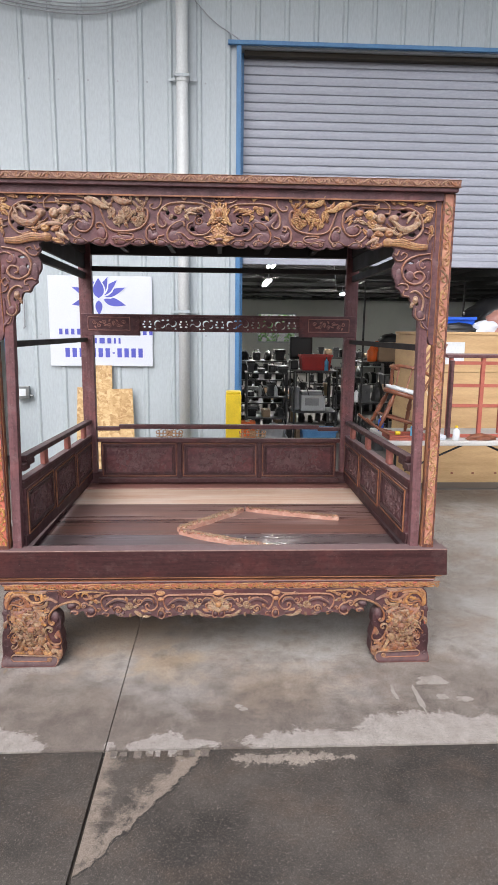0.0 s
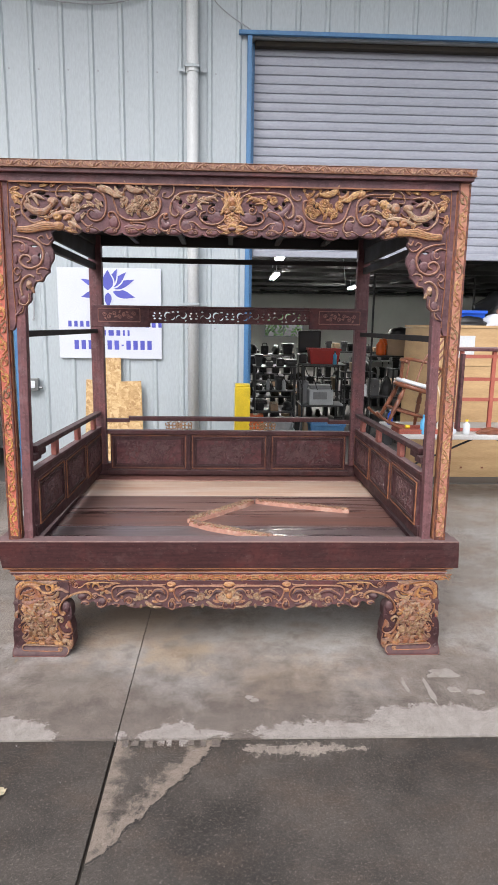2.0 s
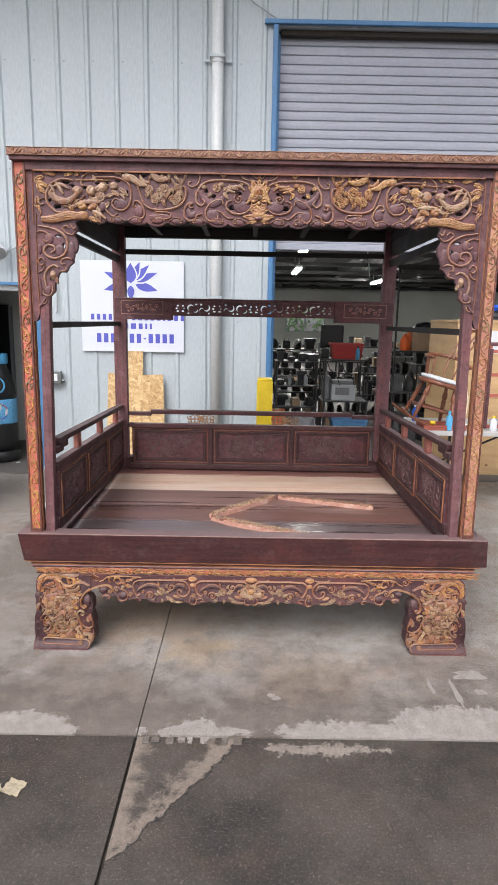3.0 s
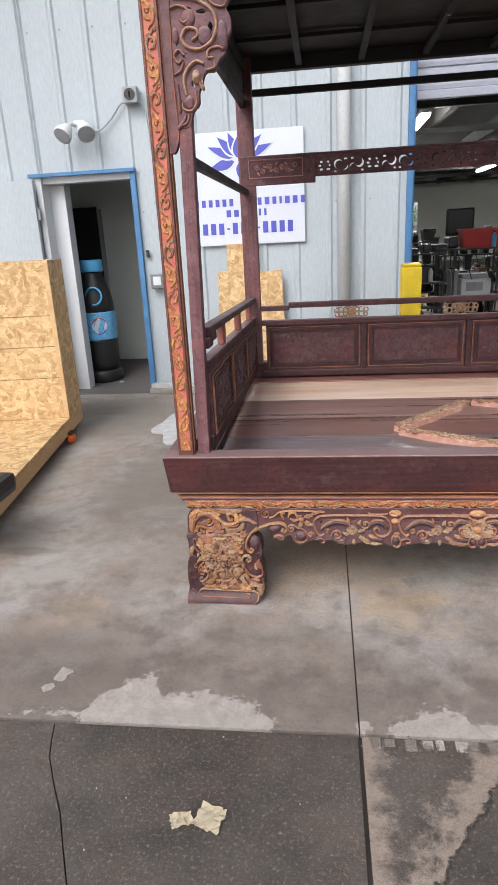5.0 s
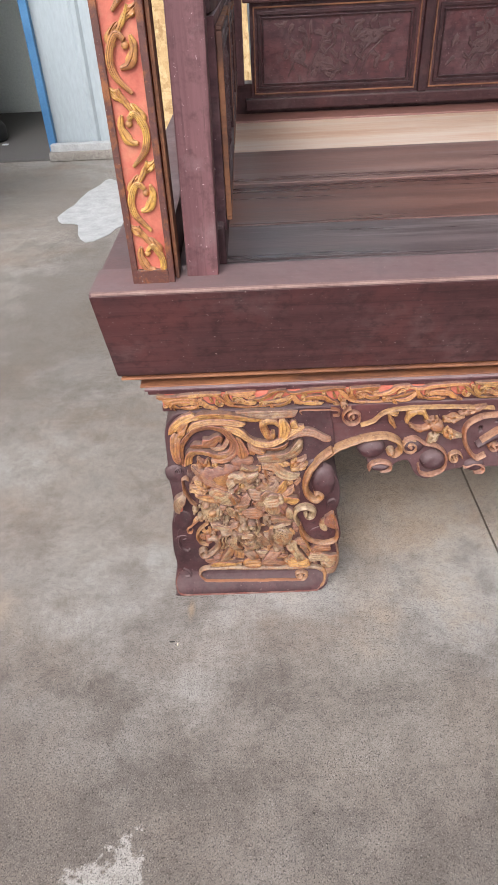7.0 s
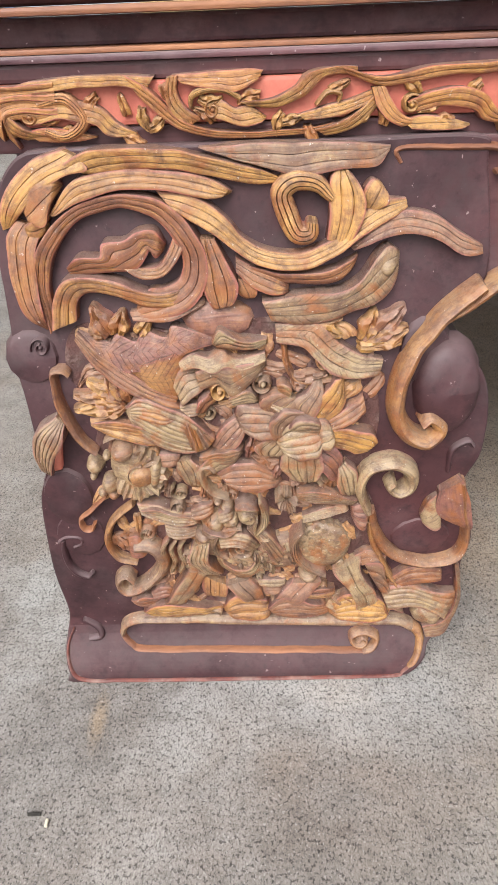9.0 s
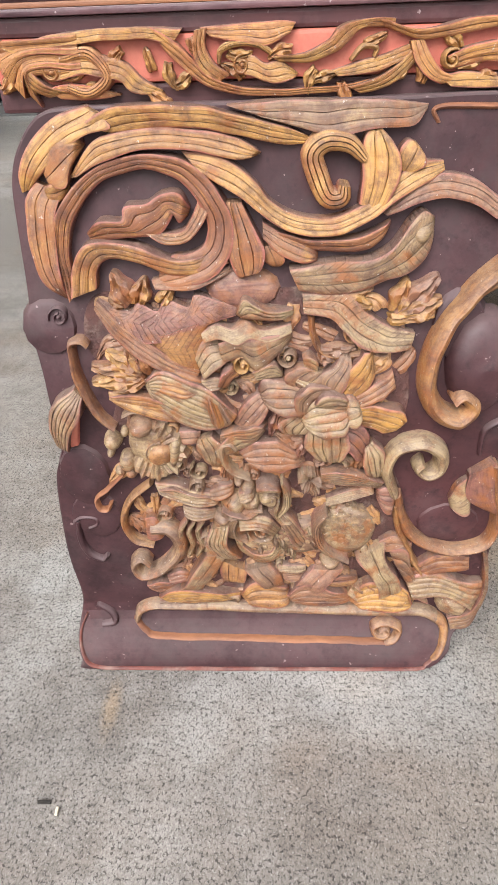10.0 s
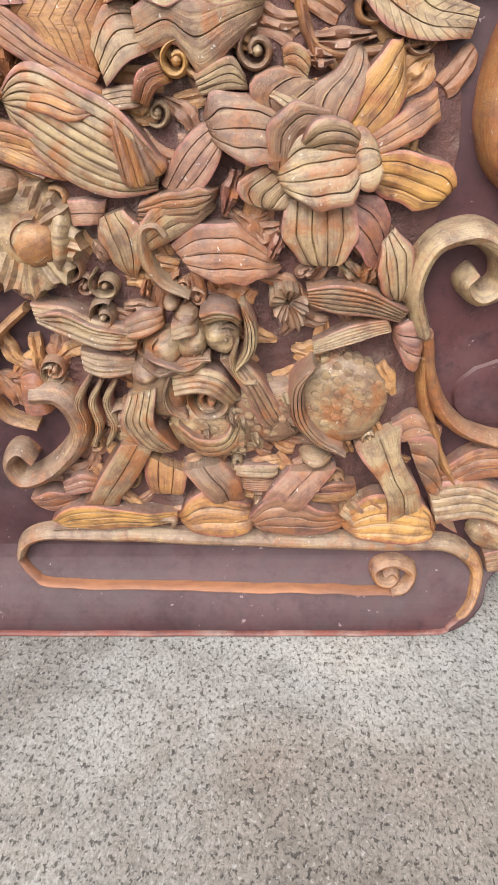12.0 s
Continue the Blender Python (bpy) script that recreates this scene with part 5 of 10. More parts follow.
    c.blade("r", 8, 0, (16.5, 225.5, 13, 216, 10.5, 203.5), (19.5, 225, 17.5, 216, 15.5, 204))
    c.petal("y", 62.5, 203.5, 62, 22.2, 18.1, 10.3, 0)
    c.petal("y", 62.5, 203.5, 28, 21.8, 18.1, 10.3, 0)
    c.petal("y", 62.5, 203.5, -12, 24.3, 18.1, 10.3, 0)
    c.petal("y", 62.5, 203.5, -50, 25.4, 18.1, 10.3, 0)
    c.petal("y", 62.5, 203.5, -84, 26.3, 18.1, 10.3, 0)
    c.petal("y", 62.5, 203.5, -114, 24.9, 18.1, 10.3, 0)
    c.lump("y", 60.5, 207, 14.3, 19.4, 10.8, 0, 0.3, 0)
    c.lump("c", 67, 200, 9.8, 10.0, 13.7, 20, 0.3, 0)
    c.scroll("y", 67, 201, 8.8, 80, 1.2, 2.8, 12.4)
    c.lump("y", 57.5, 219.5, 8.4, 6.8, 16.6, 0, 0.1, 0)
    c.lump("y", 76.5, 201.5, 4.6, 14.1, 13.7, -10, 0.1, 0)
    c.lump("y", 38, 207.5, 6.2, 6.5, 10.8, 0, 0.1, 0)
    c.lump("y", 45.5, 192.5, 5.8, 7.3, 10.8, 0, 0.1, 0)
    c.lump("y", 46.5, 214, 2.8, 3.2, 7.8, 0, 0.2, 0)
    c.lump("y", 39, 184.5, 3.8, 3.7, 7.8, 0, 0.2, 0)
    c.lump("y", 35, 198, 2.6, 3.0, 7.8, 0, 0.2, 0)
    c.lump("y", 46.5, 183.5, 4.3, 4.4, 7.8, 0, 0.2, 0)
    c.stroke("y", 8.8, "bead", (2.0, 3.0, 3.5, 3.0), (46.5, 225, 54.5, 228.5, 65, 225, 73.5, 222))
    c.lump("l", 15, 178, 18.4, 26.9, 4.9, 0, 0.1, 0)
    c.lump("l", 16.5, 144.5, 19.0, 22.5, 2.9, 0, 0.2, 0)
    c.lump("l", 10, 277.5, 17.4, 17.3, 3.9, 0, 0.2, 0)
    c.scroll("l", 17, 284, 6.0, 200, -1.3, 2.3, 5.8)
    c.stroke("o", 7.8, "bead", (2.3, 3.5, 4.0, 3.5, 2.3), (41.5, 182.5, 30, 170.5, 20.5, 162.5, 20.5, 153, 26, 152, 28.5, 157))
    c.stroke("l", 3.9, "bead", (2.4, 3.3, 3.3, 2.4), (0, 138, 6, 143, 14.5, 143, 16, 137.5, 9.5, 133.5))
    c.stroke("l", 4.4, "bead", (3.1, 5.0, 5.7, 4.4, 2.5), (3, 139.5, 1.5, 123.5, 5.5, 109, 14, 103.5, 18, 108))
    c.stroke("c", 8.8, "bead", (3.5, 4.7, 5.2, 5.2, 4.1), (57.5, 174.5, 43.5, 161.5, 35.5, 145, 39, 127, 53, 120.5))
    c.stroke("y", 11.7, "bead", (11.2, 12.4, 12.4, 11.2, 9.3, 8.1, 6.8, 5.0), (54.5, 137.5, 64.5, 137.5, 71, 127.5, 70.5, 114, 58.5, 99.5, 43, 92, 37, 101, 43, 109.5, 49, 104))
    c.blade("p", 10.3, 0, (50.5, 144.5, 57.5, 146, 62.5, 135), (51, 130, 56.5, 130, 62, 130))
    c.stroke("l", 3.9, "bead", (3.5, 5.6, 5.6, 3.5), (1.5, 55.5, 11, 47.5, 13, 39.5, 3.5, 37.5))
    c.blade("p", 11.5, 3, (116, 199.5, 123.5, 205, 135.5, 207, 143.5, 204, 154.5, 194.5), (122.5, 192, 133, 189, 143.5, 189, 156.5, 191.5), "frill")
    c.blade("y", 12.6, 3, (105.5, 214, 116, 218, 126, 220, 133, 219), (104.5, 209, 115.5, 208.5, 125.5, 209.5, 133, 217.5), "frill")
    c.stroke("y", 12.7, "bead", (4.0, 5.2, 6.1, 6.5, 5.2, 2.8), (113.5, 204, 110.5, 207.5, 106, 205.5, 106, 195.5, 111, 187, 121.5, 182))
    c.blade("y", 10.3, 2, (90, 209, 92, 199, 98.5, 186), (99, 212, 105.5, 203, 102, 186.5), "frill")
    c.blade("p", 9.2, 1, (80, 214, 86, 214.5, 93, 214), (81, 207.5, 86.5, 208, 91, 206.5), "frill")
    c.leaf("o", 104, 179.5, 76, 8.0, 5.5, 9.2, 1, 0)
    c.leaf("p", 92.5, 192.5, 127, 10.3, 6.2, 9.2, 1, 0)
    c.leaf("y", 186.5, 187, 139, 13.5, 8.4, 10.3, 1, 0)
    c.leaf("y", 188.5, 185, 80, 12.6, 7.6, 10.3, 1, 0)
    c.leaf("p", 169, 193, -152, 9.3, 5.4, 9.2, 1, 0)
    c.blade("y", 12.6, 3, (192, 202.5, 192.5, 190.5, 197.5, 180), (196, 206.5, 204, 196.5, 204.5, 179), "frill")
    c.leaf("p", 139.5, 225.5, -107, 17.4, 7.7, 9.2, 2, 0)
    c.leaf("p", 156, 203.5, -119, 11.9, 6.9, 9.2, 1, 0)
    c.leaf("p", 151, 220.5, -179, 14.7, 7.0, 9.2, 2, 0)
    c.leaf("p", 161.5, 263, 4, 24.2, 7.1, 9.2, 2, 0)
    c.leaf("p", 162, 258, 5, 10.0, 7.2, 9.2, 2, 0)
    c.stroke("c", 7.8, "bead", (1.8, 2.5, 2.1), (160.5, 272.5, 162.5, 264.5, 165, 257))
    c.blade("y", 11.5, 2, (153.5, 260, 157, 261.5, 162.5, 258.5, 162.5, 254), (154.5, 255, 158.5, 253.5, 161, 251, 162.5, 252.5), "frill")
    c.blade("y", 11.5, 3, (146.5, 251.5, 152, 253.5, 159.5, 248.5, 157.5, 244.5), (148.5, 248.5, 152, 247, 156, 244.5, 157.5, 244.5), "frill")
    c.blade("g", 11.5, 2, (173.5, 241, 185.5, 259.5, 192.5, 265), (183, 235, 193, 246.5, 194, 260), "frill")
    c.blade("g", 11.5, 2, (179.5, 233.5, 193, 242.5, 205.5, 250), (183, 229.5, 196.5, 235.5, 207, 242), "frill")
    c.blade("g", 11.5, 3, (181, 229.5, 197, 231, 212.5, 226.5, 214.5, 217.5), (181.5, 223, 193, 217.5, 205, 214, 212.5, 216), "frill")
    c.blade("p", 10.3, 2, (178, 218.5, 191, 214.5, 195.5, 201), (175.5, 214, 183, 201, 192, 191), "frill")
    c.blade("y", 11.5, 2, (147.5, 244, 145, 250.5, 153, 255.5, 162, 252.5), (159.5, 241, 162, 244, 166, 247, 167.5, 251), "frill")
    c.blade("y", 11.5, 2, (164, 242, 164.5, 249.5, 172.5, 256, 178, 263.5), (174, 238.5, 176.5, 244, 181, 252.5, 181, 260), "frill")
    c.blade("y", 12.6, 4, (158.5, 217, 157.5, 204.5, 162.5, 195, 170.5, 191.5), (178, 216.5, 180, 205.5, 178, 196.5, 171, 191.5), "frill")
    c.blade("y", 11.5, 3, (150, 227, 141.5, 221.5, 143.5, 215, 151, 213), (159, 218.5, 156, 214.5, 153.5, 213, 151.5, 212.5), "frill")
    c.lump("y", 165, 227.5, 20.0, 14.5, 10.8, -8, 0.1, 0)
    c.blade("y", 13.8, 3, (128, 241, 132.5, 247, 145.5, 246, 157.5, 241.5), (130.5, 235, 143, 230, 152, 230.5, 160, 232), "frill")
    c.blade("y", 14.9, 2, (151, 227, 150.5, 239.5, 159, 246, 171.5, 244), (160.5, 222.5, 162, 232, 167.5, 236.5, 174, 237), "frill")
    c.blade("y", 17.2, 4, (151.5, 226.5, 159.5, 235.5, 171, 237.5, 182.5, 233), (155.5, 220, 167.5, 216.5, 178, 219, 183.5, 228.5), "frill")
    c.blade("y", 18.4, 2, (159.5, 234, 164.5, 241, 173, 242, 181.5, 236), (161.5, 231.5, 170.5, 233, 177, 231.5, 181, 231.5), "frill")
    c.blade("y", 16.1, 2, (176.5, 231, 178.5, 237.5, 184.5, 237, 188.5, 232), (178.5, 223.5, 183.5, 222.5, 188, 225.5, 189, 229.5), "frill")
    c.blade("y", 13.8, 5, (166, 184.5, 177.5, 186.5, 190, 184.5, 206, 176), (167, 178, 178.5, 175.5, 191.5, 174.5, 204, 171))
    c.blade("y", 11.5, 5, (170, 162, 183.5, 169, 196.5, 172, 199.5, 171), (170.5, 158, 184.5, 163, 195.5, 167, 200.5, 167.5))
    c.petal("y", 159, 180, 156, 8.1, 9.3, 13.8, 0)
    c.petal("y", 159, 180, -120, 7.9, 9.3, 13.8, 0)
    c.petal("y", 159, 180, -68, 12.3, 9.3, 13.8, 0)
    c.petal("y", 159, 180, -15, 8.6, 9.3, 13.8, 0)
    c.petal("y", 159, 180, 78, 6.8, 9.3, 13.8, 0)
    c.blade("p", 11.5, 2, (202.5, 168.5, 207.5, 171, 213.5, 170, 214, 162.5), (202.5, 162.5, 207, 155, 212, 152.5, 214, 156.5))
    c.lump("y", 183.5, 134, 22.7, 23.8, 11.7, 0, 0.1, 0)
    c.lump("y", 154.5, 129, 19.9, 18.0, 11.7, 0, 0.1, 0)
    c.lump("y", 130, 121, 22.1, 15.5, 11.7, 0, 0.15, 0)
    c.lump("y", 108, 140.5, 13.8, 15.9, 11.7, 0, 0.2, 0)
    f.scales("y", 183, 136.5, 21.1, 21.3, 12.3, 4.9, -25)
    f.scales("y", 154, 130, 19.0, 15.3, 12.1, 4.0, -20)
    f.scales("y", 130, 120, 21.8, 12.8, 12.1, 4.1, -20)
    f.scales("y", 96, 121.5, 11.1, 11.1, 10.4, 3.6, -20)
    c.stroke("y", 16.6, "groove", (2.3, 6.0, 7.0, 6.0, 2.8), (171, 156, 165, 146, 165.5, 132.5, 174, 120, 187, 112.5))
    c.lump("y", 134, 166.5, 8.2, 9.9, 13.7, 0, 0.6, 0)
    c.lump("y", 121.5, 162.5, 7.4, 8.5, 13.7, 0, 0.6, 0)
    c.lump("y", 110, 159.5, 9.7, 8.6, 12.7, 20, 0.6, 0)
    c.lump("y", 103, 149.5, 8.1, 5.7, 11.7, 0, 0.5, 0)
    c.lump("y", 120, 173, 5.1, 4.9, 11.7, 0, 0.5, 0)
    c.scroll("y", 135.5, 166.5, 5.6, 40, 1.3, 2.2, 14.1)
    c.scroll("y", 123, 159, 4.4, 200, -1.2, 1.8, 13.2)
    c.scroll("y", 111, 161, 4.8, 120, 1.2, 2.0, 12.4)
    c.scroll("y", 104.5, 167, 3.5, 0, 1.2, 1.5, 10.8)
    c.blade("y", 19.5, 2, (125.5, 176.5, 131, 180, 138, 179, 141.5, 174.5), (127, 171, 132, 174.5, 137, 174.5, 140.5, 170))
    c.blade("y", 18.4, 2, (114, 170.5, 119.5, 173.5, 124.5, 171.5), (114.5, 166.5, 120, 168.5, 124.5, 167.5))
    c.blade("y", 18.4, 2, (103.5, 160, 111, 157, 119.5, 154.5, 128.5, 157.5), (104.5, 156.5, 111, 153.5, 120, 150.5, 127.5, 153.5))
    c.stroke("y", 15.6, "groove", (1.3, 3.1, 3.6, 1.8), (139.5, 165.5, 138, 155.5, 142, 148.5, 147.5, 147.5))
    c.stroke("y", 14.7, "groove", (1.4, 3.2, 3.7, 1.9), (112.5, 150, 110, 142, 112, 133.5, 118.5, 130))
    c.leaf("y", 140, 128.5, -54, 9.1, 4.7, 17.2, 1, 0)
    c.leaf("y", 146, 121.5, -54, 9.4, 4.7, 17.2, 1, 0)
    c.leaf("y", 135, 131, -54, 9.0, 4.6, 17.2, 1, 0)
    c.leaf("y", 158.5, 141, -52, 8.9, 4.5, 17.2, 1, 0)
    c.leaf("y", 161, 130, -52, 9.3, 4.7, 17.2, 1, 0)
    c.leaf("y", 125.5, 124, -55, 9.1, 4.7, 17.2, 1, 0)
    c.stroke("y", 16.6, "groove", (1.7, 4.3, 5.2, 4.3, 2.2), (141.5, 179.5, 145, 170.5, 144.5, 161, 139.5, 153.5))
    c.stroke("y", 15.6, "groove", (1.8, 4.0, 4.4, 3.1), (102.5, 155, 109, 150.5, 119.5, 155.5, 129, 157.5))
    c.scroll("y", 129, 137.5, 9.7, 150, 1.4, 3.8, 13.2)
    c.scroll("y", 90, 127.5, 5.7, 0, 1.3, 2.4, 10.8)
    c.blade("y", 16.1, 3, (133, 157, 143.5, 143.5, 149.5, 129.5, 155, 123), (138.5, 158.5, 150.5, 146, 157.5, 132.5, 159.5, 126))
    c.blade("y", 14.9, 4, (94.5, 138.5, 91, 126, 97.5, 114, 108, 108), (106, 144, 104.5, 129, 108.5, 120, 113.5, 111))
    c.blade("y", 17.2, 3, (113, 149, 123.5, 152.5, 134, 149.5, 141, 138), (115, 141.5, 124.5, 145, 131, 142, 137, 133.5))
    c.blade("y", 16.1, 2, (115, 126, 123.5, 120.5, 134, 120.5, 139.5, 129.5), (118, 114, 126, 109.5, 137.5, 112.5, 143.5, 123.5))
    c.blade("y", 14.9, 4, (61.5, 178, 76, 176.5, 87.5, 171, 100.5, 166.5), (64, 172, 77, 166.5, 89.5, 161.5, 100, 160.5))
    c.blade("y", 14.9, 4, (63.5, 174.5, 74, 176, 86, 170, 101, 165), (65, 169.5, 76, 164.5, 89, 161.5, 100.5, 161))
    c.blade("y", 13.8, 3, (77.5, 158, 86, 157.5, 98, 154), (78.5, 151.5, 87.5, 149, 98.5, 149.5))
    c.stroke("y", 10.8, "groove", (1.4, 3.8, 4.3, 1.9), (79, 145.5, 73.5, 135, 75, 124, 71.5, 113.5))
    c.stroke("y", 10.8, "groove", (1.4, 3.8, 4.3, 1.9), (84.5, 145.5, 79, 135, 81, 124, 77.5, 113.5))
    c.stroke("y", 10.8, "groove", (1.4, 3.8, 4.3, 1.9), (90.5, 146, 85, 135, 87.5, 124, 83.5, 113.5))
    c.scroll("y", 88.5, 173, 6.4, 60, 1.2, 2.8, 10.8)
    c.blade("y", 12.6, 2, (96, 170.5, 103, 174.5, 110.5, 174), (96, 165.5, 103.5, 167, 111, 169))
    c.lump("y", 114.5, 177.5, 3.8, 2.9, 11.7, 0, 0.2, 0)
    c.blade("y", 14.9, 1, (90.5, 115.5, 80.5, 99.5, 73.5, 87, 68.5, 79.5), (102.5, 112, 94.5, 96.5, 87, 86, 83, 77.5))
    c.blade("c", 10.3, 2, (100, 106, 99, 94, 100, 83.5), (116.5, 98.5, 115, 90.5, 113, 84))
    c.blade("y", 14.9, 1, (116.5, 102.5, 126, 91, 130.5, 81), (132, 104.5, 140.5, 93.5, 142.5, 81))
    c.blade("p", 13.8, 1, (164.5, 99, 155, 88, 151, 77), (183.5, 102, 171.5, 86, 167, 75))
    c.blade("y", 16.1, 1, (193, 113.5, 204, 98, 210.5, 84, 212.5, 69.5), (210.5, 123, 212.5, 107.5, 222, 91, 228.5, 73))
    c.lump("y", 175.5, 106, 8.4, 4.6, 12.7, 0, 0.2, 0)
    c.blade("c", 8, 6, (140, 92.5, 149, 94.5, 158, 92.5), (140.5, 88.5, 149, 88, 158, 88))
    c.blade("c", 9.2, 6, (171.5, 86, 183.5, 87, 196, 86.5), (172.5, 81, 184, 80, 196, 81))
    c.blade("y", 9.2, 1, (138.5, 100.5, 149, 101, 159, 99.5), (139.5, 96, 149, 96.5, 158.5, 95))
    c.blade("g", 11.5, 3, (50.5, 67, 57.5, 76, 71.5, 80, 89.5, 76, 111, 71.5), (50.5, 64.5, 69.5, 64.5, 91, 65, 111, 66))
    c.blade("g", 12.6, 2, (111.5, 68, 117.5, 81, 127, 86, 137.5, 82, 147, 76), (112.5, 65.5, 126.5, 64, 142.5, 64.5, 148.5, 67.5))
    c.blade("p", 12.6, 3, (142.5, 66, 153, 82.5, 163.5, 85.5, 177, 79, 189.5, 73.5), (144.5, 64, 162, 62.5, 178.5, 62, 192.5, 64))
    c.blade("g", 12.6, 4, (189, 66.5, 200.5, 82.5, 213.5, 84.5, 228, 79, 239, 63), (192.5, 62.5, 211.5, 60.5, 228.5, 60, 239, 60.5))
    c.blade("p", 10.3, 2, (44, 83, 54, 87, 64.5, 84), (44.5, 77.5, 54.5, 75, 66.5, 79.5))
    c.blade("p", 10.3, 2, (59.5, 90.5, 68, 95.5, 76.5, 91), (61, 85.5, 68, 87, 76.5, 86.5))
    c.blade("p", 10.3, 2, (176.5, 87.5, 184, 92.5, 195, 90.5), (177, 84.5, 187.5, 84.5, 196, 85))
    c.blade("y", 10.3, 1, (188.5, 73, 192, 70.5, 196.5, 67, 199, 64.5, 202, 65), (191, 78, 194.5, 74.5, 199, 70.5, 201.5, 68, 202, 65))
    c.blade("y", 10.3, 1, (191, 77, 194.5, 74, 198.5, 70, 201.5, 67.5, 204, 67.5), (193.5, 81.5, 197, 78, 201.5, 73.5, 204.5, 71, 204, 67.5))
    c.blade("y", 10.3, 1, (193, 81, 197, 77.5, 201, 73.5, 204, 70.5, 207.5, 70.5), (197, 83, 201, 79.5, 205, 76, 208, 73.5, 207.5, 70.5))
    c.blade("y", 10.3, 1, (197, 82.5, 200.5, 79.5, 205, 75.5, 207.5, 73, 211, 73), (201, 84.5, 204.5, 81.5, 208.5, 78, 211.5, 75.5, 211, 73))
    c.blade("g", 10.3, 1, (219.5, 84.5, 218.5, 79, 218, 72.5, 217, 67.5, 219.5, 64.5), (223.5, 83, 223, 77, 222.5, 71, 222.5, 66.5, 219.5, 64.5))
    c.blade("g", 10.3, 1, (223, 83, 222.5, 77.5, 222, 71, 222, 66.5, 224.5, 64), (227, 80.5, 227, 75.5, 227.5, 69.5, 227.5, 65.5, 224.5, 64))
    c.blade("g", 10.3, 1, (226.5, 81, 226.5, 76, 226.5, 70, 227, 65.5, 229.5, 63), (230.5, 76, 231, 72.5, 231.5, 67.5, 232, 64, 229.5, 63))
    c.blade("g", 10.3, 1, (230, 77, 230.5, 72.5, 231, 67.5, 231.5, 64.5, 234.5, 62), (233.5, 72.5, 234.5, 69, 235.5, 65.5, 236.5, 63, 234.5, 62))
    c.stroke("y", 7.8, "groove", (2.2, 3.8, 3.8, 2.2), (50.5, 62.5, 79.5, 65.5, 107, 68.5, 109.5, 64))
    c.stroke("c", 6.8, "bead", (3.2, 3.7, 4.3, 4.9, 5.2, 5.7, 5.7, 4.6), (215.5, 34.5, 219, 37, 222, 34, 218, 30.5, 211.5, 32.5, 211, 38.5, 220.5, 41, 230, 36.5, 227, 29, 219.5, 26.5))
    c.stroke("o", 4.9, "bead", (2.8, 2.8, 2.6, 2.6, 2.6, 2.8, 3.4, 4.3), (221.5, 25.5, 192, 26.5, 163.5, 27, 105.5, 28, 48.5, 29.5, 37.5, 33, 32, 39, 30.5, 43.5))
    c.stroke("y", 8.8, "bead", (4.5, 6.7, 8.4, 9.0, 9.0, 9.2, 9.2, 9.2, 9.2, 8.4), (31.5, 44, 35, 52, 48.5, 58, 79, 57, 134.5, 54.5, 191, 52.5, 219.5, 51.5, 236.5, 52, 248, 50, 256, 45.5))
    c.stroke("c", 4.9, "bead", (8.7, 8.2, 7.0, 5.8, 4.1, 1.7), (253, 46.5, 261, 40.5, 264, 34, 263, 26, 260, 18, 255, 12.5))
    c.lump("l", 255, 253.5, 21.4, 31.3, 11.7, 0, 0.1, 0)
    c.lump("l", 240.5, 275, 16.1, 22.3, 3.9, 0, 0.2, 0)
    c.stroke("c", 15.6, "bead", (8.5, 9.2, 9.8, 10.5, 11.1, 11.8, 11.8, 11.1, 8.5, 5.9), (268, 313.5, 255.5, 304, 243.5, 291.5, 232.5, 275.5, 226, 258, 225.5, 240.5, 233, 226.5, 246, 221.5, 252, 230, 245.5, 237.5, 240.5, 234))
    c.stroke("l", 3.9, "bead", (2.8, 3.8, 3.8, 2.8), (263.5, 192.5, 263.5, 209, 271.5, 216.5, 276.5, 212.5))
    c.stroke("y", 13.7, "bead", (6.3, 8.3, 9.7, 10.4, 9.7, 8.3, 6.3, 4.2), (213, 167, 206.5, 185.5, 211.5, 200, 225, 205.5, 237.5, 199, 240, 188, 232, 181.5, 225, 187, 228, 192.5))
    c.stroke("c", 10.8, "bead", (7.0, 7.8, 7.8, 7.0, 6.2, 5.4, 4.7), (215, 165, 221.5, 142, 234.5, 123.5, 256.5, 114, 277.5, 119.5, 283, 137, 277, 166.5, 272.5, 188))
    c.blade("p", 10.3, 0, (259.5, 181, 261, 162.5, 271.5, 152.5, 279.5, 146), (271, 190, 278.5, 172, 283, 152.5, 283.5, 142))
    c.blade("y", 8, 0, (249.5, 158.5, 253, 168.5, 260.5, 175.5), (251.5, 151, 259.5, 148, 265, 149.5))
    c.lump("l", 253, 136, 23.3, 17.9, 2.9, 0, 0.1, 0)
    c.blade("y", 12.6, 4, (228.5, 90.5, 248.5, 93.5, 270.5, 84, 286.5, 81.5), (235, 70.5, 255, 75.5, 273.5, 65, 281.5, 56))
    c.blade("y", 11.5, 3, (264, 48, 279, 57.5, 284.5, 80.5, 280.5, 111), (267, 38.5, 281.5, 43.5, 288.5, 74, 283.5, 110))
    c.blade("g", 9.2, 2, (232.5, 97, 245.5, 108.5, 259, 109.5, 272, 105.5), (236.5, 89.5, 251, 96.5, 263, 97.5, 273, 96.5))
    c.lump("y", 266.5, 59, 12.6, 10.6, 11.7, -10, 0.2, 0)
    c.blade("p", 9.2, 1, (208, 123, 217, 128.5, 230, 120), (211, 114.5, 219.5, 117, 230, 112))
    c.blade("y", 10.3, 3, (229.5, 85.5, 235, 73.5, 249, 60.5), (214.5, 115.5, 226.5, 115, 235, 92))
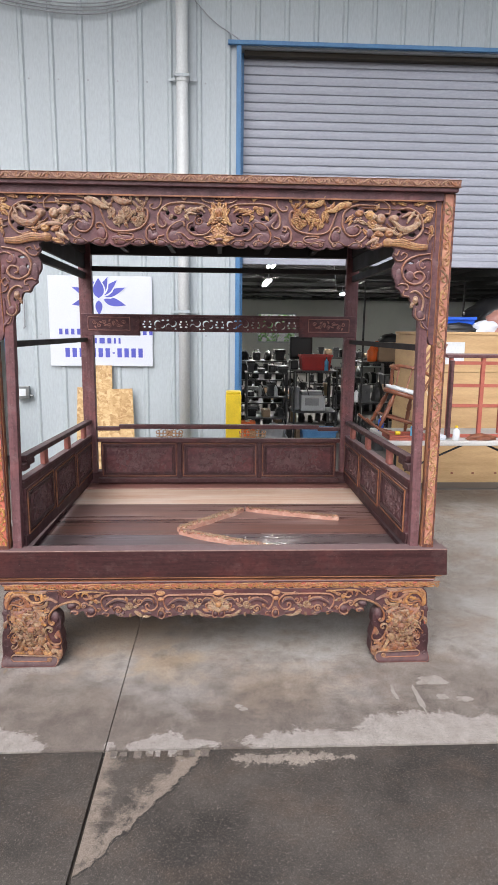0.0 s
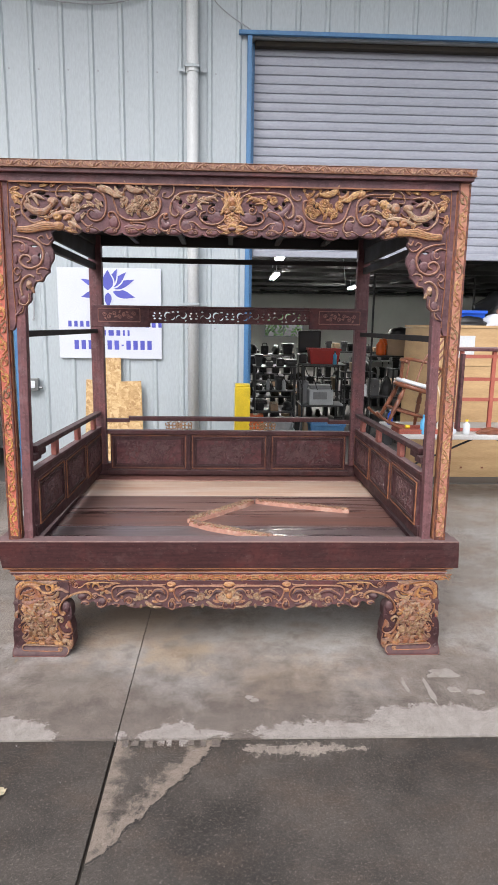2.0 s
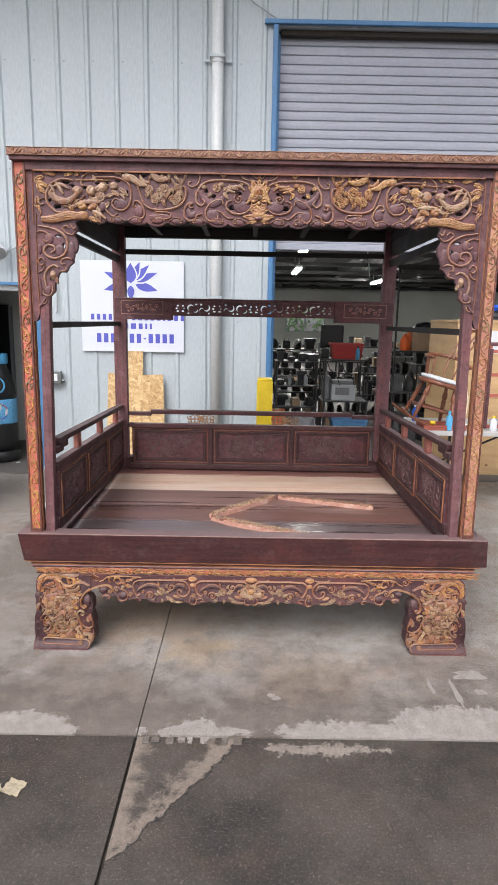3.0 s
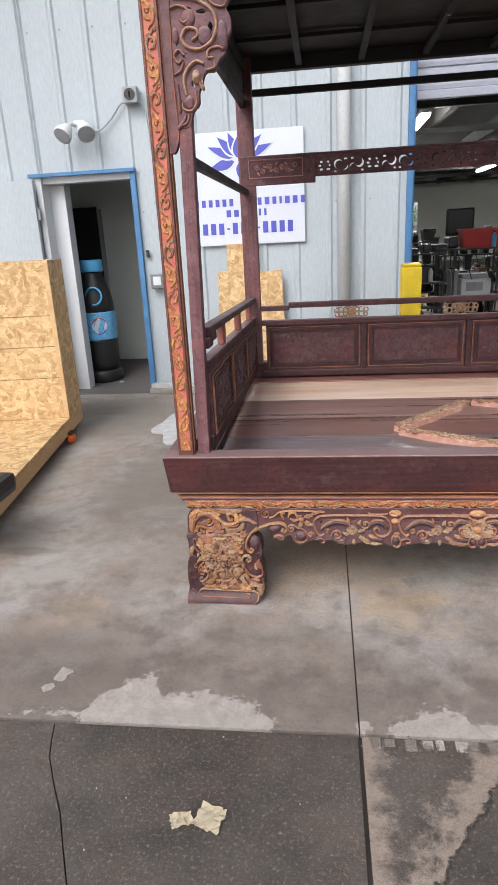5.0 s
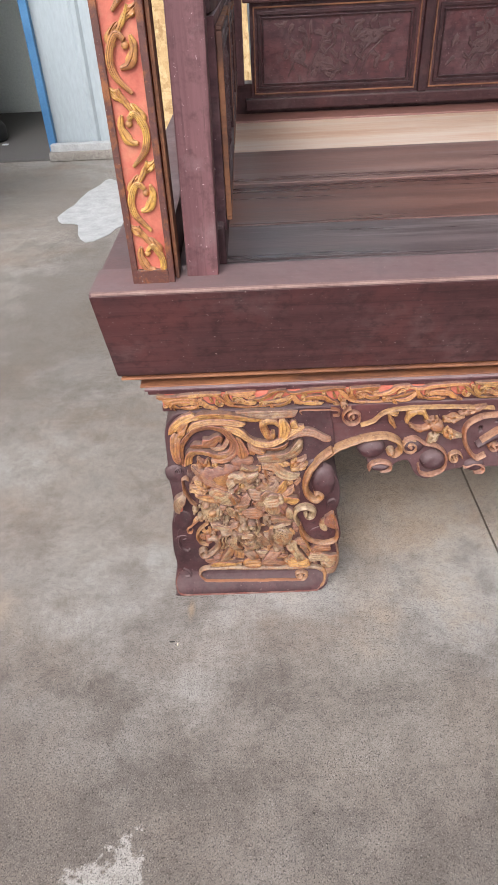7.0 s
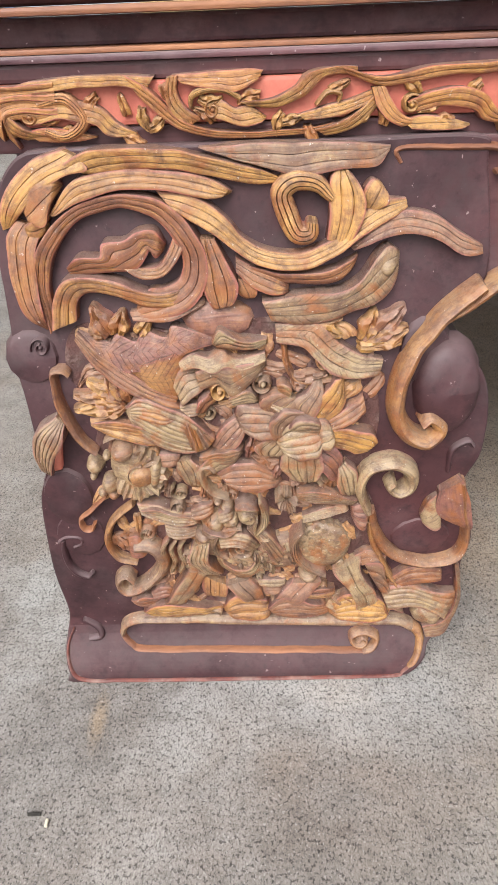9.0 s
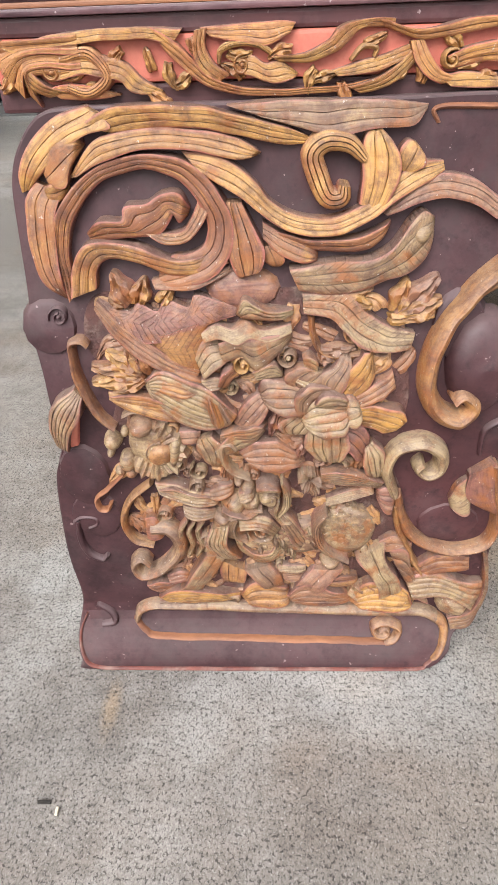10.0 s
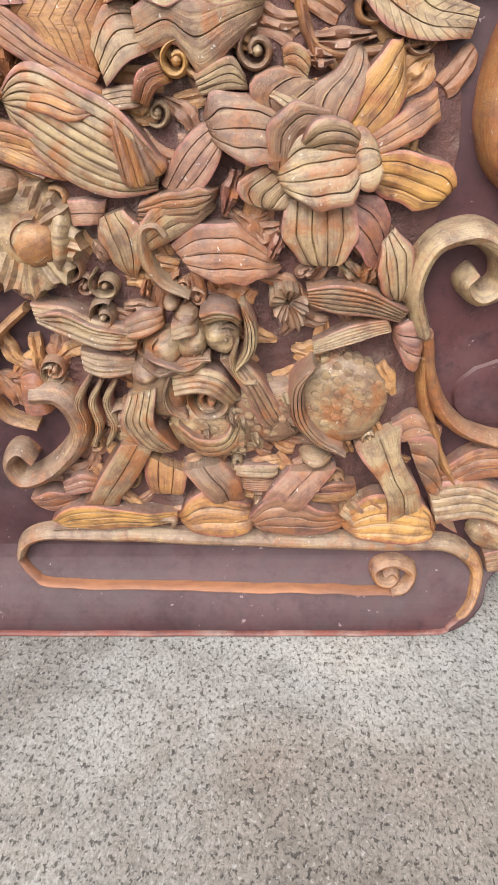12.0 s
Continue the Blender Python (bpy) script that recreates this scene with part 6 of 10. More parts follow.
    c.stroke("c", 8.8, "bead", (4.0, 5.6, 5.6, 3.2), (214.5, 156, 221.5, 130, 231.5, 107, 242, 89.5))
    c.lump("y", 95.5, 118.5, 11.2, 11.2, 9.8, 0, 0.2, 0)
    # small crowded leaves and curls in the depth of the field
    r = random.Random(11)
    for k in range(190):
        u, v = r.uniform(44, 208), r.uniform(64, 290)
        f.leaf(r.choice("pdpd"), u, v, r.uniform(0, 360), r.uniform(13, 25), r.uniform(7, 12), r.uniform(2.5, 6.0), r.choice((1, 2)), 0, r.uniform(-50, 50))
    for k in range(40):
        u, v = r.uniform(60, 200), r.uniform(74, 280)
        f.scroll(r.choice("pdy"), u, v, r.uniform(4, 6.5), r.uniform(0, 360), r.choice((-1.2, 1.2)), r.uniform(2, 2.8), r.uniform(5, 8.5))


def swept(ob, face):
    """Bends the front of a flat sawn board to the sweep of the leg."""
    bm = bmesh.new()
    bm.from_mesh(ob.data)
    for z in (0.012, 0.025, 0.04, 0.055, 0.22, 0.25, 0.28, 0.31, 0.34, 0.365):
        bmesh.ops.bisect_plane(bm, geom=bm.verts[:] + bm.edges[:] + bm.faces[:], plane_co=(0, 0, z), plane_no=(0, 0, 1))
    for v in bm.verts:
        if v.co.y < face + 0.04:
            v.co.y += leg_bend(v.co.z)
    bm.to_mesh(ob.data)
    bm.free()


def bed_leg(side, front):
    x = CX - HALF if side > 0 else CX + HALF
    face = FY + 0.008 if front else BED_BACK + 0.03
    leg = board_cut("leg", [smooth_loop(LEG_OUTLINE)], (x, face, 0), 0.075, LACQUER, bed, "", side)
    if front:
        swept(leg, face)
        c = Relief((x, face, 0), side, bend=leg_bend)
        fill = Relief((x, face, 0), side, bend=leg_bend)
        carve_leg(c, fill)
        c.stroke("f", 2.4, "bead", (1.4, 2.2, 2.4, 2.6, 2.6, 2.6, 2.4, 2.2, 1.6), (-8, 46, -14, 30, -12, 12, -3, 4, 20, 2.5, 121, 2.4, 236, 2.6, 252, 8, 264, 24), count=80)
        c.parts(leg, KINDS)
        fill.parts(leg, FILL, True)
        # thin sheet whose dark colour stands for the shaded depth behind the leaves
        ground_board = board_cut("carved_ground", [smooth_loop((36, 292, 30, 268, 44, 240, 40, 214, 62, 196, 72, 168, 66, 140, 74, 112, 60, 84, 66, 64, 130, 60, 200, 60, 226, 66, 214, 104, 222, 150, 210, 190, 216, 232, 208, 262, 176, 286, 150, 296, 100, 290, 60, 296))], (x, face - 0.0012, 0), 0.003, GROUND, leg, "thin brown ground with the recess shade in its colour", side, 0.0005)
        swept(ground_board, face)
        board_cut("flank", [smooth_loop((8, 384, 4, 330, 6, 260, 2, 190, 8, 130, 6, 60, 12, 0, 120, -1, 200, 0, 215, 80, 200, 160, 215, 240, 205, 320, 210, 384))], (x + side * 0.004, FY + 0.09, 0), 0.05, LACQUER, leg, "", 1, 0.002, (-side, 0, 0), (0, 1, 0))


for side in (1, -1):
    bed_leg(side, True)
    bed_leg(side, False)

# canted rail and stepped waist moulding, all round
XL, XR = CX - 1.13, CX + 1.13


def canted(x0, x1, y0, y1, z0, z1, cant, ends=(0.0, 0.0)):
    """A front board whose face leans in towards its foot, with a softened arris."""
    prof = [(y0 + 0.004, z1), (y0 + 0.0012, z1 - 0.0015), (y0, z1 - 0.005), (y0 + cant * 0.96, z0 + 0.005), (y0 + cant + 0.002, z0 + 0.001), (y0 + cant + 0.005, z0), (y1, z0), (y1, z1)]
    n = len(prof)
    v = [(x + e * (z1 - z) / (z1 - z0), y, z) for x, e in ((x0, ends[0]), (x1, ends[1])) for y, z in prof]
    return v, [tuple(range(n)), tuple(range(2 * n - 1, n - 1, -1))] + [(i, i + n, (i + 1) % n + n, (i + 1) % n) for i in range(n)]


part("platform_rail", canted(XL, XR + 0.008, 2.503, 2.585, 0.446, 0.612, 0.068, (0.0, 0.034)), LACQUER_LONG, bed, "wide plain front rail with worn edges")
part("platform_rail", boxes((XL, XR, BED_BACK, BED_BACK + 0.085, 0.484, RAIL_Z), bevel=0.004), LACQUER_LONG, bed)
part("platform_rail", boxes((XL, XL + 0.085, 2.586, BED_BACK - 0.001, 0.484, RAIL_Z), bevel=0.004), LACQUER, bed)
part("platform_rail", boxes((XR - 0.085, XR, 2.586, BED_BACK - 0.001, 0.484, RAIL_Z), bevel=0.004), LACQUER, bed)
part("rail_edge", boxes((XL + 0.003, XR + 0.005, 2.5018, 2.508, RAIL_Z - 0.001, RAIL_Z + 0.0028), bevel=0.001), WORN, bed, "rubbed top edge of the rail")
for x0, x1, y0, z0, z1, mat, bev in (
    (XL + 0.004, XR + 0.016, 2.568, 0.4418, 0.4455, LINE, 0.0015), (XL + 0.020, XR - 0.005, 2.592, 0.4285, 0.4416, LACQUER_DARK, 0.002),
    (XL + 0.030, XR - 0.015, 2.570, 0.4260, 0.4284, LINE, 0.0008), (XL + 0.037, XR - 0.022, 2.564, 0.4226, 0.4258, LACQUER_MAUVE, 0.0012), (XL + 0.041, XR - 0.026, 2.567, 0.4142, 0.4226, LACQUER_LONG, 0.002), (XL + 0.060, XR - 0.046, 2.567, 0.382, 0.3938, LACQUER_LONG, 0.002)):
    part("waist_moulding", boxes((x0, x1, y0, 2.62, z0, z1), bevel=bev), mat, bed)
# carved band of the waist: running acanthus over coral red
band = part("carved_band", boxes((XL + 0.062, XR - 0.046, 2.565, 2.62, 0.3942, 0.4140), bevel=0.002), RED, bed, "running leaf band in gilt over coral red")


def band_motif(c, u0, key, keys, whole=True):
    """One wave of the running leaf: crossing sheaves, two cells with a curl each."""
    q = lambda *p: tuple(w for a, b in zip(p[::2], p[1::2]) for w in (u0 + 0.24 * (a - 410), 0.19 * (188 - b)))
    c.blade(key, 7, 1, q(768, 109, 850, 132, 950, 112, 1100, 107, 1182, 112), q(780, 126, 850, 152, 900, 146, 1000, 132, 1100, 131, 1162, 142))
    c.blade(key, 7, 2, q(832, 156, 844, 200, 868, 232, 902, 252), q(856, 154, 872, 192, 902, 226, 952, 242))
    c.blade(key, 7, 2, q(905, 192, 950, 170, 1010, 163, 1062, 180, 1092, 214, 1132, 245), q(920, 216, 970, 202, 1010, 206, 1050, 217, 1074, 242, 1130, 252))
    c.scroll(keys, *q(916, 198), 4.6, 60, 1.2, 2.6, 7)
    c.blade(keys, 6, 1, q(900, 236, 960, 225, 1045, 250), q(920, 257, 1000, 260, 1046, 254))
    c.leaf(keys, *q(985, 190), 200, 15, 6, 6, 2)
    for k, (a, b) in enumerate(((800, 235), (860, 248), (930, 178), (1010, 240), (1060, 150), (1150, 180), (1105, 240))):
        c.leaf(key if k % 2 else keys, *q(a, b), 20 + 47 * k, 13, 7, 6, 2, 0, 30)
    c.leaf(keys, *q(1120, 205), 110, 12, 6, 6, 1)
    if not whole:
        return
    c.blade(key, 6, 2, q(420, 112, 500, 108, 560, 108, 606, 110), q(440, 132, 500, 142, 545, 152, 595, 132))
    c.blade(key, 7, 2, q(325, 112, 370, 140, 402, 182, 440, 224, 500, 243, 600, 249, 700, 247, 765, 232), q(345, 152, 370, 182, 400, 217, 440, 246, 500, 260, 600, 263, 700, 260, 768, 242))
    c.blade(keys, 8, 2, q(432, 112, 427, 150, 442, 190, 474, 216), q(410, 115, 404, 160, 415, 202, 444, 234))
    c.stroke(keys, 6, "groove", (2, 3.4, 3.6, 2.4), q(452, 190, 458, 160, 490, 146, 532, 152, 560, 172))
    c.blade(keys, 6, 2, q(495, 182, 522, 178, 547, 195, 577, 190, 612, 215), q(490, 206, 520, 216, 560, 232, 595, 226, 610, 221))
    c.scroll(keys, *q(500, 194), 4.2, 90, 1.2, 2.4, 6)
    c.blade(keys, 7, 1, q(560, 180, 620, 174, 670, 150, 690, 124, 722, 110, 800, 108), q(575, 192, 630, 192, 686, 172, 714, 146, 738, 126, 800, 126))
    c.blade(keys, 6, 2, q(680, 214, 740, 194, 780, 184, 832, 164), q(690, 226, 760, 217, 800, 202, 838, 190))
    c.blade(keys, 7, 2, q(715, 250, 770, 230, 810, 204, 842, 168), q(738, 263, 800, 247, 832, 217, 856, 176))
    c.stroke(keys, 6, "bead", (2, 3, 2.6, 1.8), q(716, 192, 742, 164, 768, 168, 764, 186))
    c.leaf(keys, *q(640, 235), 15, 14, 6, 6, 2)
    for k, (a, b) in enumerate(((360, 235), (440, 246), (500, 228), (600, 165), (650, 205), (700, 238), (470, 165))):
        c.leaf(key if k % 2 else keys, *q(a, b), 10 + 53 * k, 13, 7, 6, 2, 0, 30)
    c.leaf(keys, *q(560, 225), 160, 14, 6, 6, 1)
    c.leaf(keys, *q(740, 160), 20, 13, 6, 6, 1)
    c.leaf(key, *q(395, 130), -70, 9, 6, 9, 1)


c = Relief((CX, 2.565, 0.4016), 1)
for k in range(-6, 6):
    band_motif(c, 192 * k - 8, "g" if k % 3 else "d", "d" if k % 2 else "g", k > -6)
for e, base in ((1, 1060), (-1, -1064)):
    for k, (v0, v1, n, w) in enumerate(((11, 9, 34, 6), (9, 3, 26, 6), (6, -3, 22, 6), (3, -9, 17, 5), (0, -13, 10, 5))):
        c.blade("g", 8, 1, (base - e * 40, v0 + 2, base - e * 14, v0 + 1, base + e * (n - 34) + e * 12, v1 + 2), (base - e * 40, v0 - 3, base - e * 14, v0 - 3, base + e * (n - 34) + e * 8, v1 - 3))
    c.stroke("g", 7, "groove", (4, 6, 6, 5, 4), (base - e * 30, 4, base - e * 44, 6, base - e * 52, -4, base - e * 42, -11, base - e * 32, -8))
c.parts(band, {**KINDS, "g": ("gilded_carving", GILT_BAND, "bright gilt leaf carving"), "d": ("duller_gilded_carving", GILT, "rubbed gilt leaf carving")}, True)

# apron between the legs
def apron_half(c):
    c.stroke("o", 7, "bead", (2.9, 4.2, 4.2, 2.9), (850, 388, 851, 395, 825, 395, 795, 393, 791, 384, 800, 382))
    c.scroll("e", 769, 379, 18, 80, -1.4, 4.8, 10)
    c.scroll("e", 784, 400, 6, 180, -1.1, 3.0, 8)
    c.stroke("g", 10, "bead", (3.6, 5.4, 5.4, 4.8, 4.2, 4.2, 3.6), (756, 363, 737, 369, 719, 385, 690, 391, 643, 392, 597, 390, 548, 386))
    c.stroke("g", 10, "leaf", (3.6, 8.4, 4.8), (713, 383, 708, 370, 701, 357))
    c.stroke("g", 12, "leaf", (4.8, 12.0, 10.8, 4.8), (684, 367, 678, 383, 661, 386, 652, 373))
    c.stroke("g", 12, "leaf", (4.0, 9.0, 8.0, 4.0), (678, 360, 661, 352, 643, 360, 635, 373))
    c.leaf("g", 655, 370, 200, 30, 16, 13, 2)
    c.leaf("g", 643, 360, 220, 28, 14, 13, 2)
    c.leaf("g", 626, 367, 170, 36, 16, 13, 2)
    c.leaf("g", 620, 350, 240, 24, 18, 13, 2)
    c.leaf("y", 632, 343, -50, 26, 17, 13, 2)
    c.leaf("g", 603, 376, 160, 48, 13, 12, 3)
    c.leaf("y", 620, 340, 190, 30, 14, 12, 2)
    c.leaf("g", 696, 380, 20, 24, 11, 11, 1)
    c.lump("g", 635, 357, 12, 11, 16, 0, 0.3)
    c.scroll("e", 674, 318, 15, 120, -1.3, 4.8, 11)
    c.stroke("e", 11, "bead", (3.6, 5.2, 5.2, 3.6), (684, 330, 667, 335, 652, 323, 632, 317, 616, 299, 618, 272, 637, 261, 655, 265, 659, 282))
    c.lump("l", 636, 289, 22, 20, 13, 0, 0.1)
    c.lump("l", 670, 318, 20, 16, 8, 0, 0.1)
    c.lump("l", 737, 318, 24, 20, 15, 0, 0.1)
    c.stroke("e", 10, "bead", (4.4, 6.2, 6.2, 4.4), (740, 275, 735, 287, 720, 290, 705, 284, 706, 274, 721, 272))
    c.lump("l", 722, 280, 17, 8, 9, 0, 0.1)
    c.stroke("e", 12, "bead", (5.2, 7.2, 7.2, 7.2, 7.2, 7.2, 7.2, 7.2, 6.5, 5.2), (552, 298, 567, 291, 584, 316, 588, 350, 568, 369, 534, 373, 448, 374, 347, 372, 318, 355, 307, 330, 314, 303, 336, 289, 359, 296, 368, 316, 356, 325, 348, 311))
    c.scroll("e", 539, 313, 10, 60, -1.2, 4.0, 11)
    c.stroke("l", 13, "bead", (8.0, 20.0, 22.0, 18.0, 10.0), (567, 316, 539, 334, 510, 346, 481, 342, 461, 330))
    c.stroke("e", 15, "bead", (3.3, 4.7, 4.7, 3.3), (562, 326, 536, 345, 508, 356, 476, 352, 455, 336))
    c.scroll("e", 399, 338, 18, 0, -1.2, 4.8, 11)
    c.stroke("l", 13, "bead", (8.0, 18.0, 18.0, 8.0), (389, 326, 368, 345, 339, 341, 324, 319))
    c.stroke("e", 15, "bead", (2.7, 3.9, 3.9, 2.7), (387, 340, 366, 356, 337, 352, 322, 330))
    c.scroll("e", 503, 293, 22, -20, 1.3, 6.0, 12)
    c.stroke("l", 11, "bead", (8.4, 18.0, 14.4), (520, 279, 496, 266, 473, 276))
    c.flower("y", 449, 314, 22, 17, 7)
    c.leaf("y", 473, 273, -20, 36, 17, 13, 2)
    c.leaf("y", 441, 273, -80, 22, 14, 13, 2)
    c.leaf("y", 422, 286, 210, 48, 18, 14, 3)
    c.leaf("y", 409, 266, 190, 35, 12, 12, 2)
    c.leaf("y", 386, 258, 180, 48, 12, 11, 2)
    c.leaf("y", 462, 293, 30, 25, 13, 13, 2)
    c.leaf("y", 428, 306, 160, 30, 14, 13, 2)
    c.leaf("y", 427, 333, 120, 24, 14, 12, 2)
    c.leaf("d", 459, 343, 70, 24, 13, 12, 2)
    c.leaf("d", 388, 293, 200, 36, 14, 12, 2)
    c.stroke("e", 9, "bead", (3.8, 5.5, 5.5, 3.8), (584, 272, 567, 280, 552, 272, 553, 262, 566, 262))
    c.stroke("e", 10, "bead", (4.4, 6.2, 6.2, 4.4), (305, 263, 302, 285, 292, 293, 278, 285, 272, 263, 282, 246, 298, 249))
    c.lump("l", 290, 268, 12, 14, 9, 0, 0.1)
    c.scroll("e", 601, 293, 12, 180, -1.2, 4.2, 10)
    c.lump("d", 292, 382, 25, 14, 12, 0, 0.5)
    c.lump("d", 291, 349, 16, 12, 11, 0, 0.4)
    c.stroke("e", 9, "bead", (3.8, 5.5, 5.5, 3.8), (390, 385, 375, 378, 330, 378, 320, 382))
    c.lump("l", 567, 276, 18, 12, 8, 0, 0.1)
    c.lump("l", 352, 273, 20, 10, 7, 0, 0.1)
    c.stroke("e", 12, "bead", (6.2, 8.6, 8.6, 8.6, 8.6, 8.6, 8.6, 8.6, 7.8, 6.2), (241, 299, 254, 292, 272, 317, 278, 349, 260, 368, 227, 372, 145, 373, 47, 371, 18, 355, 6, 330, 12, 303, 32, 290, 55, 296, 65, 316, 54, 325, 44, 311))
    c.scroll("e", 229, 313, 12, 60, -1.2, 4.8, 11)
    c.stroke("l", 13, "bead", (8.0, 20.0, 22.0, 18.0, 10.0), (256, 317, 230, 334, 203, 346, 175, 342, 154, 330))
    c.stroke("e", 15, "bead", (2.7, 3.9, 3.9, 2.7), (251, 327, 228, 345, 201, 356, 170, 351, 150, 336))
    c.scroll("e", 95, 338, 18, 0, -1.2, 4.8, 11)
    c.stroke("l", 13, "bead", (8.0, 18.0, 18.0, 8.0), (85, 327, 66, 345, 38, 341, 22, 319))
    c.stroke("e", 15, "bead", (2.7, 3.9, 3.9, 2.7), (84, 340, 64, 356, 37, 351, 20, 330))
    c.scroll("e", 193, 294, 22, -20, 1.3, 6.0, 12)
    c.stroke("l", 11, "bead", (7.0, 15.0, 12.0), (208, 280, 185, 267, 163, 277))
    c.flower("y", 142, 315, 22, 17, 7)
    c.leaf("y", 163, 274, -20, 36, 17, 13, 2)
    c.leaf("y", 132, 274, -80, 22, 14, 13, 2)
    c.leaf("y", 114, 287, 210, 40, 15, 14, 3)
    c.leaf("y", 101, 267, 190, 42, 14, 12, 2)
    c.leaf("y", 78, 259, 180, 48, 12, 11, 2)
    c.leaf("y", 154, 294, 30, 30, 16, 13, 2)
    c.leaf("y", 122, 307, 160, 36, 17, 13, 2)
    c.leaf("y", 122, 333, 120, 24, 14, 12, 2)
    c.leaf("d", 153, 343, 70, 20, 11, 12, 2)
    c.leaf("d", 82, 294, 200, 36, 14, 12, 2)
    c.stroke("e", 9, "bead", (3.8, 5.5, 5.5, 3.8), (270, 273, 253, 281, 239, 273, 240, 263, 252, 263))
    c.stroke("e", 10, "bead", (3.6, 5.2, 5.2, 3.6), (-0, 264, -2, 286, -10, 294, -24, 286, -32, 264, -23, 248, -7, 250))
    c.lump("l", -14, 269, 12, 14, 9, 0, 0.1)
    c.scroll("e", 287, 293, 12, 180, -1.2, 4.2, 10)
    c.lump("d", -5, 381, 25, 14, 12, 0, 0.5)
    c.lump("d", -9, 348, 13, 10, 11, 0, 0.4)
    c.stroke("e", 9, "bead", (3.2, 4.6, 4.6, 3.2), (89, 384, 75, 377, 32, 377, 21, 381))
    c.lump("l", 253, 277, 18, 12, 8, 0, 0.1)
    c.lump("l", 46, 274, 20, 10, 7, 0, 0.1)


APRON_BACK = dict(bend=leg_bend, sink=0.5)
APRON_HOLES = [(528, 357, 13, 5), (445, 352, 13, 5), (335, 356, 14, 5), (411, 298, 10, 6), (383, 313, 7, 5), (526, 293, 6, 6), (347, 323, 7, 5), (562, 343, 5, 8), (221, 357, 13, 5), (140, 351, 11, 4), (34, 356, 12, 4), (104, 299, 8, 5), (78, 313, 6, 4), (215, 293, 6, 6)]


def blob(u, v, a, b, s=1):
    """A ragged oval piercing."""
    return [(s * (u + a * math.cos(q * math.pi / 7) * (1 + 0.15 * math.sin(3 * q + u))), v + b * math.sin(q * math.pi / 7) * (1 + 0.15 * math.cos(2 * q + u))) for q in range(14)]


LOW = [(0, 250), (40, 248), (64, 246), (110, 262), (194, 263), (250, 252), (294, 246), (340, 262), (396, 268), (440, 256), (478, 253), (510, 268), (550, 270), (600, 268), (625, 256), (645, 250), (662, 262), (675, 288), (695, 285), (705, 274), (722, 270), (738, 282), (745, 305), (748, 328), (770, 326), (790, 318), (806, 306)]
low = [tuple(p) for p in glide(LOW, 120)]
outline = [(-u, v) for u, v in reversed(low)] + low[1:] + [(822, 398), (-822, 398)]
apron = board_cut("apron", [outline] + [blob(*h, s) for h in APRON_HOLES for s in (1, -1)], (CX, FY + 0.012, 0), 0.03, LACQUER_LONG, bed, "scalloped pierced apron board with scrollwork")
bm = bmesh.new()
bm.from_mesh(apron.data)
for z in (0.28, 0.31, 0.34, 0.365):
    bmesh.ops.bisect_plane(bm, geom=bm.verts[:] + bm.edges[:] + bm.faces[:], plane_co=(0, 0, z), plane_no=(0, 0, 1))
for v in bm.verts:
    v.co.y, v.co.z = v.co.y + leg_bend(v.co.z), v.co.z - 0.5 * leg_bend(v.co.z)
bm.to_mesh(apron.data)
bm.free()
for s in (1, -1):
    c = Relief((CX, FY + 0.012, 0), s, **APRON_BACK)
    apron_half(c)
    c.stroke("c", 17, "bead", (7.5, 8.5, 9, 9, 9, 9, 8, 6), (834, 287, 819, 303, 802, 315, 786, 326, 752, 338, 717, 342, 696, 332, 690, 316, 700, 306, 712, 312))
    c.lump("y", 706, 312, 7, 7, 18)
    for a, n in ((100, 40), (60, 52), (20, 62), (-15, 66), (-50, 44)):
        c.petal("y", 0, 318, a, n, 34, 14)
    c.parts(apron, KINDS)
c = Relief((CX, FY + 0.012, 0), 1, **APRON_BACK)
c.lump("g", 0, 322, 18, 20, 20)
c.lump("y", 0, 290, 16, 16, 15, 0, 0.3)
c.parts(apron, KINDS)

# deck
for y0, y1, mat, label in ((2.586, 2.84, DECK, "dusty worn front board"), (2.84, 3.03, DECK, ""), (3.03, 3.33, DECK_DARK, "dark worn board"), (3.33, 3.665, DECK_MID, "brown worn board"), (3.665, 4.11, DECK_NEW, "newer bare pale board"), (4.11, 4.249, DECK_RED, "reddish board along the back")):
    part("deck_board", boxes((XL + 0.088, XR - 0.088, y0 + 0.003, y1 - 0.003, DECK_Z - 0.028, DECK_Z + rnd.uniform(-0.004, 0.003)), bevel=0.003), mat, bed, label)
part("deck_ledger", boxes((XL + 0.087, XL + 0.15, 2.59, 4.24, DECK_Z + 0.003, DECK_Z + 0.03), bevel=0.004), LACQUER, bed)
part("deck_ledger", boxes((XR - 0.15, XR - 0.087, 2.59, 4.24, DECK_Z + 0.003, DECK_Z + 0.03), bevel=0.004), LACQUER, bed)

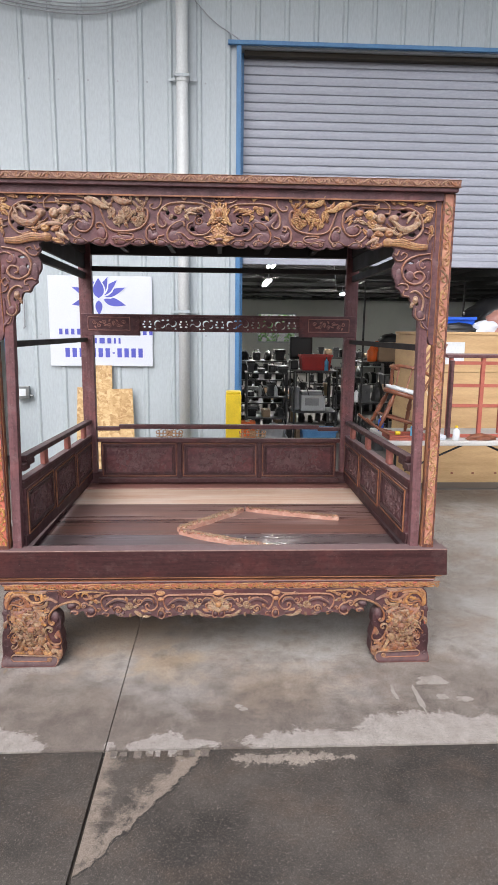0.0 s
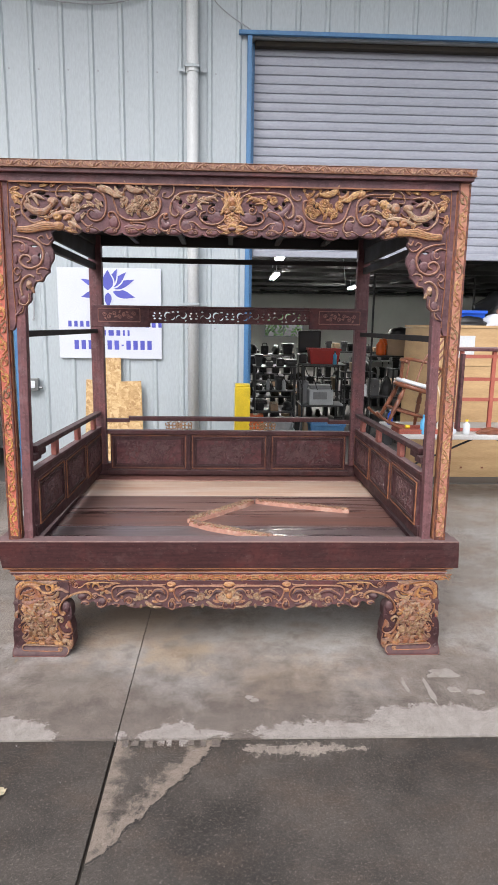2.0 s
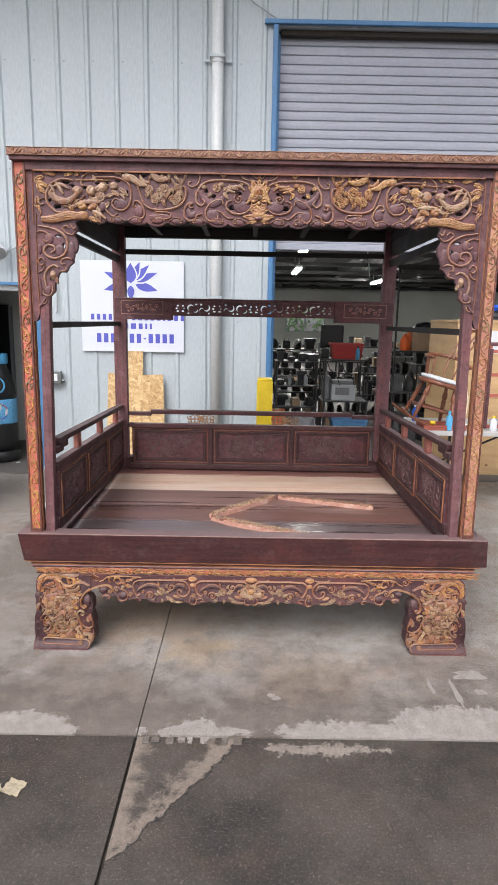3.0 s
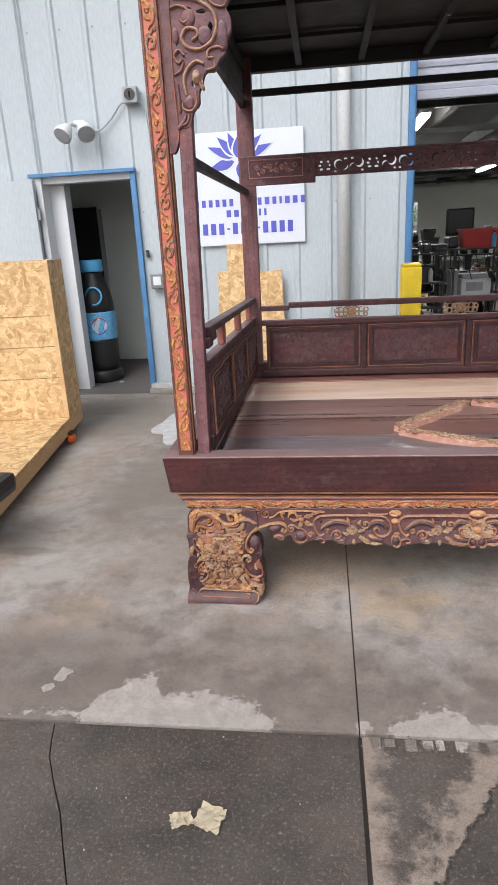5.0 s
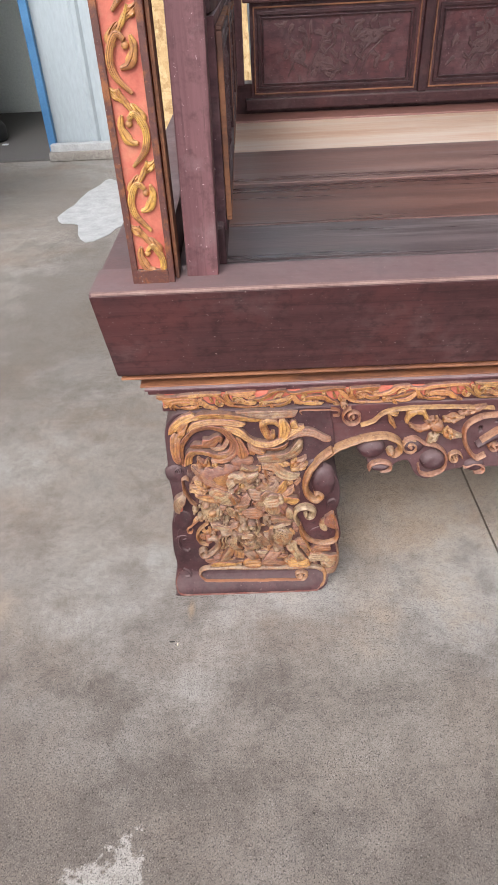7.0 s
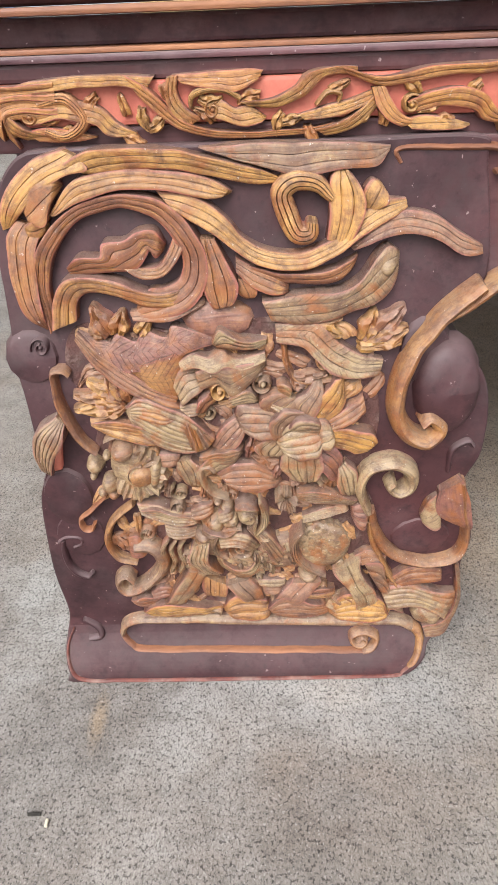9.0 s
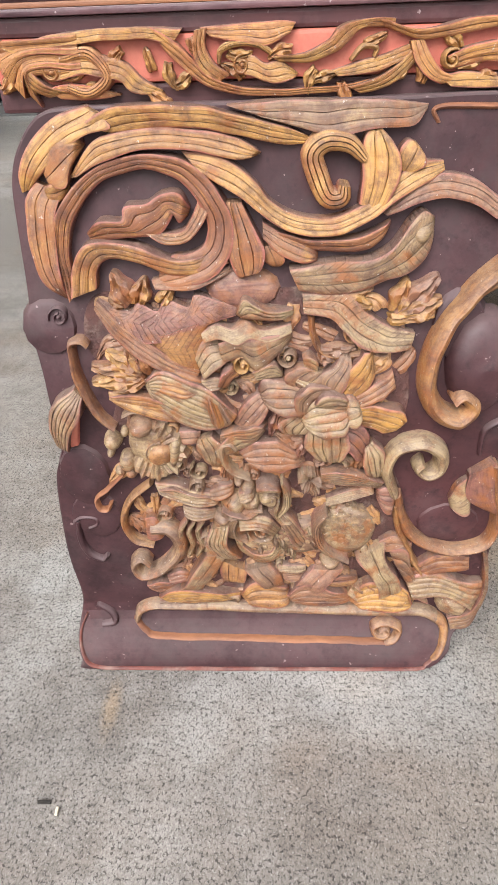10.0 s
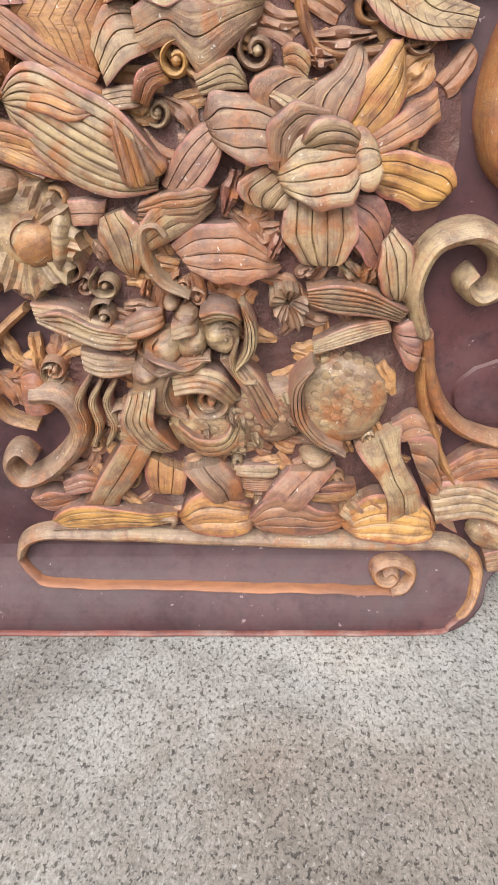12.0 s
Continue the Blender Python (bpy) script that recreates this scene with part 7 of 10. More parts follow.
# front posts: carved red pilaster and a plain post behind it
for s in (-1, 1):
    x = CX + s * 1.048
    pil = part("pilaster", boxes((x - 0.026, x + 0.026, 2.536, 2.568, RAIL_Z - 0.004, 2.295), bevel=0.002), RED_WORN if s > 0 else RED, bed, "coral red pilaster with gilt vine")
    for e in (-1, 1):
        part("edge_line", boxes((x + e * 0.0235 - 0.004, x + e * 0.0235 + 0.004, 2.531, 2.5355, RAIL_Z - 0.003, 2.294), bevel=0.001), GILT, pil)
    part("edge_line", boxes((x - 0.02, x + 0.02, 2.530, 2.5355, RAIL_Z - 0.003, RAIL_Z + 0.02), bevel=0.001), GILT, pil)
    c = Relief((x, 2.537, 0), s)
    for k in range(22):
        v, d = 645 + 75 * k, 1 if k % 2 else -1
        key = ("g", "d", "g", "y")[(k * 7) % 4] if k > 6 else "g"
        c.stroke(key, 7, "groove", (4, 8, 9, 8, 5), (-d * 5, v - 40, d * 11, v - 22, d * 14, v - 2, d * 5, v + 15, -d * 4, v + 10))
        c.stroke(key, 6, "leaf", (4, 7, 6, 3), (d * 4, v + 14, -d * 4, v + 26, -d * 11, v + 40))
        c.stroke(key, 7, "leaf", (4, 11, 10, 4), (d * 4, v - 16, -d * 6, v - 12, -d * 13, v + 2, -d * 11, v + 14))
        c.leaf(key, d * 9, v + 2, 90 - d * 30, 26, 14, 7, 2, 0, d * 50)
        c.leaf(key, -d * 6, v + 28, 90 + d * 50, 22, 12, 6, 2)
        c.lump(key, -d * 4, v + 5, 5, 5, 7, 0, 0.2, 0, 4, 9)
    c.parts(pil, {**KINDS, "g": ("gilded_carving", GILT_BAND if s < 0 else GILT_PALE, "gilt vine")})
    xi = CX + s * 0.985
    post = boxes((xi - 0.021, xi + 0.021, 2.548, 2.595, RAIL_Z - 0.003, 2.27), bevel=0.003)
    bmesh.ops.transform(post, matrix=Matrix(((1, 0, -s * 0.018, s * 0.018 * RAIL_Z), (0, 1, 0, 0), (0, 0, 1, 0), (0, 0, 0, 1))), verts=post.verts)
    part("post", post, LACQUER_UP, bed, "plain lacquered front post")
    part("post_line", boxes((CX + s * 1.018 - 0.0022, CX + s * 1.018 + 0.0022, 2.545, 2.575, RAIL_Z, 2.26), bevel=0.001), LINE, bed)

# cornice and front head rail
part("cornice", boxes((CX - 1.085, CX + 1.085, 2.496, 2.60, 2.314, 2.347), bevel=0.005), CORNICE, bed, "cornice with a worn running carving")
cor = part("cornice_rim", boxes((CX - 1.078, CX + 1.078, 2.504, 2.60, 2.297, 2.3135), bevel=0.004), LACQUER_MAUVE, bed)
c = Relief((CX, 2.496, 2.3305), 1)
for k in range(-24, 25):
    e = 1 if k % 2 else -1
    c.stroke("d", 5, "groove", (4, 7, 8, 7, 4), (44 * k - 24, -e * 10, 44 * k - 8, e * 4, 44 * k + 8, e * 9, 44 * k + 22, -e * 6))
    c.leaf("d", 44 * k - 4, e * 2, -55 * e, 18, 12, 5, 2)
    c.leaf("d", 44 * k + 12, e * 6, 200 * e, 20, 9, 4, 1)
for e in (-1, 1):
    c.stroke("d", 4, "bead", (3, 3), (-1084, 15 * e, 0, 15 * e, 1084, 15 * e), count=40)
c.parts(cor, {"d": ("worn_carving", CORNICE_CARVED, "running carving worn brown")}, True)
head = part("head_rail", boxes((CX - 1.02, CX + 1.02, 2.530, 2.575, 2.262, 2.297), bevel=0.003), LACQUER_MAUVE, bed, "head rail over the carved valance")
part("edge_line", boxes((CX - 0.985, CX + 0.985, 2.527, 2.5295, 2.257, 2.264), bevel=0.001), LINE, head)

# valance with its two drop brackets
def valance_half(c, key):
    c.stroke("e", 11, "bead", (7.4, 10.5, 10.5, 7.4), (27, 2192, 52, 2220, 98, 2233, 190, 2235, 244, 2220, 272, 2184, 275, 2144, 254, 2129, 238, 2144, 249, 2158))
    c.stroke("e", 11, "bead", (6.6, 9.4, 9.4, 6.6), (119, 2153, 139, 2144, 142, 2120, 115, 2100, 69, 2099, 38, 2120, 29, 2156))
    c.scroll("e", 90, 2159, 22, 90, -1.2, 7.2, 11)
    c.stroke("e", 10, "bead", (5.8, 8.3, 8.3, 5.8), (111, 2080, 137, 2078, 164, 2100, 187, 2106, 200, 2095))
    c.stroke("e", 11, "bead", (6.6, 9.4, 9.4, 6.6), (157, 2134, 161, 2152, 186, 2153, 220, 2132, 235, 2100, 227, 2072, 200, 2064, 181, 2079, 187, 2095))
    c.stroke("e", 10, "bead", (7.4, 10.5, 10.5, 7.4), (287, 2121, 302, 2119, 305, 2132, 291, 2138, 310, 2137, 327, 2114, 326, 2080, 305, 2065, 280, 2071, 275, 2086, 250, 2094))
    c.stroke("e", 10, "bead", (5.8, 8.3, 8.3, 5.8), (297, 2269, 274, 2269, 260, 2251, 265, 2224, 286, 2207, 307, 2211, 308, 2224, 297, 2228))
    c.stroke("e", 12, "bead", (8.3, 10.4, 11.4, 11.4, 11.4, 10.4, 9.4, 7.3), (340, 2192, 339, 2205, 324, 2203, 320, 2179, 333, 2142, 375, 2116, 451, 2108, 500, 2125, 520, 2167, 537, 2217))
    c.stroke("e", 10, "bead", (5.8, 8.3, 8.3, 5.8), (481, 2074, 452, 2068, 395, 2074, 389, 2092, 409, 2099, 455, 2098, 439, 2088, 420, 2085))
    c.stroke("e", 10, "bead", (6.6, 9.4, 9.4, 6.6), (547, 2078, 535, 2073, 512, 2073, 504, 2095, 515, 2125, 533, 2142, 550, 2137, 549, 2121, 534, 2120))
    c.stroke("e", 11, "bead", (7.3, 10.4, 10.4, 10.4, 10.4, 9.4, 8.3, 7.3), (727, 2238, 629, 2238, 580, 2220, 563, 2186, 566, 2138, 592, 2106, 630, 2108, 647, 2131, 630, 2151, 614, 2142))
    c.stroke("e", 9, "bead", (6.6, 9.4, 9.4, 6.6), (692, 2108, 674, 2104, 661, 2089, 643, 2079, 624, 2089))
    c.stroke("o", 6, "bead", (3.4, 4.8, 4.8, 3.4), (726, 2268, 562, 2270, 380, 2270, 198, 2269, -7, 2267))
    c.stroke("e", 9, "bead", (5.1, 7.3, 7.3, 5.1), (81, 2265, 73, 2247, 43, 2236, -7, 2232))
    c.stroke("e", 9, "bead", (4.4, 6.2, 6.2, 4.4), (24, 2260, 16, 2247, 1, 2248, -7, 2261))
    c.stroke(key, 9, "leaf", (4.8, 11.2, 4.8), (171, 2259, 156, 2251, 145, 2261))
    c.stroke("l", 9, "bead", (16.0, 32.0, 35.2, 24.0), (265, 2192, 241, 2156, 199, 2137, 157, 2162))
    c.stroke("l", 9, "bead", (16.0, 28.8, 24.0), (317, 2111, 301, 2087, 279, 2095))
    c.lump("l", 530, 2099, 22, 29, 10, 0, 0.1)
    c.lump("l", 200, 2088, 36, 27, 9, 0, 0.1)
    c.lump("l", 608, 2130, 34, 24, 8, 0, 0.1)
    c.lump("l", 73, 2127, 40, 27, 8, 0, 0.1)
    c.lump("l", 435, 2080, 54, 14, 8, 0, 0.1)
    c.flower(key, 186, 2205, 21, 14, 6)
    c.leaf(key, 232, 2204, 20, 32, 18, 12, 2)
    c.leaf(key, 157, 2198, 170, 45, 20, 12, 2)
    c.leaf(key, 136, 2214, 200, 54, 18, 12, 2)
    c.leaf(key, 157, 2186, 230, 36, 18, 12, 2)
    c.leaf(key, 207, 2185, -50, 29, 16, 11, 2)
    c.stroke(key, 11, "leaf", (8.0, 14.4, 12.8, 6.4), (148, 2182, 115, 2207, 85, 2211, 64, 2195))
    c.stroke(key, 11, "bead", (7.2, 12.6, 9.0), (157, 2206, 132, 2193, 106, 2187))
    c.leaf(key, 90, 2215, 160, 36, 14, 11, 1)
    c.lump(key, 165, 2218, 13, 11, 13, 0, 0.3)
    c.lump(key, 579, 2237, 27, 16, 18, 25, 0.2)
    c.stroke(key, 16, "groove", (20.8, 28.8, 24.0, 11.2), (587, 2249, 551, 2234, 522, 2215, 490, 2207))
    c.stroke(key, 12, "leaf", (4.8, 14.4, 8.0), (645, 2275, 628, 2260, 603, 2252))
    c.stroke(key, 14, "leaf", (8.0, 19.2, 8.0), (521, 2250, 510, 2227, 481, 2219))
    c.lump(key, 688, 2196, 24, 21, 16, 0, 0.4)
    c.lump(key, 638, 2204, 21, 16, 15, 0, 0.4)
    c.flower(key, 698, 2160, 25, 13, 6)
    c.leaf(key, 614, 2197, 220, 56, 21, 13, 2)
    c.leaf(key, 681, 2176, -20, 45, 22, 12, 2)
    c.leaf(key, 657, 2137, -50, 48, 19, 12, 2)
    c.leaf(key, 716, 2120, 240, 48, 19, 12, 2)
    c.stroke(key, 12, "leaf", (6.4, 19.2, 19.2, 6.4), (733, 2099, 713, 2088, 697, 2075))
    c.leaf(key, 712, 2219, 60, 36, 18, 12, 2)
    c.leaf(key, 606, 2177, 240, 37, 16, 12, 1)
    c.leaf(key, 392, 2161, -173, 39, 18, 10, 2)
    c.leaf(key, 363, 2230, 154, 25, 12, 15, 2)
    c.leaf(key, 347, 2212, 128, 40, 15, 10, 1)
    c.leaf(key, 428, 2239, -19, 25, 12, 12, 2)
    c.leaf(key, 478, 2263, 178, 26, 14, 12, 1)
    c.leaf(key, 452, 2160, -96, 38, 14, 12, 1)
    c.leaf(key, 330, 2172, 28, 21, 15, 16, 1)
    c.leaf(key, 335, 2229, 11, 32, 21, 10, 2)
    c.leaf(key, 490, 2213, 24, 33, 15, 12, 2)
    c.leaf(key, 417, 2240, 49, 23, 17, 16, 1)
    c.leaf(key, 404, 2206, -12, 35, 11, 17, 1)
    c.leaf(key, 377, 2178, 80, 26, 15, 17, 2)
    c.leaf(key, 412, 2139, 52, 32, 12, 15, 2)
    c.leaf(key, 497, 2162, 134, 29, 17, 15, 1)
    c.leaf(key, 443, 2165, -99, 25, 16, 15, 2)
    c.leaf(key, 469, 2252, 104, 39, 14, 17, 1)
    c.leaf(key, 372, 2254, -127, 34, 16, 10, 1)
    c.leaf(key, 370, 2217, 52, 32, 16, 12, 1)
    c.leaf(key, 328, 2176, -72, 29, 14, 12, 1)
    c.leaf(key, 390, 2154, 126, 25, 16, 15, 1)
    c.leaf(key, 491, 2204, 108, 32, 18, 12, 2)
    c.leaf(key, 332, 2169, 18, 37, 16, 14, 2)
    c.leaf(key, 429, 2243, -13, 34, 13, 17, 2)
    c.leaf(key, 470, 2194, -83, 34, 18, 15, 1)
    c.leaf(key, 363, 2156, -175, 35, 11, 14, 2)
    c.leaf(key, 403, 2171, -68, 27, 14, 15, 1)
    c.leaf(key, 397, 2263, -100, 27, 15, 14, 2)
    c.leaf(key, 451, 2193, -164, 30, 15, 14, 2)
    c.leaf(key, 371, 2148, 1, 25, 17, 15, 2)
    c.leaf(key, 410, 2190, 95, 26, 15, 17, 2)
    c.leaf(key, 379, 2164, -33, 25, 18, 16, 2)
    c.leaf(key, 392, 2156, -146, 27, 11, 13, 1)
    c.leaf(key, 398, 2177, 88, 26, 13, 10, 2)
    c.leaf(key, 326, 2243, 112, 23, 15, 12, 2)
    c.leaf(key, 466, 2258, -58, 33, 18, 11, 1)
    c.leaf(key, 461, 2168, 180, 33, 18, 14, 2)
    c.leaf(key, 348, 2169, -100, 30, 11, 14, 1)
    c.leaf(key, 450, 2191, -117, 28, 15, 12, 2)
    c.leaf(key, 430, 2185, -95, 33, 19, 12, 1)
    c.leaf(key, 396, 2185, 79, 24, 18, 11, 2)
    c.leaf(key, 356, 2172, -15, 23, 15, 12, 2)
    c.leaf(key, 391, 2171, -12, 31, 16, 13, 2)
    c.leaf(key, 451, 2159, -14, 30, 13, 14, 2)
    c.leaf(key, 413, 2206, 17, 28, 17, 14, 1)
    c.leaf(key, 416, 2247, -138, 36, 15, 14, 1)
    c.leaf(key, 363, 2181, 174, 33, 18, 14, 1)
    c.leaf(key, 336, 2188, 55, 37, 16, 12, 2)
    c.leaf(key, 451, 2178, -63, 38, 21, 11, 1)
    c.leaf(key, 366, 2223, -93, 38, 15, 14, 1)
    c.leaf(key, 419, 2213, -122, 24, 11, 10, 2)
    c.leaf(key, 404, 2168, 125, 38, 18, 13, 1)
    c.leaf(key, 427, 2150, -124, 35, 17, 16, 2)
    c.leaf(key, 434, 2144, 80, 28, 17, 11, 2)
    c.leaf(key, 353, 2168, -41, 35, 14, 17, 2)
    c.leaf(key, 477, 2196, -101, 37, 17, 12, 2)
    c.leaf(key, 399, 2150, 145, 39, 14, 14, 1)
    c.leaf(key, 362, 2172, 167, 32, 18, 11, 2)
    c.leaf(key, 376, 2258, 118, 30, 21, 11, 1)
    c.stroke(key, 17, "groove", (9.6, 28.8, 24.0, 8.0), (479, 2273, 455, 2244, 423, 2232, 389, 2237))
    c.flower(key, 415, 2193, 27, 18, 7)
    c.flower(key, 458, 2152, 21, 16, 6)
    c.flower(key, 366, 2146, 21, 16, 6)
    c.flower(key, 482, 2192, 22, 15, 6)
    c.flower(key, 357, 2202, 19, 15, 6)
    c.leaf(key, 389, 2261, 175, 72, 21, 14, 3)


def crest_half(c):
    c.leaf("g", -7, 2171, 110, 77, 40, 17, 2)
    c.leaf("g", -7, 2177, 140, 56, 31, 16, 2)
    c.leaf("g", -5, 2161, 190, 48, 27, 16, 2)
    c.stroke("g", 15, "groove", (12.8, 24.0, 20.8, 9.6), (-7, 2221, 14, 2200, 31, 2172, 52, 2139))
    c.leaf("g", 5, 2140, -35, 48, 24, 14, 2)
    c.leaf("g", -7, 2104, 50, 40, 36, 15, 1)
    c.leaf("g", -7, 2092, 30, 54, 36, 15, 2)
    c.leaf("g", -3, 2076, 10, 77, 32, 14, 2)
    c.leaf("g", 5, 2066, -10, 48, 14, 12, 2)


def corner_field(c):
    c.stroke("e", 10, "bead", (7.4, 10.5, 10.5, 7.4), (812, 2223, 864, 2229, 910, 2209, 934, 2165, 927, 2124, 889, 2091, 845, 2101))
    c.stroke("e", 9, "bead", (5.7, 8.2, 8.2, 5.7), (707, 2252, 741, 2259, 773, 2237, 779, 2207, 755, 2203))
    c.stroke("g", 9, "bead", (4.4, 6.3, 6.3, 4.4), (648, 2227, 726, 2227, 804, 2224))
    c.stroke("y", 17, "groove", (12.6, 27.0, 30.6, 23.4, 9.0), (789, 2175, 834, 2139, 878, 2141, 911, 2165, 908, 2183))
    c.lump("y", 738, 2182, 23, 25, 19, 10, 0.3)
    c.lump("y", 706, 2190, 18, 14, 16, 0, 0.4)
    c.lump("y", 797, 2183, 25, 18, 18, 0, 0.4)
    c.stroke("y", 15, "leaf", (6.4, 16.0, 17.6, 6.4), (832, 2188, 857, 2201, 874, 2205, 900, 2197))
    c.stroke("y", 15, "leaf", (7.2, 16.2, 16.2, 7.2), (859, 2164, 871, 2187, 883, 2205, 890, 2217))
    c.stroke("y", 14, "leaf", (6.4, 14.4, 6.4), (894, 2165, 905, 2188, 910, 2206))
    c.stroke("y", 14, "leaf", (7.2, 19.8, 19.8, 7.2), (696, 2132, 739, 2137, 783, 2130, 819, 2110))
    c.stroke("y", 14, "leaf", (7.2, 18.0, 18.0, 7.2), (673, 2066, 698, 2083, 724, 2092, 716, 2071))
    c.lump("g", 731, 2117, 27, 14, 15, -20, 0.5)
    c.lump("g", 779, 2118, 22, 18, 16, 0, 0.5)
    c.stroke("g", 18, "groove", (27.0, 39.6, 32.4, 23.4), (781, 2076, 838, 2077, 900, 2062, 957, 2060))
    c.lump("g", 777, 2079, 27, 21, 17, 0, 0.3)
    c.leaf("g", 751, 2072, 200, 63, 23, 14, 2)
    c.leaf("g", 819, 2098, 60, 36, 22, 14, 2)
    c.stroke("y", 13, "bead", (7.2, 12.6, 10.8, 5.4), (816, 2155, 800, 2130, 827, 2114, 862, 2119))
    c.stroke("y", 13, "bead", (4.8, 9.6, 9.6, 4.8), (764, 2162, 782, 2146, 800, 2140, 818, 2122))
    c.stroke("e", 10, "bead", (5.7, 8.2, 8.2, 5.7), (942, 2149, 965, 2141, 962, 2121, 944, 2125))
    c.stroke("e", 10, "bead", (5.7, 8.2, 8.2, 5.7), (988, 2117, 963, 2096, 965, 2075))
    c.leaf("g", 889, 2246, 10, 64, 21, 13, 3)
    c.leaf("g", 941, 2239, -20, 50, 23, 13, 2)
    c.leaf("g", 969, 2215, -100, 48, 21, 13, 2)
    c.leaf("g", 926, 2198, 20, 63, 25, 14, 2)
    c.leaf("g", 937, 2169, 40, 54, 23, 13, 2)
    c.leaf("g", 972, 2158, -80, 45, 22, 13, 2)
    c.leaf("g", 807, 2244, 150, 32, 18, 12, 2)
    c.leaf("g", 940, 2259, 30, 40, 16, 12, 2)
    c.leaf("g", 975, 2121, 250, 36, 18, 12, 1)
    c.leaf("g", 854, 2245, 170, 45, 16, 12, 2)
    c.leaf("y", 658, 2201, 20, 45, 18, 13, 2)
    c.leaf("y", 634, 2172, -20, 48, 19, 13, 2)
    c.leaf("y", 668, 2185, 30, 40, 19, 14, 2)
    c.leaf("y", 612, 2164, 30, 45, 20, 13, 2)
    c.leaf("y", 693, 2198, -60, 32, 18, 14, 2)
    c.leaf("y", 703, 2161, -40, 54, 20, 13, 2)
    c.leaf("y", 747, 2154, 200, 45, 18, 13, 2)
    c.leaf("y", 624, 2196, 60, 31, 18, 12, 1)
    c.stroke("o", 6, "bead", (3.8, 5.4, 5.4, 3.8), (672, 2266, 827, 2266, 987, 2266))
    c.stroke("o", 6, "bead", (3.8, 5.4, 5.4, 3.8), (991, 2264, 994, 2158, 996, 2043))
    c.lump("l", 688, 2116, 18, 23, 13, 0, 0.1)


def drop_bracket(c):
    c.stroke("e", 11, "bead", (8.2, 11.7, 11.7, 11.7, 11.7, 11.7, 10.5, 8.2), (976, 2032, 911, 2021, 864, 1995, 848, 1957, 863, 1915, 901, 1894, 940, 1903, 955, 1929, 937, 1950, 911, 1945, 906, 1928, 924, 1918))
    c.stroke("e", 10, "bead", (6.6, 9.4, 9.4, 6.6), (984, 2005, 958, 2009, 932, 1996, 929, 1975, 946, 1965, 958, 1975))
    c.stroke("e", 10, "bead", (5.8, 8.3, 8.3, 5.8), (951, 1880, 967, 1896, 982, 1881, 970, 1862, 956, 1872))
    c.stroke("e", 9, "bead", (5.7, 8.2, 8.2, 5.7), (954, 1864, 965, 1842, 985, 1832))
    c.stroke("e", 9, "bead", (6.6, 9.4, 9.4, 6.6), (832, 1889, 848, 1896, 875, 1890, 880, 1871, 864, 1869))
    c.stroke("e", 9, "bead", (5.7, 8.2, 8.2, 5.7), (864, 1863, 860, 1844, 888, 1837))
    c.stroke("e", 11, "bead", (8.2, 11.7, 11.7, 9.4), (893, 1855, 916, 1863, 944, 1844, 957, 1814, 951, 1773))
    c.stroke("e", 9, "bead", (5.7, 8.2, 8.2, 5.7), (924, 1784, 922, 1754, 938, 1732, 964, 1737, 966, 1756))
    c.stroke("o", 6, "bead", (3.4, 4.8, 4.8, 3.4), (983, 2084, 987, 1959, 990, 1832, 986, 1703, 987, 1655))
    c.lump("y", 919, 1821, 14, 22, 15, 0, 0.5)
    c.leaf("y", 908, 1812, 250, 31, 18, 12, 1)
    c.stroke("e", 9, "bead", (5.7, 8.2, 8.2, 5.7), (813, 2011, 825, 1997, 852, 2003, 869, 2024, 851, 2034, 841, 2022))
    c.stroke("e", 9, "bead", (5.7, 8.2, 8.2, 5.7), (807, 2031, 820, 2023, 831, 2044))
    c.lump("l", 931, 1977, 22, 25, 9, 0, 0.1)
    c.lump("l", 886, 1928, 23, 27, 9, 0, 0.1)
    c.lump("l", 833, 1923, 18, 45, 9, 0, 0.1)
    c.lump("l", 945, 1754, 16, 22, 10, 0, 0.1)
    c.stroke("l", 9, "bead", (7.2, 14.4, 10.8), (956, 1720, 971, 1698, 985, 1685))
    c.stroke("e", 8, "bead", (4.9, 7.0, 7.0, 4.9), (947, 1724, 958, 1698, 981, 1692))
    c.lump("l", 974, 1934, 11, 23, 8, 0, 0.1)
    c.stroke("l", 8, "bead", (6.4, 14.4, 6.4), (978, 1806, 977, 1763, 975, 1729))


VALANCE_HOLES = [(115, 2124, 21, 13), (52, 2144, 11, 14), (90, 2183, 18, 9), (232, 2192, 10, 13), (199, 2171, 13, 9), (457, 2168, 11, 10), (382, 2178, 13, 10), (341, 2170, 8, 14), (505, 2251, 13, 11), (625, 2125, 16, 11), (621, 2225, 16, 7), (671, 2216, 13, 9), (581, 2178, 8, 13), (717, 2187, 8, 11), (847, 2217, 22, 9), (766, 2195, 9, 9), (888, 2115, 20, 11), (822, 2204, 14, 7), (709, 2214, 13, 7), (653, 2136, 11, 8), (921, 2141, 9, 9), (799, 2155, 8, 6), (891, 1991, 18, 7), (867, 1949, 8, 14), (950, 1883, 8, 6), (970, 1917, 5, 13), (930, 2000, 11, 6), (929, 1806, 7, 13)]
BRACKET_EDGE = [(795, 2068), (813, 2048), (804, 2023), (820, 1998), (807, 1969), (807, 1940), (818, 1919), (832, 1902), (826, 1882), (848, 1862), (862, 1837), (891, 1834), (905, 1801), (915, 1780), (917, 1750), (938, 1728), (949, 1689), (980, 1684), (987, 1655), (1002, 1620), (1018, 1618)]

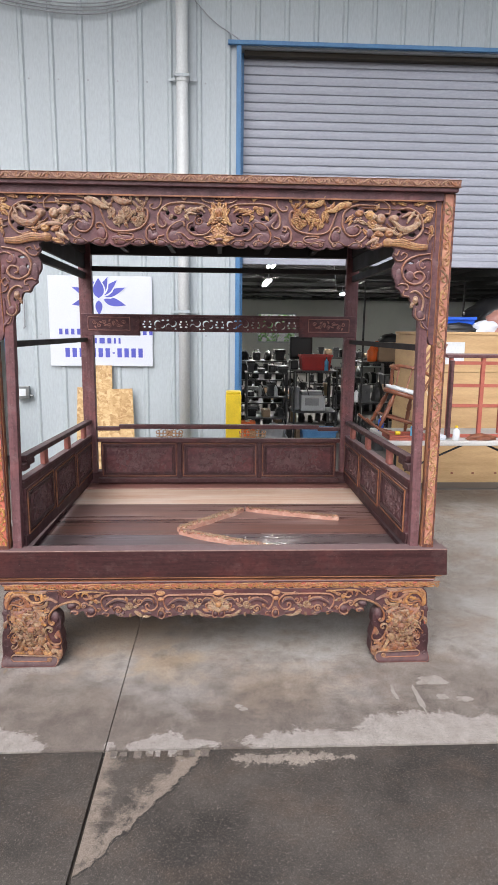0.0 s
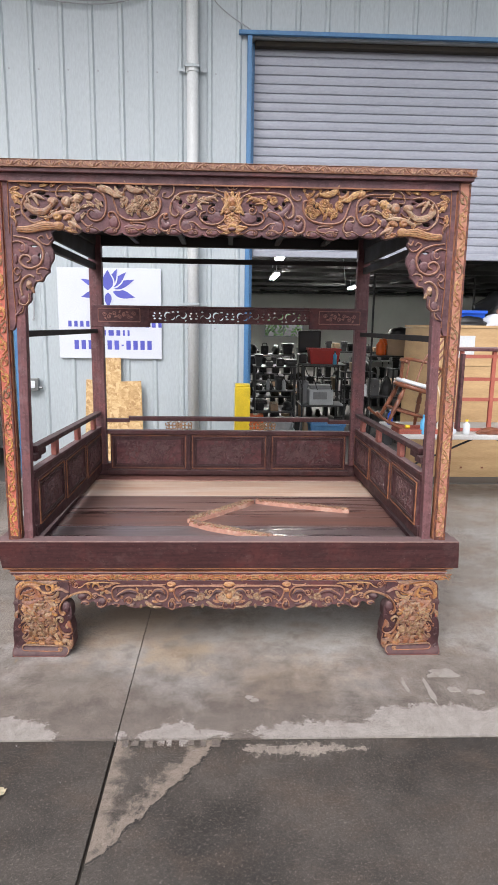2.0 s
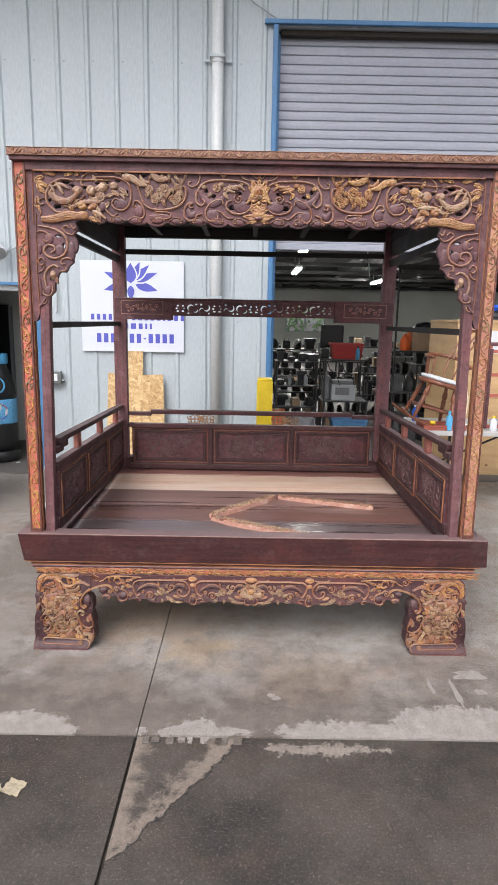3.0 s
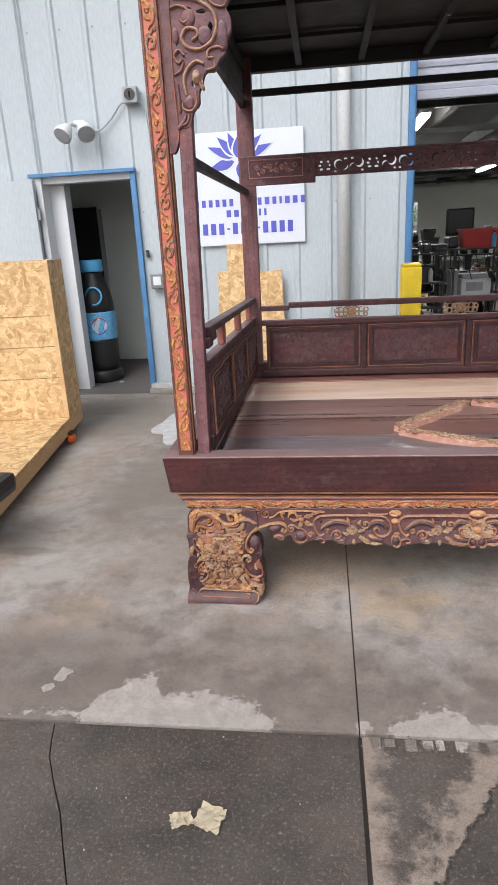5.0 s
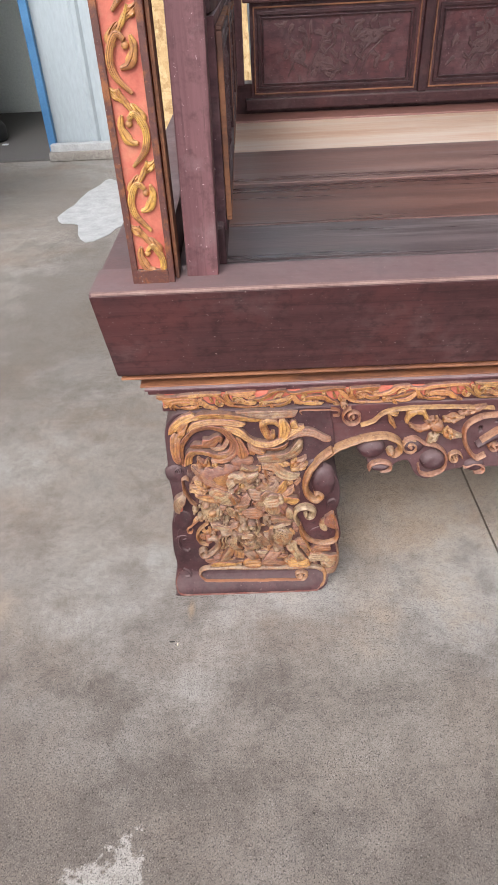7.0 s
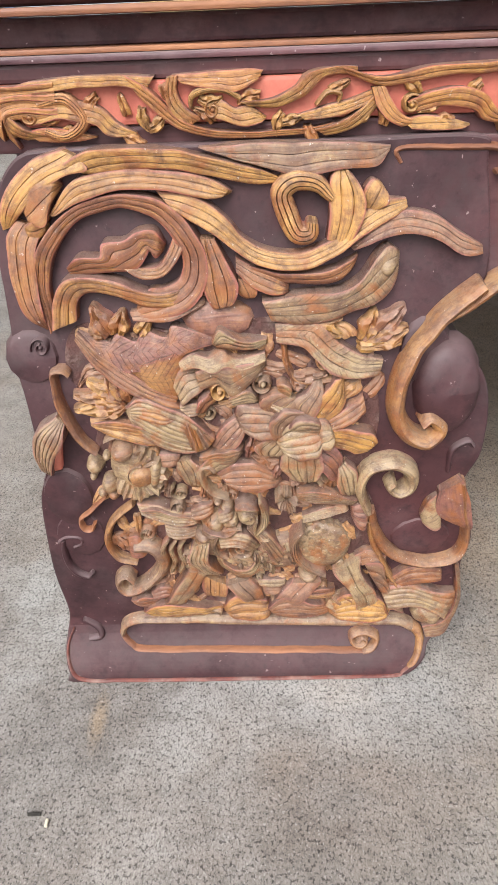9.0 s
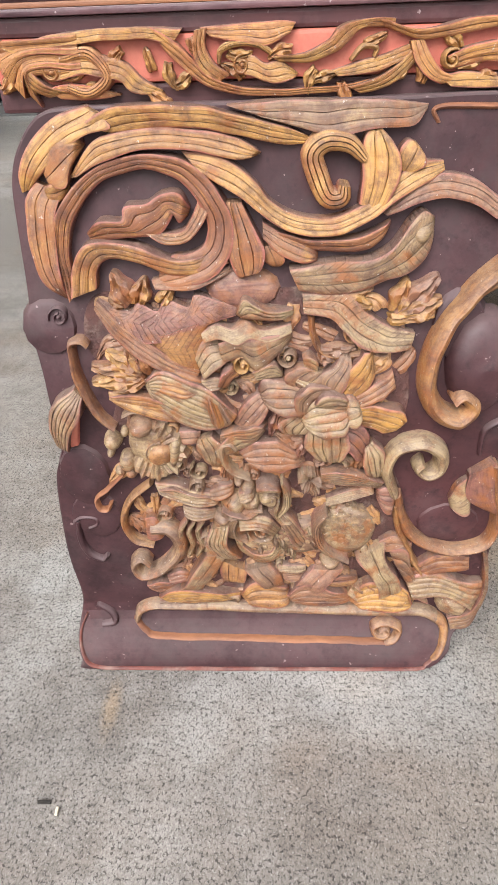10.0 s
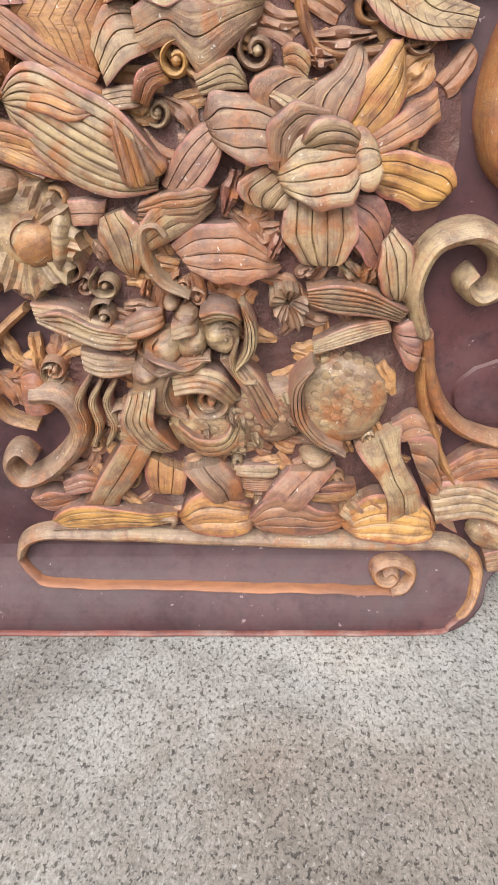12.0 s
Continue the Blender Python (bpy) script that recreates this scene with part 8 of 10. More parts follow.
wave = []
for k in range(0, 241):
    u = 770 - 770 * 2 * k / 240
    t = abs(u) / 770
    wave.append((u, 2064 - 17 * abs(math.cos(math.pi * u / 90)) ** 0.55 + 5 * math.cos(t * math.pi * 5) + (10 if t > 0.93 else 0)))
edge = [tuple(p) for p in glide(BRACKET_EDGE, 60)]
outline = [(-1018, 2262), (1018, 2262)] + edge[::-1] + wave + [(-u, v) for u, v in edge]
valance = board_cut("valance", [outline] + [blob(*h, s) for h in VALANCE_HOLES for s in (1, -1)], (CX, 2.546, 0), 0.026, LACQUER_MAUVE, bed, "pierced carved valance with drop brackets at both ends")
for s, key in ((1, "g"), (-1, "y")):
    c = Relief((CX, 2.546, 0), s)
    valance_half(c, key)
    crest_half(c)
    corner_field(c)
    drop_bracket(c)
    for k in range(1, 9):
        d = 1 if k % 2 else -1
        c.lump("l", 90 * k, 2062, 30, 14, 9, 0, 0.1)
        c.scroll("e", 90 * k + 14 * d, 2062, 13, 200 if d > 0 else -20, -1.3 * d, 5.5, 12)
        c.stroke("e", 11, "bead", (4, 6.5, 6.5, 4), (90 * k + 14 * d, 2076, 90 * k - 14 * d, 2074, 90 * k - 38 * d, 2060))
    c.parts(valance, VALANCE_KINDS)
c = Relief((CX, 2.546, 0), 1)
c.lump("g", 0, 2195, 24, 26, 20, 0, 0.3)
c.lump("y", 0, 2168, 17, 12, 22, 0, 0.2, ridges=3)
c.lump("g", 0, 2142, 11, 12, 19)
c.leaf("g", 0, 2205, 90, 40, 26, 17, 1)
c.lump("g", 0, 2092, 26, 20, 16, 0, 0.3)
c.lump("l", 0, 2078, 20, 9, 22)
c.parts(valance, VALANCE_KINDS)

# back: posts, rails, panels, fret beam
for s in (-1, 1):
    x = CX + s * 0.965
    part("back_post", boxes((x - 0.045, x + 0.045, 4.205, 4.27, RAIL_Z, 2.27), bevel=0.005), LACQUER_UP, bed)
bx0, bx1 = CX - 0.918, CX + 0.918
rail = boxes((bx0, bx0 + 0.17, 4.22, 4.26, 0.928, 0.958), (bx1 - 0.17, bx1, 4.22, 4.26, 0.928, 0.958), (bx0 + 0.165, bx1 - 0.165, 4.22, 4.26, 0.942, 0.975), bevel=0.006)
part("back_rail", rail, LACQUER_LONG, bed, "stepped top rail of the back")
part("panel_rail", boxes((bx0, bx1, 4.21, 4.26, 0.842, 0.872), bevel=0.004), LACQUER_LONG, bed)
part("panel_rail", boxes((bx0, bx1, 4.21, 4.26, 0.53, 0.565), bevel=0.004), LACQUER_LONG, bed)


def carved_panel(name, centre, half, z0, z1, face, out, along, seed):
    """A framed panel with low leafy relief and an orange edge line."""
    o = Vector(centre)
    a, n = Vector(along), Vector(out)

    def slab_between(u0, u1, v0, v1, d0, d1, bevel=0.002):
        pts = [o + a * u + n * d for u in (u0, u1) for d in (d0, d1)]
        xs, ys = [p.x for p in pts], [p.y for p in pts]
        return (min(xs), max(xs), min(ys), max(ys), v0, v1)

    pan = part(name, boxes(slab_between(-half, half, z0, z1, -0.02, 0.0), bevel=0.001), LACQUER_DARK, bed, "dark panel with low leafy carving")
    for d, w, mat in ((0.010, 0.005, LINE), (0.024, 0.010, LACQUER), (0.040, 0.004, LACQUER)):
        bm = boxes(slab_between(-half + d, half - d, z0 + d, z0 + d + w, 0.0006, 0.008), slab_between(-half + d, half - d, z1 - d - w, z1 - d, 0.0006, 0.008), slab_between(-half + d, -half + d + w, z0 + d + w, z1 - d - w, 0.0006, 0.008), slab_between(half - d - w, half - d, z0 + d + w, z1 - d - w, 0.0006, 0.008), bevel=0.0015)
        part("panel_bead", bm, mat, pan)
    c = Relief((o.x, o.y, (z0 + z1) / 2), 1, out, along)
    rr = random.Random(seed)
    hu, hv = (half - 0.07) * 1000, ((z1 - z0) / 2 - 0.06) * 1000
    for k in range(80):
        u, v = rr.gauss(0, 0.5) * hu, rr.uniform(-1, 1) * hv
        if abs(u) < hu:
            c.leaf("k", u, v, rr.uniform(0, 360), rr.uniform(22, 46), rr.uniform(12, 20), rr.uniform(4, 8), rr.choice((1, 2, 3)), 0, rr.uniform(-50, 50))
    for k in range(5):
        u = rr.uniform(-0.8, 0.8) * hu
        c.stroke("k", 4, "bead", (4, 6, 6, 4), (u - 40, -hv, u - 10, -hv * 0.2, u + 25, hv * 0.3, u + 10, hv * 0.9))
        c.flower("k", u, rr.uniform(-0.6, 0.6) * hv, 24, 6, 6)
    c.parts(pan, {"k": ("leaf_relief", PANEL_RELIEF, "low leaf relief")}, True)
    return pan


for k in range(3):
    carved_panel("back_panel", (CX + (k - 1) * 0.606, 4.235, 0), 0.289, 0.566, 0.841, 1, (0, -1, 0), (1, 0, 0), 20 + k)
for x in (CX - 0.303, CX + 0.303):
    part("stile", boxes((x - 0.014, x + 0.014, 4.212, 4.255, 0.566, 0.841), bevel=0.003), LACQUER, bed)
def ring(x, y, z, rx, rz, r=0.0042, a0=0.0, a1=2 * math.pi):
    return tube([(x + rx * math.cos(a), y, z + rz * math.sin(a)) for a in np.linspace(a0, a1, 17)], r, 6)


for x in (CX - 0.38, CX + 0.25):
    shapes = [ring(x, 4.235, 0.907, 0.020, 0.020), ring(x, 4.235, 0.907, 0.010, 0.010, 0.006)]
    for s in (-1, 1):
        for k, (dx, dz, r) in enumerate(((0.034, 0.013, 0.013), (0.034, -0.013, 0.013), (0.060, 0.014, 0.015), (0.060, -0.014, 0.015), (0.086, 0.010, 0.013), (0.084, -0.015, 0.012), (0.020, 0.026, 0.009), (0.020, -0.026, 0.009))):
            shapes.append(ring(x + s * dx, 4.235, 0.907 + dz, r, r * 0.95, 0.004, 0.6 * k, 0.6 * k + 5.6))
        shapes.append(tube([(x + s * 0.10, 4.235, 0.907), (x + s * 0.072, 4.235, 0.909), (x + s * 0.045, 4.235, 0.905), (x, 4.235, 0.907)], 0.004, 6))
    part("fret_block", merged(*shapes), FRET, bed, "small pierced floral fret", smooth=True)
# fret beam
beam = part("fret_beam", boxes((CX - 1.0, CX - 0.58, 4.20, 4.235, 1.632, 1.785), (CX + 0.58, CX + 1.0, 4.20, 4.235, 1.632, 1.785), (CX - 0.58, CX + 0.58, 4.205, 4.232, 1.768, 1.785), bevel=0.004), LACQUER_DARK, bed, "dark beam with a pierced scroll fret")
loops = [[(-580, 0), (580, 0), (580, 102), (-580, 102)]]


def crescent(u, v, r, a0, a1, w, tilt=1.0):
    """A C-shaped piercing."""
    arc = [a0 + (a1 - a0) * q / 8 for q in range(9)]
    return [(u + tilt * r * math.cos(radians(a)), v + r * math.sin(radians(a))) for a in arc] + [(u + tilt * (r - w * math.sin(math.pi * (q + 0.5) / 9)) * math.cos(radians(a)), v + (r - w * math.sin(math.pi * (q + 0.5) / 9)) * math.sin(radians(a))) for q, a in reversed(list(enumerate(arc)))]


for k in range(-6, 7):
    u, f = 88 * k, 1 if k % 2 else -1
    if k % 3 == 0:
        for q in (0, 1, 3, 4, 5, 7):
            loops.append([(u + 27 * math.cos(q * math.pi / 4) + (7 + q) * math.cos(e * math.pi / 3), 51 + 27 * math.sin(q * math.pi / 4) + 8 * math.sin(e * math.pi / 3)) for e in range(6)])
    else:
        loops.append(crescent(u - 14 * f, 56, 26, 20 if f > 0 else 200, 250 if f > 0 else 430, 15))
        loops.append(crescent(u + 22 * f, 40, 19, 210 if f > 0 else 30, 400 if f > 0 else 220, 11))
        loops.append(blob(u + 26 * f, 80, 11, 7))
        loops.append(blob(u - 30 * f, 18, 9, 7))
fretwork = board_cut("fretwork", loops, (CX, 4.208, 1.664), 0.018, LACQUER_DARK, beam, "pierced scroll fretwork")
for s in (-1, 1):
    c = Relief((CX + s * 0.80, 4.20, 1.716), s)
    for k in range(7):
        c.scroll("k", -105 + 35 * k, 10 * (-1) ** k, 16, 90 * k, 1.2 * (-1) ** k, 6, 5)
        c.leaf("k", -100 + 34 * k, -14 * (-1) ** k, 40 * k, 26, 13, 5, 2)
    c.stroke("k", 5, "bead", (6, 6), (-150, 46, 150, 46))
    c.stroke("k", 5, "bead", (6, 6), (-150, -46, 150, -46))
    c.stroke("k", 5, "bead", (6, 6), (-150, -46, -150, 46))
    c.stroke("k", 5, "bead", (6, 6), (150, -46, 150, 46))
    c.parts(beam, {"k": ("end_carving", DECK_RED, "low scroll carving")}, True)

# sides: panels, rails and blocks, falling slightly to the back
FALL = Matrix(((1, 0, 0, 0), (0, 1, 0, 0), (0, -0.028, 1, 0.028 * 2.6), (0, 0, 0, 1)))


def sloped(bm):
    bmesh.ops.transform(bm, matrix=FALL, verts=bm.verts)
    return bm


for s in (-1, 1):
    xs = CX + s * 0.972
    xin = xs - s * 0.02
    lo, hi = min(xs - 0.018, xs + 0.018), max(xs - 0.018, xs + 0.018)
    part("side_rail", sloped(boxes((lo - 0.006, hi + 0.006, 2.64, 4.2, 1.03, 1.058), (lo - 0.006, hi + 0.006, 2.60, 2.70, 0.985, 1.02), (lo - 0.006, hi + 0.006, 2.66, 2.78, 1.0, 1.035), bevel=0.006)), LACQUER, bed, "side rail with a stepped end")
    part("side_rail", sloped(boxes((lo, hi, 2.60, 4.2, 0.895, 0.93), bevel=0.005)), LACQUER, bed)
    part("side_rail", sloped(boxes((lo, hi, 2.60, 4.2, 0.60, 0.66), bevel=0.005)), LACQUER, bed)
    part("side_rail", sloped(boxes((lo - 0.004, hi + 0.004, 2.60, 4.2, 0.931, 0.945), bevel=0.004)), LACQUER_DARK, bed)
    for y in (3.03, 3.55, 4.02):
        part("side_block", sloped(boxes((lo + 0.004, hi - 0.004, y - 0.035, y + 0.035, 0.946, 1.029), bevel=0.006)), BLOCK, bed, "carved red spacer block")
    for k in range(3):
        y0 = 2.61 + 0.53 * k
        pan = carved_panel("side_panel", (xin, y0 + 0.26, 0), 0.25, 0.655 - 0.028 * (y0 + 0.26 - 2.6), 0.9 - 0.028 * (y0 + 0.26 - 2.6), 1, (-s, 0, 0), (0, s, 0), 40 + k)
        if k:
            part("stile", sloped(boxes((lo, hi, y0 - 0.016, y0 + 0.012, 0.655, 0.9), bevel=0.003)), LACQUER, bed)
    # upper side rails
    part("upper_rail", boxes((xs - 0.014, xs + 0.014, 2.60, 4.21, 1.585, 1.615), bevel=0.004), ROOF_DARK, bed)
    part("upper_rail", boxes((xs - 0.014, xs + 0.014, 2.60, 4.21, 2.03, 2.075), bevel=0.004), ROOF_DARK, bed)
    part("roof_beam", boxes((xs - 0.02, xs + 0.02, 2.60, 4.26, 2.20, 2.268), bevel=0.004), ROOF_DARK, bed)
    part("side_fascia", boxes((xs - 0.011, xs + 0.011, 2.60, 4.22, 2.10, 2.199), bevel=0.003), ROOF_DARK, bed, "near-black board under the canopy edge")

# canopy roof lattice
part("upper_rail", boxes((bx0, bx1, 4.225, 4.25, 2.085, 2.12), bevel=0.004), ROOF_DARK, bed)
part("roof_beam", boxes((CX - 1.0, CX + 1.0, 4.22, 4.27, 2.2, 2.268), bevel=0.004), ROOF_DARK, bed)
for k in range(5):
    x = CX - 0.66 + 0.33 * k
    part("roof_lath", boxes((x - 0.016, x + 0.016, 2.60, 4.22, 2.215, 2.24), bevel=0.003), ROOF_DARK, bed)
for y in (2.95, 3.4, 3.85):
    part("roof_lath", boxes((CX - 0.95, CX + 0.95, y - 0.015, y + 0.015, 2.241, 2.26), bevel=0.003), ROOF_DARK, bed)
part("roof_board", boxes((CX - 1.0, CX + 1.0, 2.60, 4.27, 2.27, 2.285)), ROOF_DARK, bed, "near-black canopy boards")


# ---- loose carved pieces on the deck ----
def fragment(p, q, width, label, seed):
    """A broken strip of carved moulding lying flat, red on its edge."""
    p, q = Vector((*p, DECK_Z + 0.002)), Vector((*q, DECK_Z + 0.002))
    along = (q - p).normalized()
    n = int((q - p).length * 1000)
    across = Vector((-along.y, along.x, 0))
    ob = thing("carved_fragment", p, label, "carved moulding", "broken mouldings on the bed")
    rr = random.Random(seed)
    verts, faces, m = [], [], 24
    for i in range(m + 1):
        t = i / m
        w = width * (0.35 + 0.65 * min(1, 6 * t, 5 * (1 - t) + 0.25)) * (1 + 0.10 * math.sin(17 * t + seed))
        c = p + along * (q - p).length * t
        for s, z in ((-0.5, 0.0), (-0.5, 0.024), (0.5, 0.024), (0.5, 0.0)):
            verts.append(c + across * s * w * (0.94 if z else 1) + Vector((0, 0, z)))
    for i in range(m):
        for k in range(4):
            a, b = 4 * i + k, 4 * i + (k + 1) % 4
            faces.append((a, b, b + 4, a + 4))
    faces += [(3, 2, 1, 0), tuple(range(4 * m, 4 * m + 4))]
    core = part("moulding", (verts, faces), FRAGMENT, ob, "dusty red moulding strip")
    c = Relief(p + Vector((0, 0, 0.024)), 1, (0, 0, 1), along, across)
    w = width * 1000
    u = 26
    while u < n - 20:
        s = 1 if rr.random() < 0.5 else -1
        c.stroke(rr.choice("yyp"), 7, "leaf", (5, 0.34 * w, 0.30 * w, 5), (u - 24, -s * 0.22 * w, u, s * 0.10 * w, u + 26, s * 0.25 * w, u + 44, -s * 0.05 * w))
        c.leaf(rr.choice("ydp"), u, s * 0.1 * w, rr.uniform(-60, 60), 34, 0.34 * w, 6, 2)
        c.lump("y", u + 14, -s * 0.25 * w, 10, 8, 7, 0, 0.3)
        u += 38
    c.parts(core, KINDS, True)
    return ob


fragment((-0.215, 3.075), (0.170, 3.50), 0.070, "broken carved moulding strip lying on the bed deck", 1)
fragment((0.195, 3.50), (0.765, 3.29), 0.050, "slim broken red moulding strip lying on the bed deck", 2)
fragment((-0.205, 3.04), (0.365, 2.72), 0.065, "pale-tipped broken carved strip lying on the bed deck", 3)

# ---- on the wall ----
SY = 6.066
sign = thing("sign_board", (-1.19, SY, 1.31), "white company sign with a violet-blue lotus mark", "sign")
part("board", boxes((-1.712, -0.672, SY, SY + 0.009, 1.305, 2.205), bevel=0.002), SIGN, sign)


def flat_shape(name, outline, x, z, parent, material, proud=0.0):
    v = [(x + a, SY - 0.0035 - proud, z + b) for a, b in outline]
    n = len(v)
    v += [(a, b + 0.003 + proud, c) for a, b, c in v]
    f = [tuple(range(n))] + [(i, i + n, (i + 1) % n + n, (i + 1) % n) for i in range(n)]
    return part(name, (v, f), material, parent)


def mark_petal(turn, root, length, width):
    pts = [(root + length * t, width * math.sin(math.pi * t ** 0.8) * (1 - 0.25 * t)) for t in np.linspace(0, 1, 9)]
    pts = pts + [(a, -b) for a, b in pts[-2:0:-1]]
    a = radians(turn)
    return [(p * math.cos(a) - q * math.sin(a), p * math.sin(a) + q * math.cos(a)) for p, q in pts]


MX, MZ = -1.205, 1.985
for q, (turn, root, length, width) in enumerate(((-14, 0.05, 0.23, 0.046), (194, 0.05, 0.23, 0.046), (22, 0.05, 0.24, 0.040), (158, 0.05, 0.24, 0.040), (44, 0.04, 0.22, 0.040), (136, 0.04, 0.22, 0.040), (66, 0.03, 0.20, 0.040), (114, 0.03, 0.20, 0.040), (270, 0.02, 0.15, 0.040), (90, 0.0, 0.20, 0.062))):
    flat_shape("mark_gap", mark_petal(turn, root - 0.015, length + 0.03, width + 0.016), MX, MZ, sign, SIGN, 0.0006 * q)
    flat_shape("mark_petal", mark_petal(turn, root, length, width), MX, MZ, sign, SIGN_BLUE, 0.0006 * q + 0.0003)
rnd = random.Random(9)
for z0, h, x0, widths in ((1.622, 0.058, -1.615, (5, 5, 5, 5, 5, 5, 0, 5, 6, 5, 6, 5, 3, 6, 6, 5)), (1.535, 0.056, -1.345, (6, 6, 8, 6, 3, 3)), (1.395, 0.092, -1.56, (6, 6, 6, 3, 6, 6, 6, 3, 6, 6, 6, 6))):
    x = x0
    for w in widths:
        w = 0.0066 * w * (1.12 if h > 0.09 else 1)
        if w:
            hh = h if w > 0.03 else (h * 0.16 if h > 0.09 else h)
            zz = z0 if hh == h else z0 + 0.4 * h
            flat_shape("print_bar", [(0, 0), (w, 0), (w, hh), (0, hh)], x, zz, sign, SIGN_BLUE)
        x += (w or 0.03) + 0.027

pipe = thing("downpipe", (-0.345, 6.0, 0), "white painted round steel downpipe on the siding", "pipe")
part("pipe", tube([(-0.345, 6.005, 0.001), (-0.345, 6.005, 6.045)], 0.056, 18), PIPE, pipe, smooth=True)
part("coupling", tube([(-0.345, 6.005, 3.99), (-0.345, 6.005, 4.08)], 0.063, 18), PIPE, pipe)
for z in (1.86, 4.035):
    part("strap", boxes((-0.48, -0.21, 6.062, 6.068, z - 0.012, z + 0.012), (-0.415, -0.275, 5.938, 5.943, z - 0.012, z + 0.012), (-0.415, -0.410, 5.938, 6.065, z - 0.012, z + 0.012), (-0.280, -0.275, 5.938, 6.065, z - 0.012, z + 0.012)), SIDING, pipe)

bollard = thing("bollard", (0.148, 5.48, 0), "bright yellow square bollard guarding the roller door", "bollard")
part("post", boxes((0.075, 0.222, 5.41, 5.557, 0.0, 1.085), bevel=0.012), YELLOW, bollard)
part("cap", boxes((0.079, 0.218, 5.414, 5.553, 1.0855, 1.112), bevel=0.012), YELLOW, bollard)

flood = thing("flood_light", (-2.55, 6.08, 2.25), "white twin flood light above the doorway", "flood light")
part("base_box", boxes((-2.60, -2.50, 6.03, 6.077, 2.27, 2.37), bevel=0.01), WHITE, flood)
for s in (-1, 1):
    part("arm", tube([(-2.55 + s * 0.03, 6.03, 2.33), (-2.55 + s * 0.06, 5.99, 2.335), (-2.55 + s * 0.075, 5.955, 2.31)], 0.014, 8), WHITE, flood)
    a, b = Vector((-2.55 + s * 0.07, 5.965, 2.315)), Vector((-2.55 + s * 0.105, 5.885, 2.235))
    part("lamp_head", tube([a + (b - a) * t for t in (0, 0.1, 0.35, 0.8, 1.0)], [0.02, 0.04, 0.055, 0.075, 0.078], 16), WHITE, flood, smooth=True)
    part("lens", tube([a + (b - a) * 1.005, a + (b - a) * 1.02], [0.070, 0.066], 16), GREY, flood)
siren = thing("alarm_box", (-2.08, 6.06, 2.47), "small grey wall box with a dark round grille", "alarm box")
part("box", boxes((-2.14, -2.02, 5.99, 6.077, 2.46, 2.58), bevel=0.008), GREY, siren)
part("grille", tube([(-2.08, 5.9895, 2.52), (-2.08, 5.984, 2.52)], 0.045, 18), BLACK, siren)
for k in range(3):
    a = k * 2.09
    part("blade", boxes((-2.084, -2.076, 5.978, 5.9835, 2.50, 2.54)), WHITE, siren)
cable = thing("wall_cable", (-2.3, 6.07, 2.4), "thin grey cable looping between wall fittings", "cable")
part("cable", tube(glide([(-2.50, 6.07, 2.30), (-2.40, 6.06, 2.28), (-2.28, 6.06, 2.36), (-2.18, 6.06, 2.47), (-2.10, 6.07, 2.465)], 18), 0.007, 6), GREY, cable)
part("cable", tube(glide([(-2.03, 6.07, 2.47), (-1.98, 6.06, 2.40), (-1.955, 6.065, 2.1), (-1.955, 6.065, 1.75), (-1.97, 6.06, 1.68), (-1.95, 6.06, 1.70)], 20), 0.007, 6), GREY, cable)
high = thing("high_wires", (-1.4, 6.06, 4.7), "loose grey wires sagging across the upper siding", "cable")
for k in range(4):
    part("wire", tube(glide([(-2.7, 6.06, 4.82 + 0.05 * k), (-1.9, 6.05, 4.62 + 0.03 * k), (-1.1, 6.05, 4.58 + 0.03 * k), (-0.42, 6.06, 4.80 + 0.02 * k)], 20), 0.006, 6), GREY, high)
part("wire", tube(glide([(-0.28, 6.06, 4.78), (-0.05, 6.05, 4.55), (0.20, 6.06, 4.40)], 12), 0.005, 6), GREY, high)
switch = thing("switch_box", (-1.99, 6.07, 1.03), "grey steel switch box with a white lever plate", "switch box")
part("box", boxes((-2.06, -1.935, 6.02, 6.077, 0.965, 1.095), bevel=0.006), STEEL, switch)
part("plate", boxes((-2.035, -1.965, 6.012, 6.0195, 0.995, 1.07), bevel=0.003), WHITE, switch)
part("conduit", tube([(-1.95, 6.055, 1.0), (-1.905, 6.055, 0.995)], 0.013, 8), STEEL, switch)
bell = thing("door_bell", (-2.075, 6.07, 1.25), "small dark door bell button", "door bell")
part("button", boxes((-2.09, -2.06, 6.06, 6.077, 1.235, 1.30), bevel=0.006), BLACK, bell)
verts, faces = [], []
screws = []
for z in (1.62, 3.05, 4.02):
    for k in range(-9, 12):
        x = -1.307 + 0.28 * k + 0.06
        if -3.1 < x < 0.1 and not (x < -2.1 and z < 2):
            screws.append(tube([(x, 6.099, z), (x, 6.094, z)], 0.009, 6))
part("screw", merged(*screws), GREY, wall_mid)
tagged(part("footing", boxes((-2.16, -0.02, 5.98, 6.075, 0.002, 0.055), bevel=0.008), CONCRETE), "low concrete footing under the siding", "footing", kind="structure")

# boards leaning on the wall
LEAN = 0.10


def leaning(x0, x1, z1, y0, turn, label):
    ob = thing("leaning_board", (0.5 * (x0 + x1), y0, 0), label, "board", "boards on the wall")
    bm = boxes((x0, x1, -0.006, 0.006, 0, z1))
    bmesh.ops.transform(bm, matrix=Matrix.Translation((0.5 * (x0 + x1), y0, 0)) @ Matrix.Rotation(-math.atan2(LEAN, z1), 4, "X") @ Matrix.Rotation(radians(turn), 4, "Y") @ Matrix.Translation((-0.5 * (x0 + x1), 0, 0.006)), verts=bm.verts)
    part("sheet", bm, OSB, ob)


